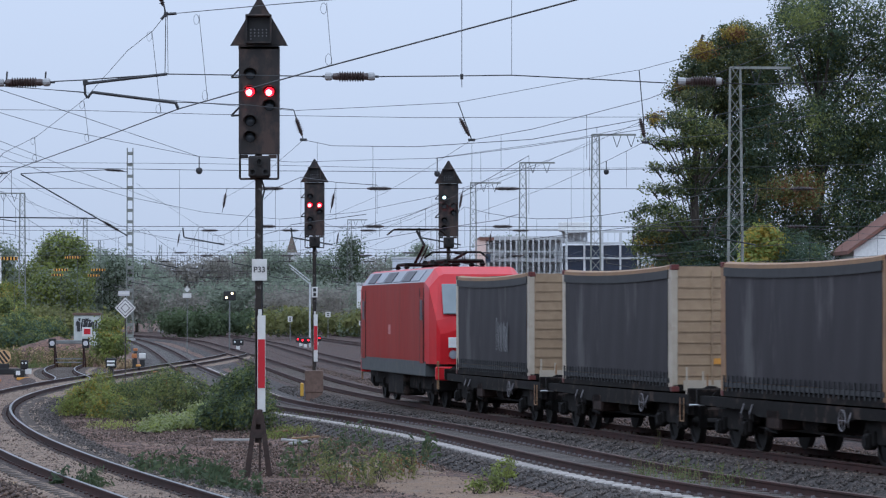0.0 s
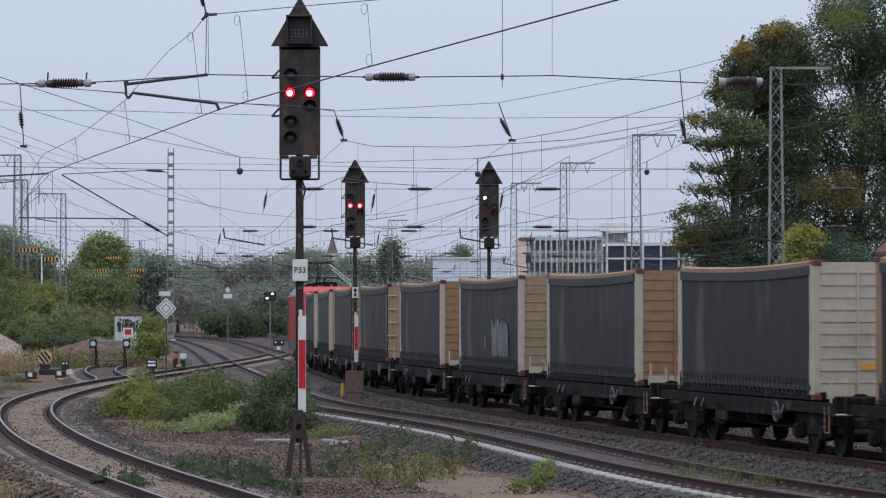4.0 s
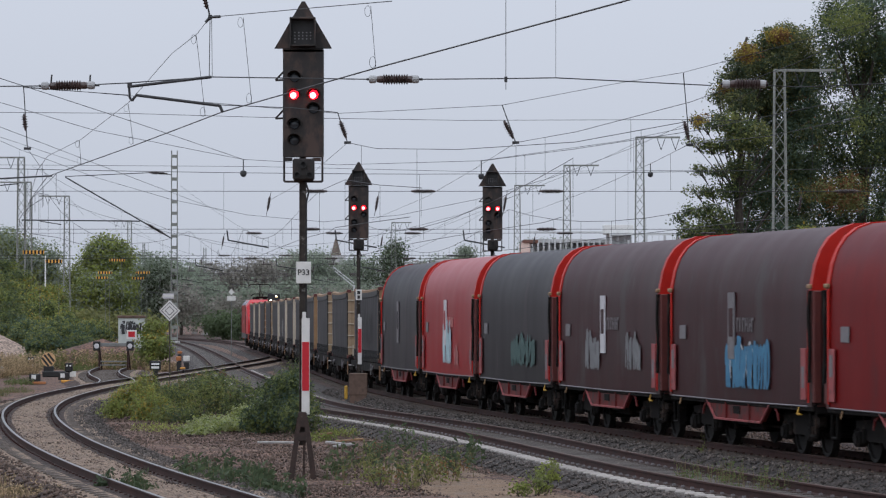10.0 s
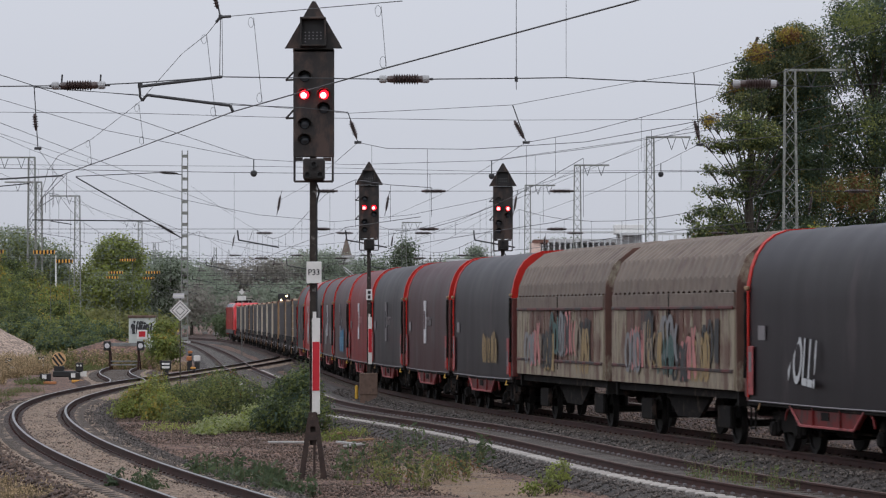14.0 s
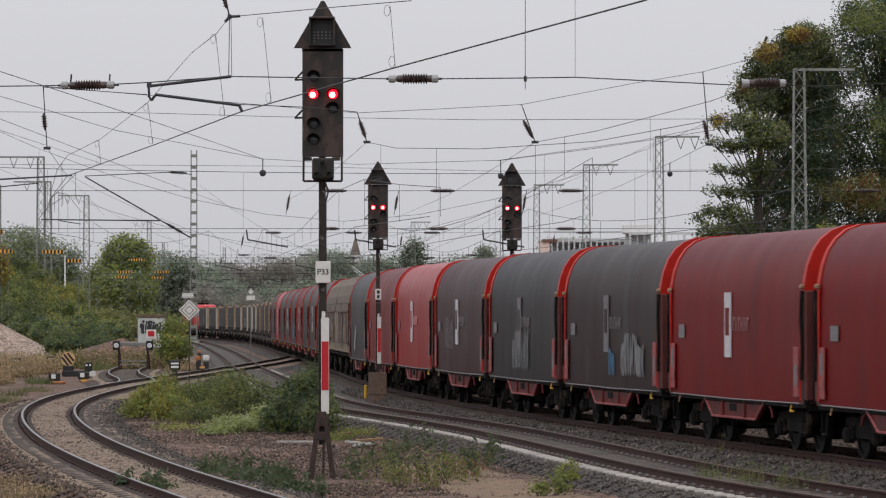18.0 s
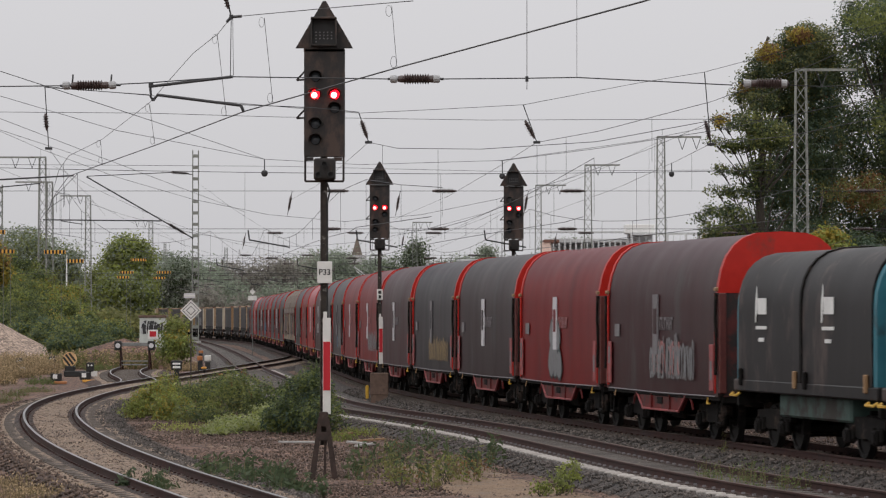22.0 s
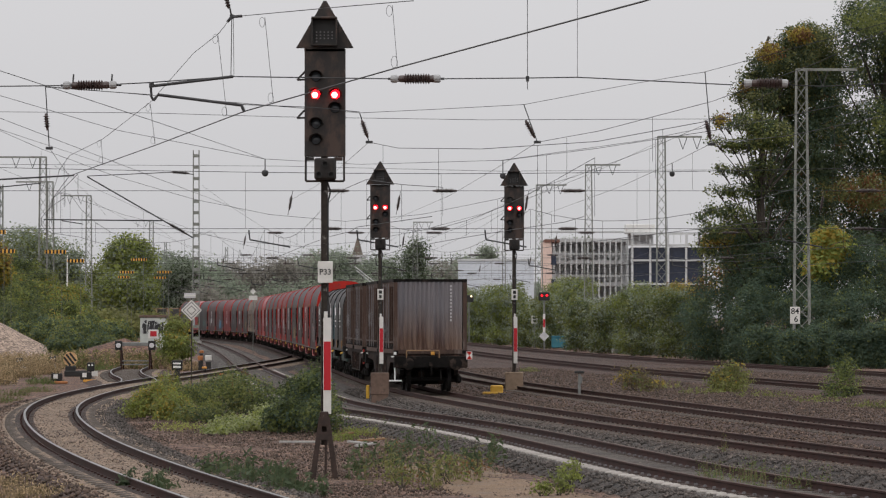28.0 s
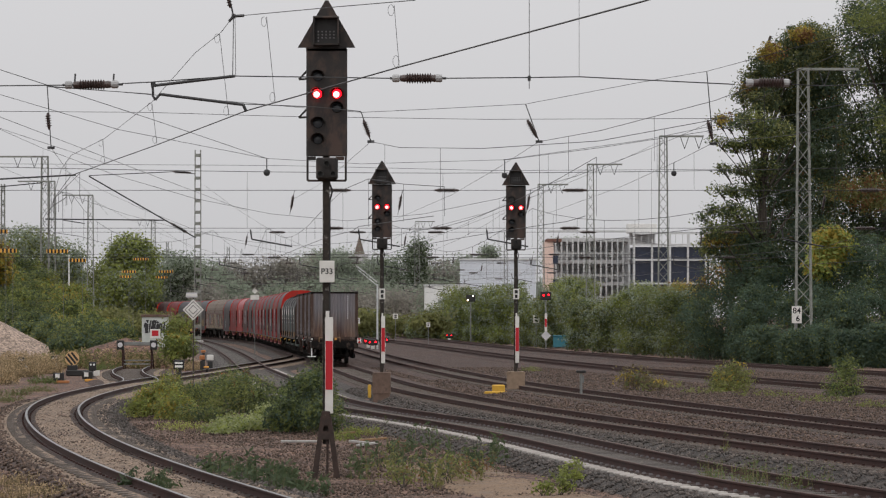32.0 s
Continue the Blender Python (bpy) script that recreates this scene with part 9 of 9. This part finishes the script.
# gravel heap, loose stones, timber scraps
hv = []
HN = 30
for i in range(HN + 1):
    for j in range(HN + 1):
        x, y = -7.5 + 15 * i / HN, -9 + 18 * j / HN
        q = max(0, 1 - math.hypot(x / 7.2, y / 8.5))
        hv.append((x, y, -0.1 + 3.9 * q ** 0.9 + 0.09 * noise.noise((x * 1.1, y * 1.1, 5)) + 0.05 * noise.noise((x * 4, y * 4, 8))))
k = (np.arange(HN)[:, None] * (HN + 1) + np.arange(HN)[None, :]).ravel()
heap = new("gravel_heap", raw_mesh("gravel_heap", np.array(hv), np.c_[k, k + 1, k + HN + 2, k + HN + 1], surface("reddish_grey_gravel", (0.18, 0.13, 0.1), (0.37, 0.28, 0.22), 0.95, 0, 4, 0.5, 0.9, fleck=(9.0, 0.7)), True))
heap.matrix_basis = pose(-30.2, 232, -0.3)
mound_v = []
for i in range(25):
    for j in range(13):
        x, y = -5.5 + 11 * i / 24, -4 + 8 * j / 12
        q = max(0, 1 - math.hypot(x / 5.5, y / 4))
        mound_v.append((x, y, -0.15 + 1.9 * q ** 0.8 + 0.1 * noise.noise((x * 1.2, y * 1.2, 7))))
mk = (np.arange(24)[:, None] * 13 + np.arange(12)[None, :]).ravel()
mound = new("earth_mound", raw_mesh("earth_mound", np.array(mound_v), np.c_[mk, mk + 1, mk + 14, mk + 13], SOIL, True))
mound.matrix_basis = pose(-19.0, 220.5, -0.3)
tagged(mound, "low brown earth mound behind the buffer stop", "earth mound", kind="stuff")
tagged(heap, "heap of reddish grey gravel on the bank", "gravel heap", kind="stuff")


def pebbles(name, label, spots, n, size, seed, mat_):
    rs = np.random.RandomState(seed)
    base = np.array([(1, 0, 0), (-1, 0, 0), (0, 1, 0), (0, -1, 0), (0, 0, 1), (0, 0, -1)], float)
    tri = np.array([(0, 2, 4), (2, 1, 4), (1, 3, 4), (3, 0, 4), (2, 0, 5), (1, 2, 5), (3, 1, 5), (0, 3, 5)])
    cen = np.array([spots(rs) for _ in range(n)])
    r = size * rs.uniform(0.5, 1.6, (n, 1, 1))
    turn, _ = np.linalg.qr(rs.normal(size=(n, 3, 3)))
    vs = (base[None] * rs.uniform(0.6, 1.2, (n, 6, 1)) * r * np.array((1, 0.8, 0.65))) @ turn + cen[:, None, :]
    fs = tri[None] + 6 * np.arange(n)[:, None, None]
    return tagged(new(name, raw_mesh(name, vs.reshape(-1, 3), fs.reshape(-1, 3), mat_)), label, "stones", kind="stuff")


def beside(ln, lo, hi, inner, outer, z):
    def pick(rs):
        y = lo * (hi / lo) ** rs.uniform(0, 1)
        i = int(np.clip(np.searchsorted(ln[:, 1], y), 0, len(ln) - 1))
        x, yy, tx, ty, _ = ln[i]
        o = rs.uniform(inner, outer)
        return x + ty * o, yy - tx * o + rs.uniform(-0.5, 0.5), z + 0.012 - max(0, abs(o) - 1.85) * 0.42
    return pick


def open_ground(rs):
    y = 46 * (130 / 46) ** rs.uniform(0, 1)
    a = np.interp(y, LINE_A[:, 1], LINE_A[:, 0]) + 2.2
    b = np.interp(y, LINE_B[:, 1], LINE_B[:, 0]) - 2.2
    return rs.uniform(min(a, b), max(a, b)), y, -0.35


pebbles("loose_stones", "scattered loose grey ballast stones", open_ground, 14000, 0.036, 1, STONE)
pebbles("ballast_stones", "loose ballast stones beside the pale track", beside(LINE_B, 52, 120, 1.35, 2.7, -0.19), 9000, 0.036, 2, STONE_GREY)
pebbles("ballast_stones", "loose grey stones along the pale sleeper ends", beside(LINE_B, 48, 110, -2.7, -1.4, -0.19), 8000, 0.032, 12, STONE_GREY)
pebbles("ballast_stones", "loose grey stones on the near shoulder of the main track", beside(LINE_C, 62, 150, -2.8, -1.3, -0.18), 9000, 0.036, 13, STONE_GREY)
pebbles("ballast_stones", "loose ballast stones along the main track", beside(LINE_C, 66, 150, -1.2, 2.6, -0.18), 10000, 0.037, 3, STONE)
pebbles("ballast_stones", "loose ballast stones along the far main track", beside(LINE_D, 88, 170, -2.6, 2.6, -0.18), 9000, 0.038, 4, STONE)
pebbles("ballast_stones", "loose ballast stones beside the siding", beside(LINE_A, 46, 130, -2.6, -1.4, -0.19), 4000, 0.044, 5, STONE)
pebbles("ballast_stones", "loose ballast stones between the siding and the bushes", beside(LINE_A, 46, 130, 1.2, 2.8, -0.19), 9000, 0.034, 6, STONE_GREY)


def ballast_spread(rs):
    y = 66 * (215 / 66) ** rs.uniform(0, 1)
    a = np.interp(y, LINE_C[:, 1], LINE_C[:, 0]) + 1.6
    b = np.interp(y, LINE_F[:, 1], LINE_F[:, 0]) + 3.0
    return rs.uniform(a, min(b, a + 26)), y, -0.25


def between_rails(ln, lo, hi, z):
    return beside(ln, lo, hi, -0.62, 0.62, z)


pebbles("ballast_stones", "brown-grey ballast stones between the running tracks", ballast_spread, 90000, 0.04, 7, STONE)
pebbles("loose_stones", "small cinder lumps on the open ground", open_ground, 14000, 0.028, 8, STONE)
pebbles("loose_stones", "small stones on the trodden trackbed of the siding", between_rails(LINE_A, 46, 150, -0.14), 3500, 0.02, 9, STONE)
pebbles("ballast_stones", "ballast between the rails of the pale track", between_rails(LINE_B, 52, 130, -0.2), 4000, 0.04, 10, STONE_GREY)
for k, (px_, py_, l_, r_) in enumerate(((660, 783, 0.7, 12), (635, 788, 0.5, -30), (700, 790, 0.4, 60), (530, 787, 0.9, 8), (615, 772, 0.4, 20), (650, 792, 0.55, 35))):
    x_, d_, _ = spot(px_, py_, 0)
    tb = thing("timber_scrap", "weathered pale board lying on the ground", "board", "timber scraps", m=pose(x_, d_, -0.3, 0, rt.uniform(-8, 8), r_))
    part("board", Form().box((0, 0, 0.02), (l_, 0.14, 0.05), 0, None, 0.008), CONCRETE if k % 2 else TAN, tb)


# ---- what moves ----
def motions():
    for ob, u, half in TRAIN:
        walk(ob, [(float(t), rail_pose(u + run_at(t), half)) for t in range(0, 33)])
    for d, at, opens in SHUTTERS:
        shut, seen = (0, 170) if opens else (170, 0)
        walk(d, [(t, pose(*at, 0, 0, seen + (shut - seen) * q)) for t, q in ((0.0, 0), (8.25, 0), (8.3, 0.4), (8.35, 0.75), (8.4, 1), (32.0, 1))])


motions()
